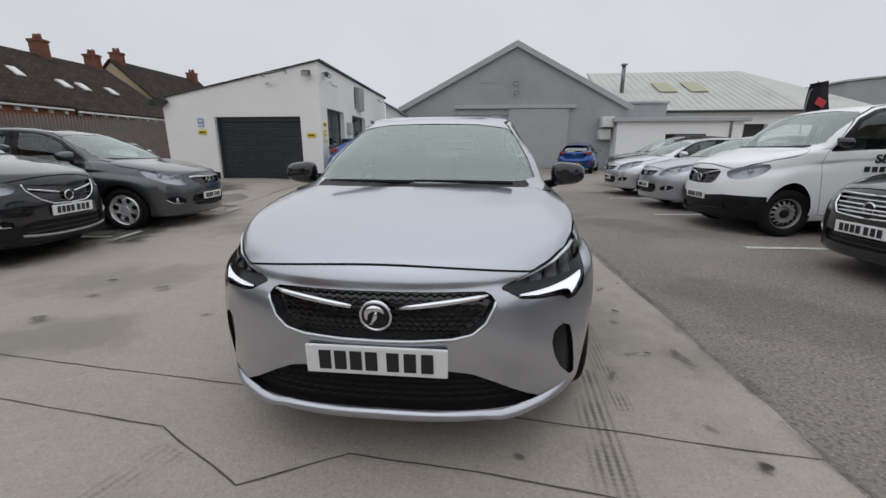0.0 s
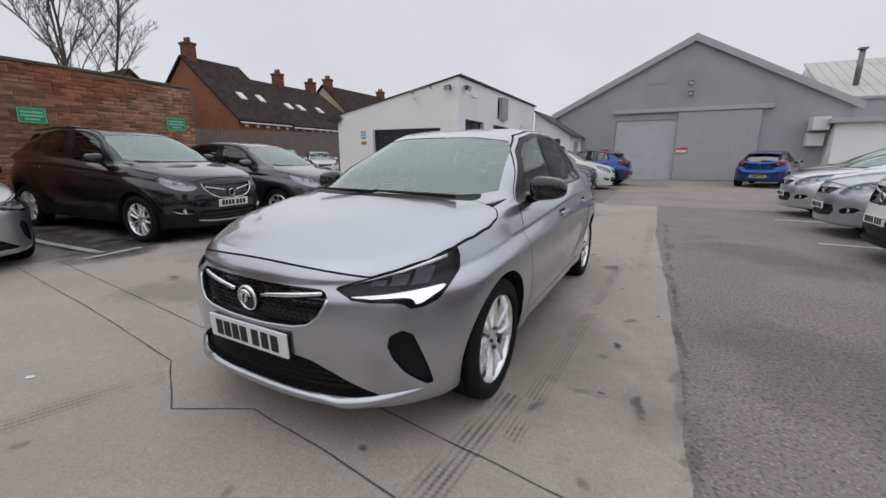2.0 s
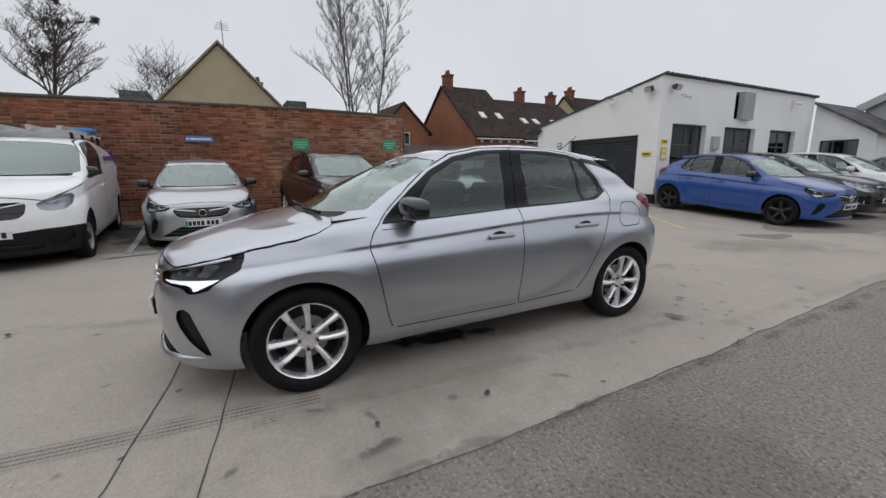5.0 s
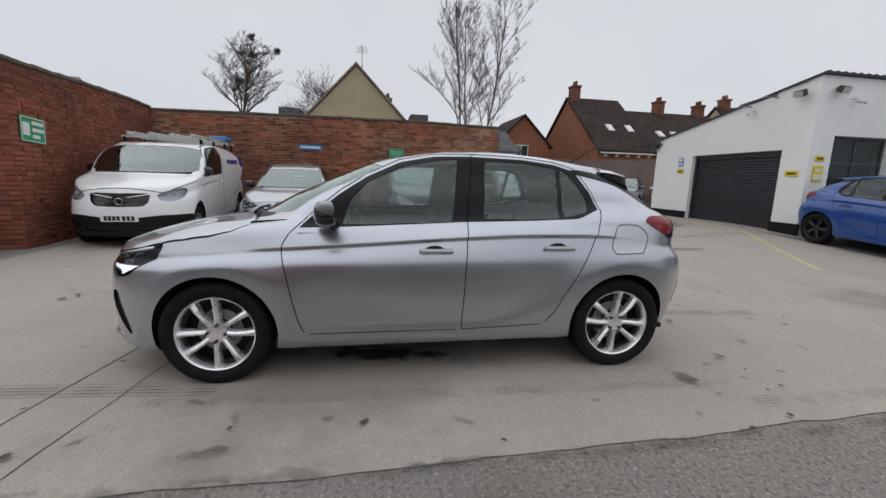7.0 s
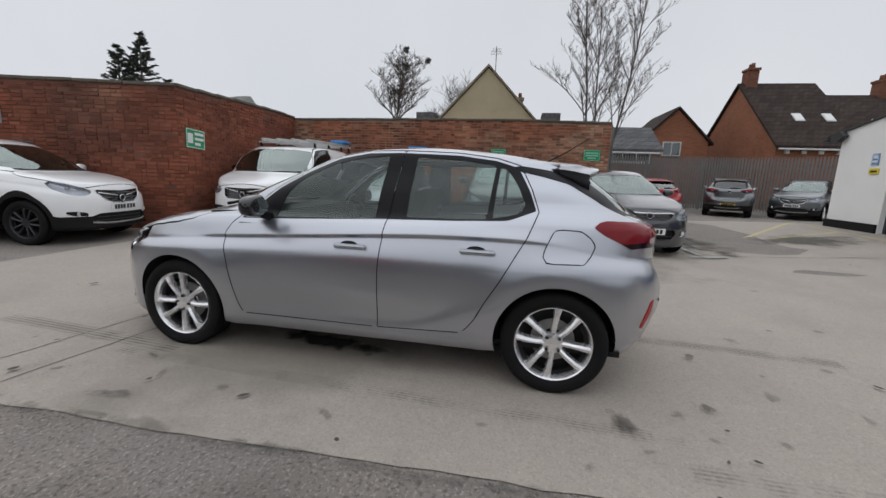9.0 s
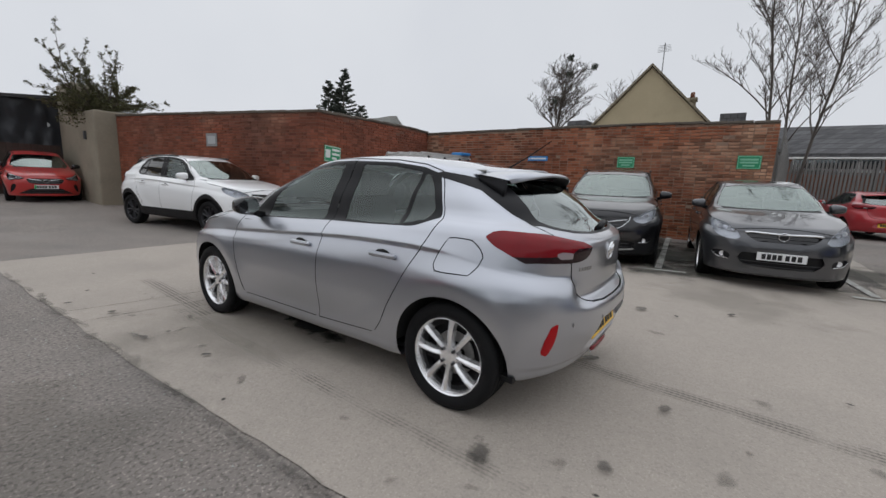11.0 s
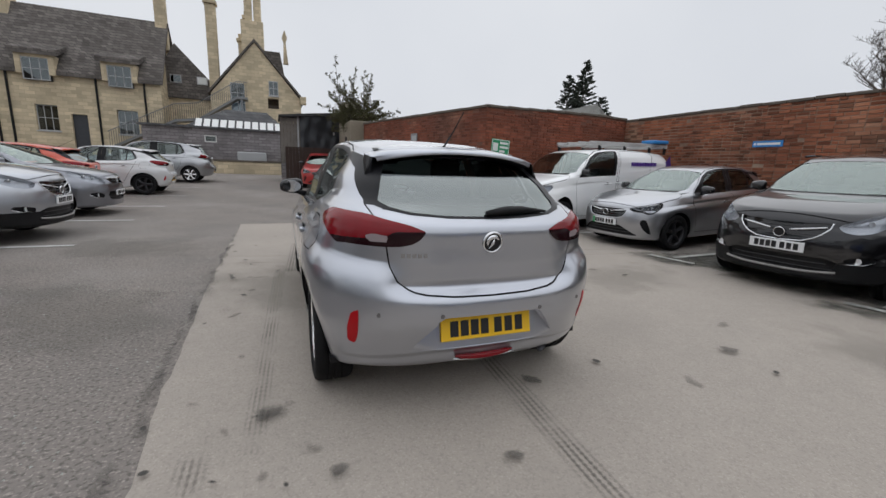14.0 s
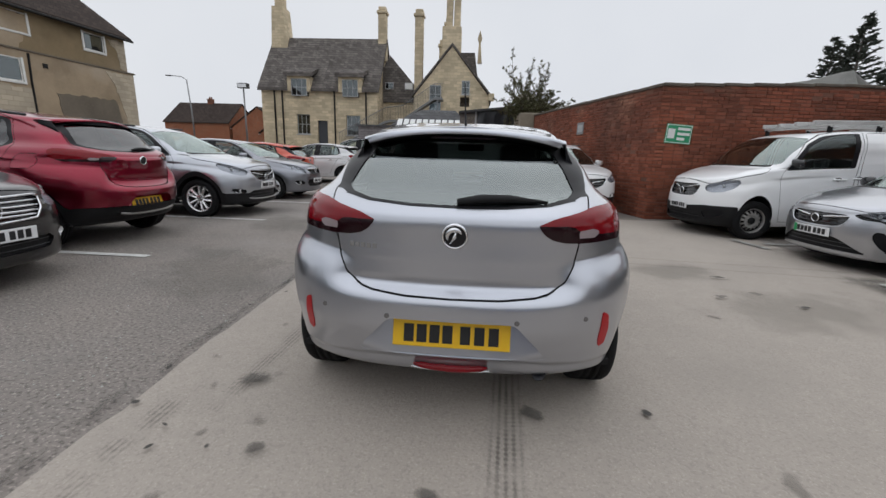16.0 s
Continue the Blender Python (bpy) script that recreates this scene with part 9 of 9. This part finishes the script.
K_SALOON = dict(s=[(-1, -1), (0, 0), (0.48, 0.56), (1.18, 1.28), (3.02, 3.40), (3.72, 4.12), (4.06, 4.75), (5, 5.8)], z=[(0, 0), (0.66, 0.67), (0.80, 0.85), (0.97, 1.0), (1.45, 1.48), (2, 2.1)], w=1.05)
K_VAN = dict(box=[(0.2, 0.84), (0.36, 0.91), (0.5, 0.925), (0.95, 0.925), (1.20, 0.905), (1.385, 0.85), (1.45, 0.83)], tail=4.40, s=[(-1, -1), (0, 0), (0.48, 0.50), (0.92, 0.88), (1.18, 1.08), (1.71, 1.50), (2.25, 2.20), (3.02, 3.28), (3.72, 3.98), (3.95, 4.36), (4.06, 4.41), (5, 5.4)], z=[(0, 0), (0.2, 0.22), (0.315, 0.325), (0.66, 0.74), (0.80, 1.00), (0.97, 1.19), (1.347, 1.70), (1.388, 1.755), (1.45, 1.80), (2, 2.35)], w=1.05)
K_MPV = dict(s=[(-1, -1), (0, 0), (0.48, 0.50), (1.18, 1.18), (1.71, 1.55), (3.02, 3.24), (3.72, 3.94), (4.06, 4.46), (5, 5.4)], z=[(0, 0), (0.66, 0.67), (0.80, 0.90), (0.97, 1.05), (1.45, 1.63), (2, 2.1)], w=1.02, top=1.06, upright=0.55)

hero = make_car("hatchback_car", "silver grey five-door hatchback with black mirrors and alloy wheels", "car", res=(56, 64, 48, 8), color=HERO_SILVER, fine=True, spokes=8, rim=0.226, lit=True, mirror_paint=False)
hero.matrix_basis = Matrix.Translation((-0.405, 1.215, 0)) @ Matrix.Rotation(-0.021, 4, "Z")

W_ROW, E_ROW, N_ROW = "cars parked along the brick wall", "cars parked in the marked bays", "cars parked beside the white workshop"
silver_hatch = make_car("hatchback_car", "silver electric hatchback with dark alloy wheels by the brick wall", "car", color=(0.46, 0.47, 0.50, 1), dark_rim=True, mirror_paint=False, green_tab=True)
park(silver_hatch, (-4.82, 1.32), (1, 0.04), group=W_ROW)
suv = make_car("suv_car", "black compact SUV with chrome grille bar by the brick wall", "car", "suv", K_SUV, color=(0.014, 0.014, 0.017, 1), paint=M_DARKCOAT, tyre=0.34, rim=0.235, spokes=10, privacy=True, rails=True, antenna=False)
park(suv, (-4.58, 4.19), (1, 0.12), group=W_ROW)
old_hatch = make_car("hatchback_car", "dark grey hatchback with chrome grille bar in a marked bay", "car", "old", K_BIGHATCH, color=(0.075, 0.078, 0.086, 1), paint=M_DARKCOAT, cover=True)
park(old_hatch, (-4.47, 6.50), (1, 0.10), group=W_ROW)
van = make_car("panel_van", "white panel van with roof rack by the brick wall", "van", "van", K_VAN, color=(0.84, 0.85, 0.86, 1), paint=M_PAINT, tyre=0.325, rim=0.205, steel=True, van=True, antenna=False, mirror_paint=False)
park(van, (-4.25, -1.0), (1, 0.06), group=W_ROW)


def another(src, nose, heading, color, label, group, metallic=None):
    solid = min(color) > 0.6 or max(color) - min(color) > 0.25
    return park(copy_thing(src, Matrix.Identity(4)), nose, heading, color, label, group, metallic=not solid)


white_suv = another(suv, (-2.95, -2.2), (-0.16, 0.987), (0.84, 0.85, 0.86), "white SUV with black roof trim parked beside the return wall", W_ROW)
another(silver_hatch, (-1.20, -10.65), (0.12, 0.99), (0.42, 0.022, 0.02), "red hatchback parked before the stone gate pier", W_ROW)
another(old_hatch, (-19.3, 9.6), (-0.99, -0.1), (0.42, 0.02, 0.03), "red hatchback seen from its tail near the fence", N_ROW)
another(suv, (-19.6, 14.4), (-0.9, 0.4), (0.16, 0.17, 0.18), "grey SUV parked tail-out near the palisade fence", N_ROW)
another(suv, (-15.6, 14.9), (0.75, -0.66), (0.17, 0.18, 0.19), "grey SUV parked nose-out near the palisade fence", N_ROW)
another(old_hatch, (-15.8, 18.0), (0.8, -0.6), (0.72, 0.73, 0.74), "white car behind the grey SUVs", N_ROW)
for o in white_suv.children_recursive:
    if o.name.startswith("rim"):
        o.material_slots[0].link = "OBJECT"
        o.material_slots[0].material = M_DARKALLOY
# beside the workshop
another(silver_hatch, (-0.65, 12.65), (1, -0.03), (0.006, 0.06, 0.27), "bright blue hatchback with dark alloy wheels", N_ROW)
another(old_hatch, (-0.75, 14.95), (1, 0.0), (0.02, 0.022, 0.028), "black hatchback between the blue and white cars", N_ROW)
another(old_hatch, (-0.40, 17.2), (1, 0.0), (0.70, 0.71, 0.72), "white hatchback beside the workshop", N_ROW)
another(silver_hatch, (-4.0, 20.0), (-1, 0.1), (0.015, 0.05, 0.22), "blue hatchback parked tail-out near the warehouse", N_ROW)
another(silver_hatch, (5.9, 23.9), (0.35, 0.95), (0.008, 0.062, 0.25), "bright blue small car before the grey warehouse", N_ROW)
# marked bays
east_van = another(van, (3.35, 6.75), (-1, 0.0), (0.84, 0.85, 0.86), "white panel van with dark lettering in a marked bay", E_ROW)
saloon = make_car("saloon_car", "black saloon with broad chrome grille in a marked bay", "car", "saloon", K_SALOON, color=(0.012, 0.012, 0.014, 1), paint=M_DARKCOAT, tyre=0.33, rim=0.23)
park(saloon, (3.33, 3.87), (-1, 0.0), group=E_ROW)
another(suv, (8.2, 1.7), (1, 0.0), (0.24, 0.006, 0.026), "dark red SUV parked tail-out in a marked bay", E_ROW)
another(suv, (3.58, -1.0), (-1, 0.0), (0.46, 0.48, 0.52), "silver SUV with black lower cladding in a marked bay", E_ROW)
another(old_hatch, (3.75, -4.1), (-1, 0.0), (0.26, 0.27, 0.30), "dark silver hatchback in a marked bay", E_ROW)
another(silver_hatch, (8.95, -6.6), (1, 0.0), (0.55, 0.06, 0.02), "orange hatchback parked tail-out in a marked bay", E_ROW)
another(silver_hatch, (7.70, -9.0), (1, 0.0), (0.62, 0.63, 0.64), "white small hatchback parked tail-out in a marked bay", E_ROW)
mpv = make_car("estate_car", "silver people carrier parked tail-out at the row's end", "car", "old", K_MPV, color=(0.40, 0.41, 0.43, 1), spokes=6, rails=True, antenna=False)
park(mpv, (7.40, -13.5), (1, 0.0), group=E_ROW)
another(old_hatch, (3.45, 9.1), (-1, 0.0), (0.46, 0.48, 0.52), "silver older hatchback next to the white van", E_ROW)
another(old_hatch, (3.50, 11.75), (-1, 0.0), (0.60, 0.61, 0.64), "pale silver hatchback with chrome grille in the bays", E_ROW)
another(suv, (4.3, 14.4), (-1, 0.0), (0.02, 0.022, 0.025), "black car behind the silver hatchbacks", E_ROW)


# what the two vans carry
M_PURPLE = material("purple_graphic", (0.10, 0.045, 0.30), 0.4)
M_PALEBOARD = material("pale_ladder_alloy", (0.55, 0.55, 0.54), 0.45, 0.4, vary=0.3, scale=8)
side = pose(0, 0, 0, 0, 0, 90)
txt = part("lettering", bmesh.new(), M_INK, east_van, "dark door lettering", at=Matrix.Translation((0.926, 2.02, 1.06)) @ side)
txt.data = letters("SERVICE", 0.155, 0.012, 1.05, 0.002)
txt.data.materials.append(M_INK)
for k in range(9):
    part("plain_bar", boxed(-0.40 + k * 0.092 + (0.03 if k > 4 else 0), -0.012, -0.035, -0.40 + k * 0.092 + 0.06 + (0.03 if k > 4 else 0), 0.012, 0.035), M_INK, east_van, at=Matrix.Translation((0.926, 2.02, 0.93)) @ side)
for k, w in enumerate((0.085, 0.08, 0.075, 0.08, 0.06, 0.075, 0.08, 0.06, 0.07)):
    part("plain_bar", boxed(-0.40 + k * 0.095, -0.012, -0.04, -0.40 + k * 0.095 + w, 0.012, 0.04), M_PURPLE, van, at=Matrix.Translation((0.905, 3.15, 1.46)) @ side)
sw = bmesh.new()
lo, hi = [], []
for k in range(13):
    u = k / 12
    y = 3.05 + 1.10 * u
    lo.append(sw.verts.new((0.929 - 0.05 * max(0, u - 0.6), y, 0.72 + 0.62 * u ** 1.6)))
    hi.append(sw.verts.new((0.915 - 0.08 * u, y, 0.78 + 0.90 * u ** 1.3)))
for k in range(12):
    sw.faces.new((lo[k], lo[k + 1], hi[k + 1], hi[k]))
bmesh.ops.solidify(sw, geom=list(sw.faces), thickness=0.02)
part("swoosh_graphic", sw, M_PURPLE, van, "purple swept side graphic")
rack = part("roof_rack", bmesh.new(), M_PALEBOARD, van, "pale alloy roof rack with ladders")
for y in (1.95, 2.75, 3.6, 4.15):
    part("cross_bar", boxed(-0.72, y - 0.02, 1.85, 0.72, y + 0.02, 1.89, 0.006), M_PALEBOARD, rack)
    for x in (-0.66, 0.66):
        part("rack_foot", boxed(x - 0.02, y - 0.03, 1.71, x + 0.02, y + 0.03, 1.87), M_PLASTIC, rack)
for x in (-0.52, -0.16, 0.20, 0.56):
    part("ladder_rail", boxed(x - 0.03, 1.75, 1.892, x + 0.03, 4.35, 1.96, 0.01), M_PALEBOARD, rack)
for k in range(9):
    for x0, x1 in ((-0.49, -0.19), (0.23, 0.53)):
        part("rung", boxed(x0, 1.95 + k * 0.27, 1.91, x1, 1.985 + k * 0.27, 1.935), M_PALEBOARD, rack)
part("blue_wrap", boxed(0.28, 3.75, 1.962, 0.66, 4.30, 2.05, 0.03), M_SIGNBLUE, rack, "blue wrapped bundle")
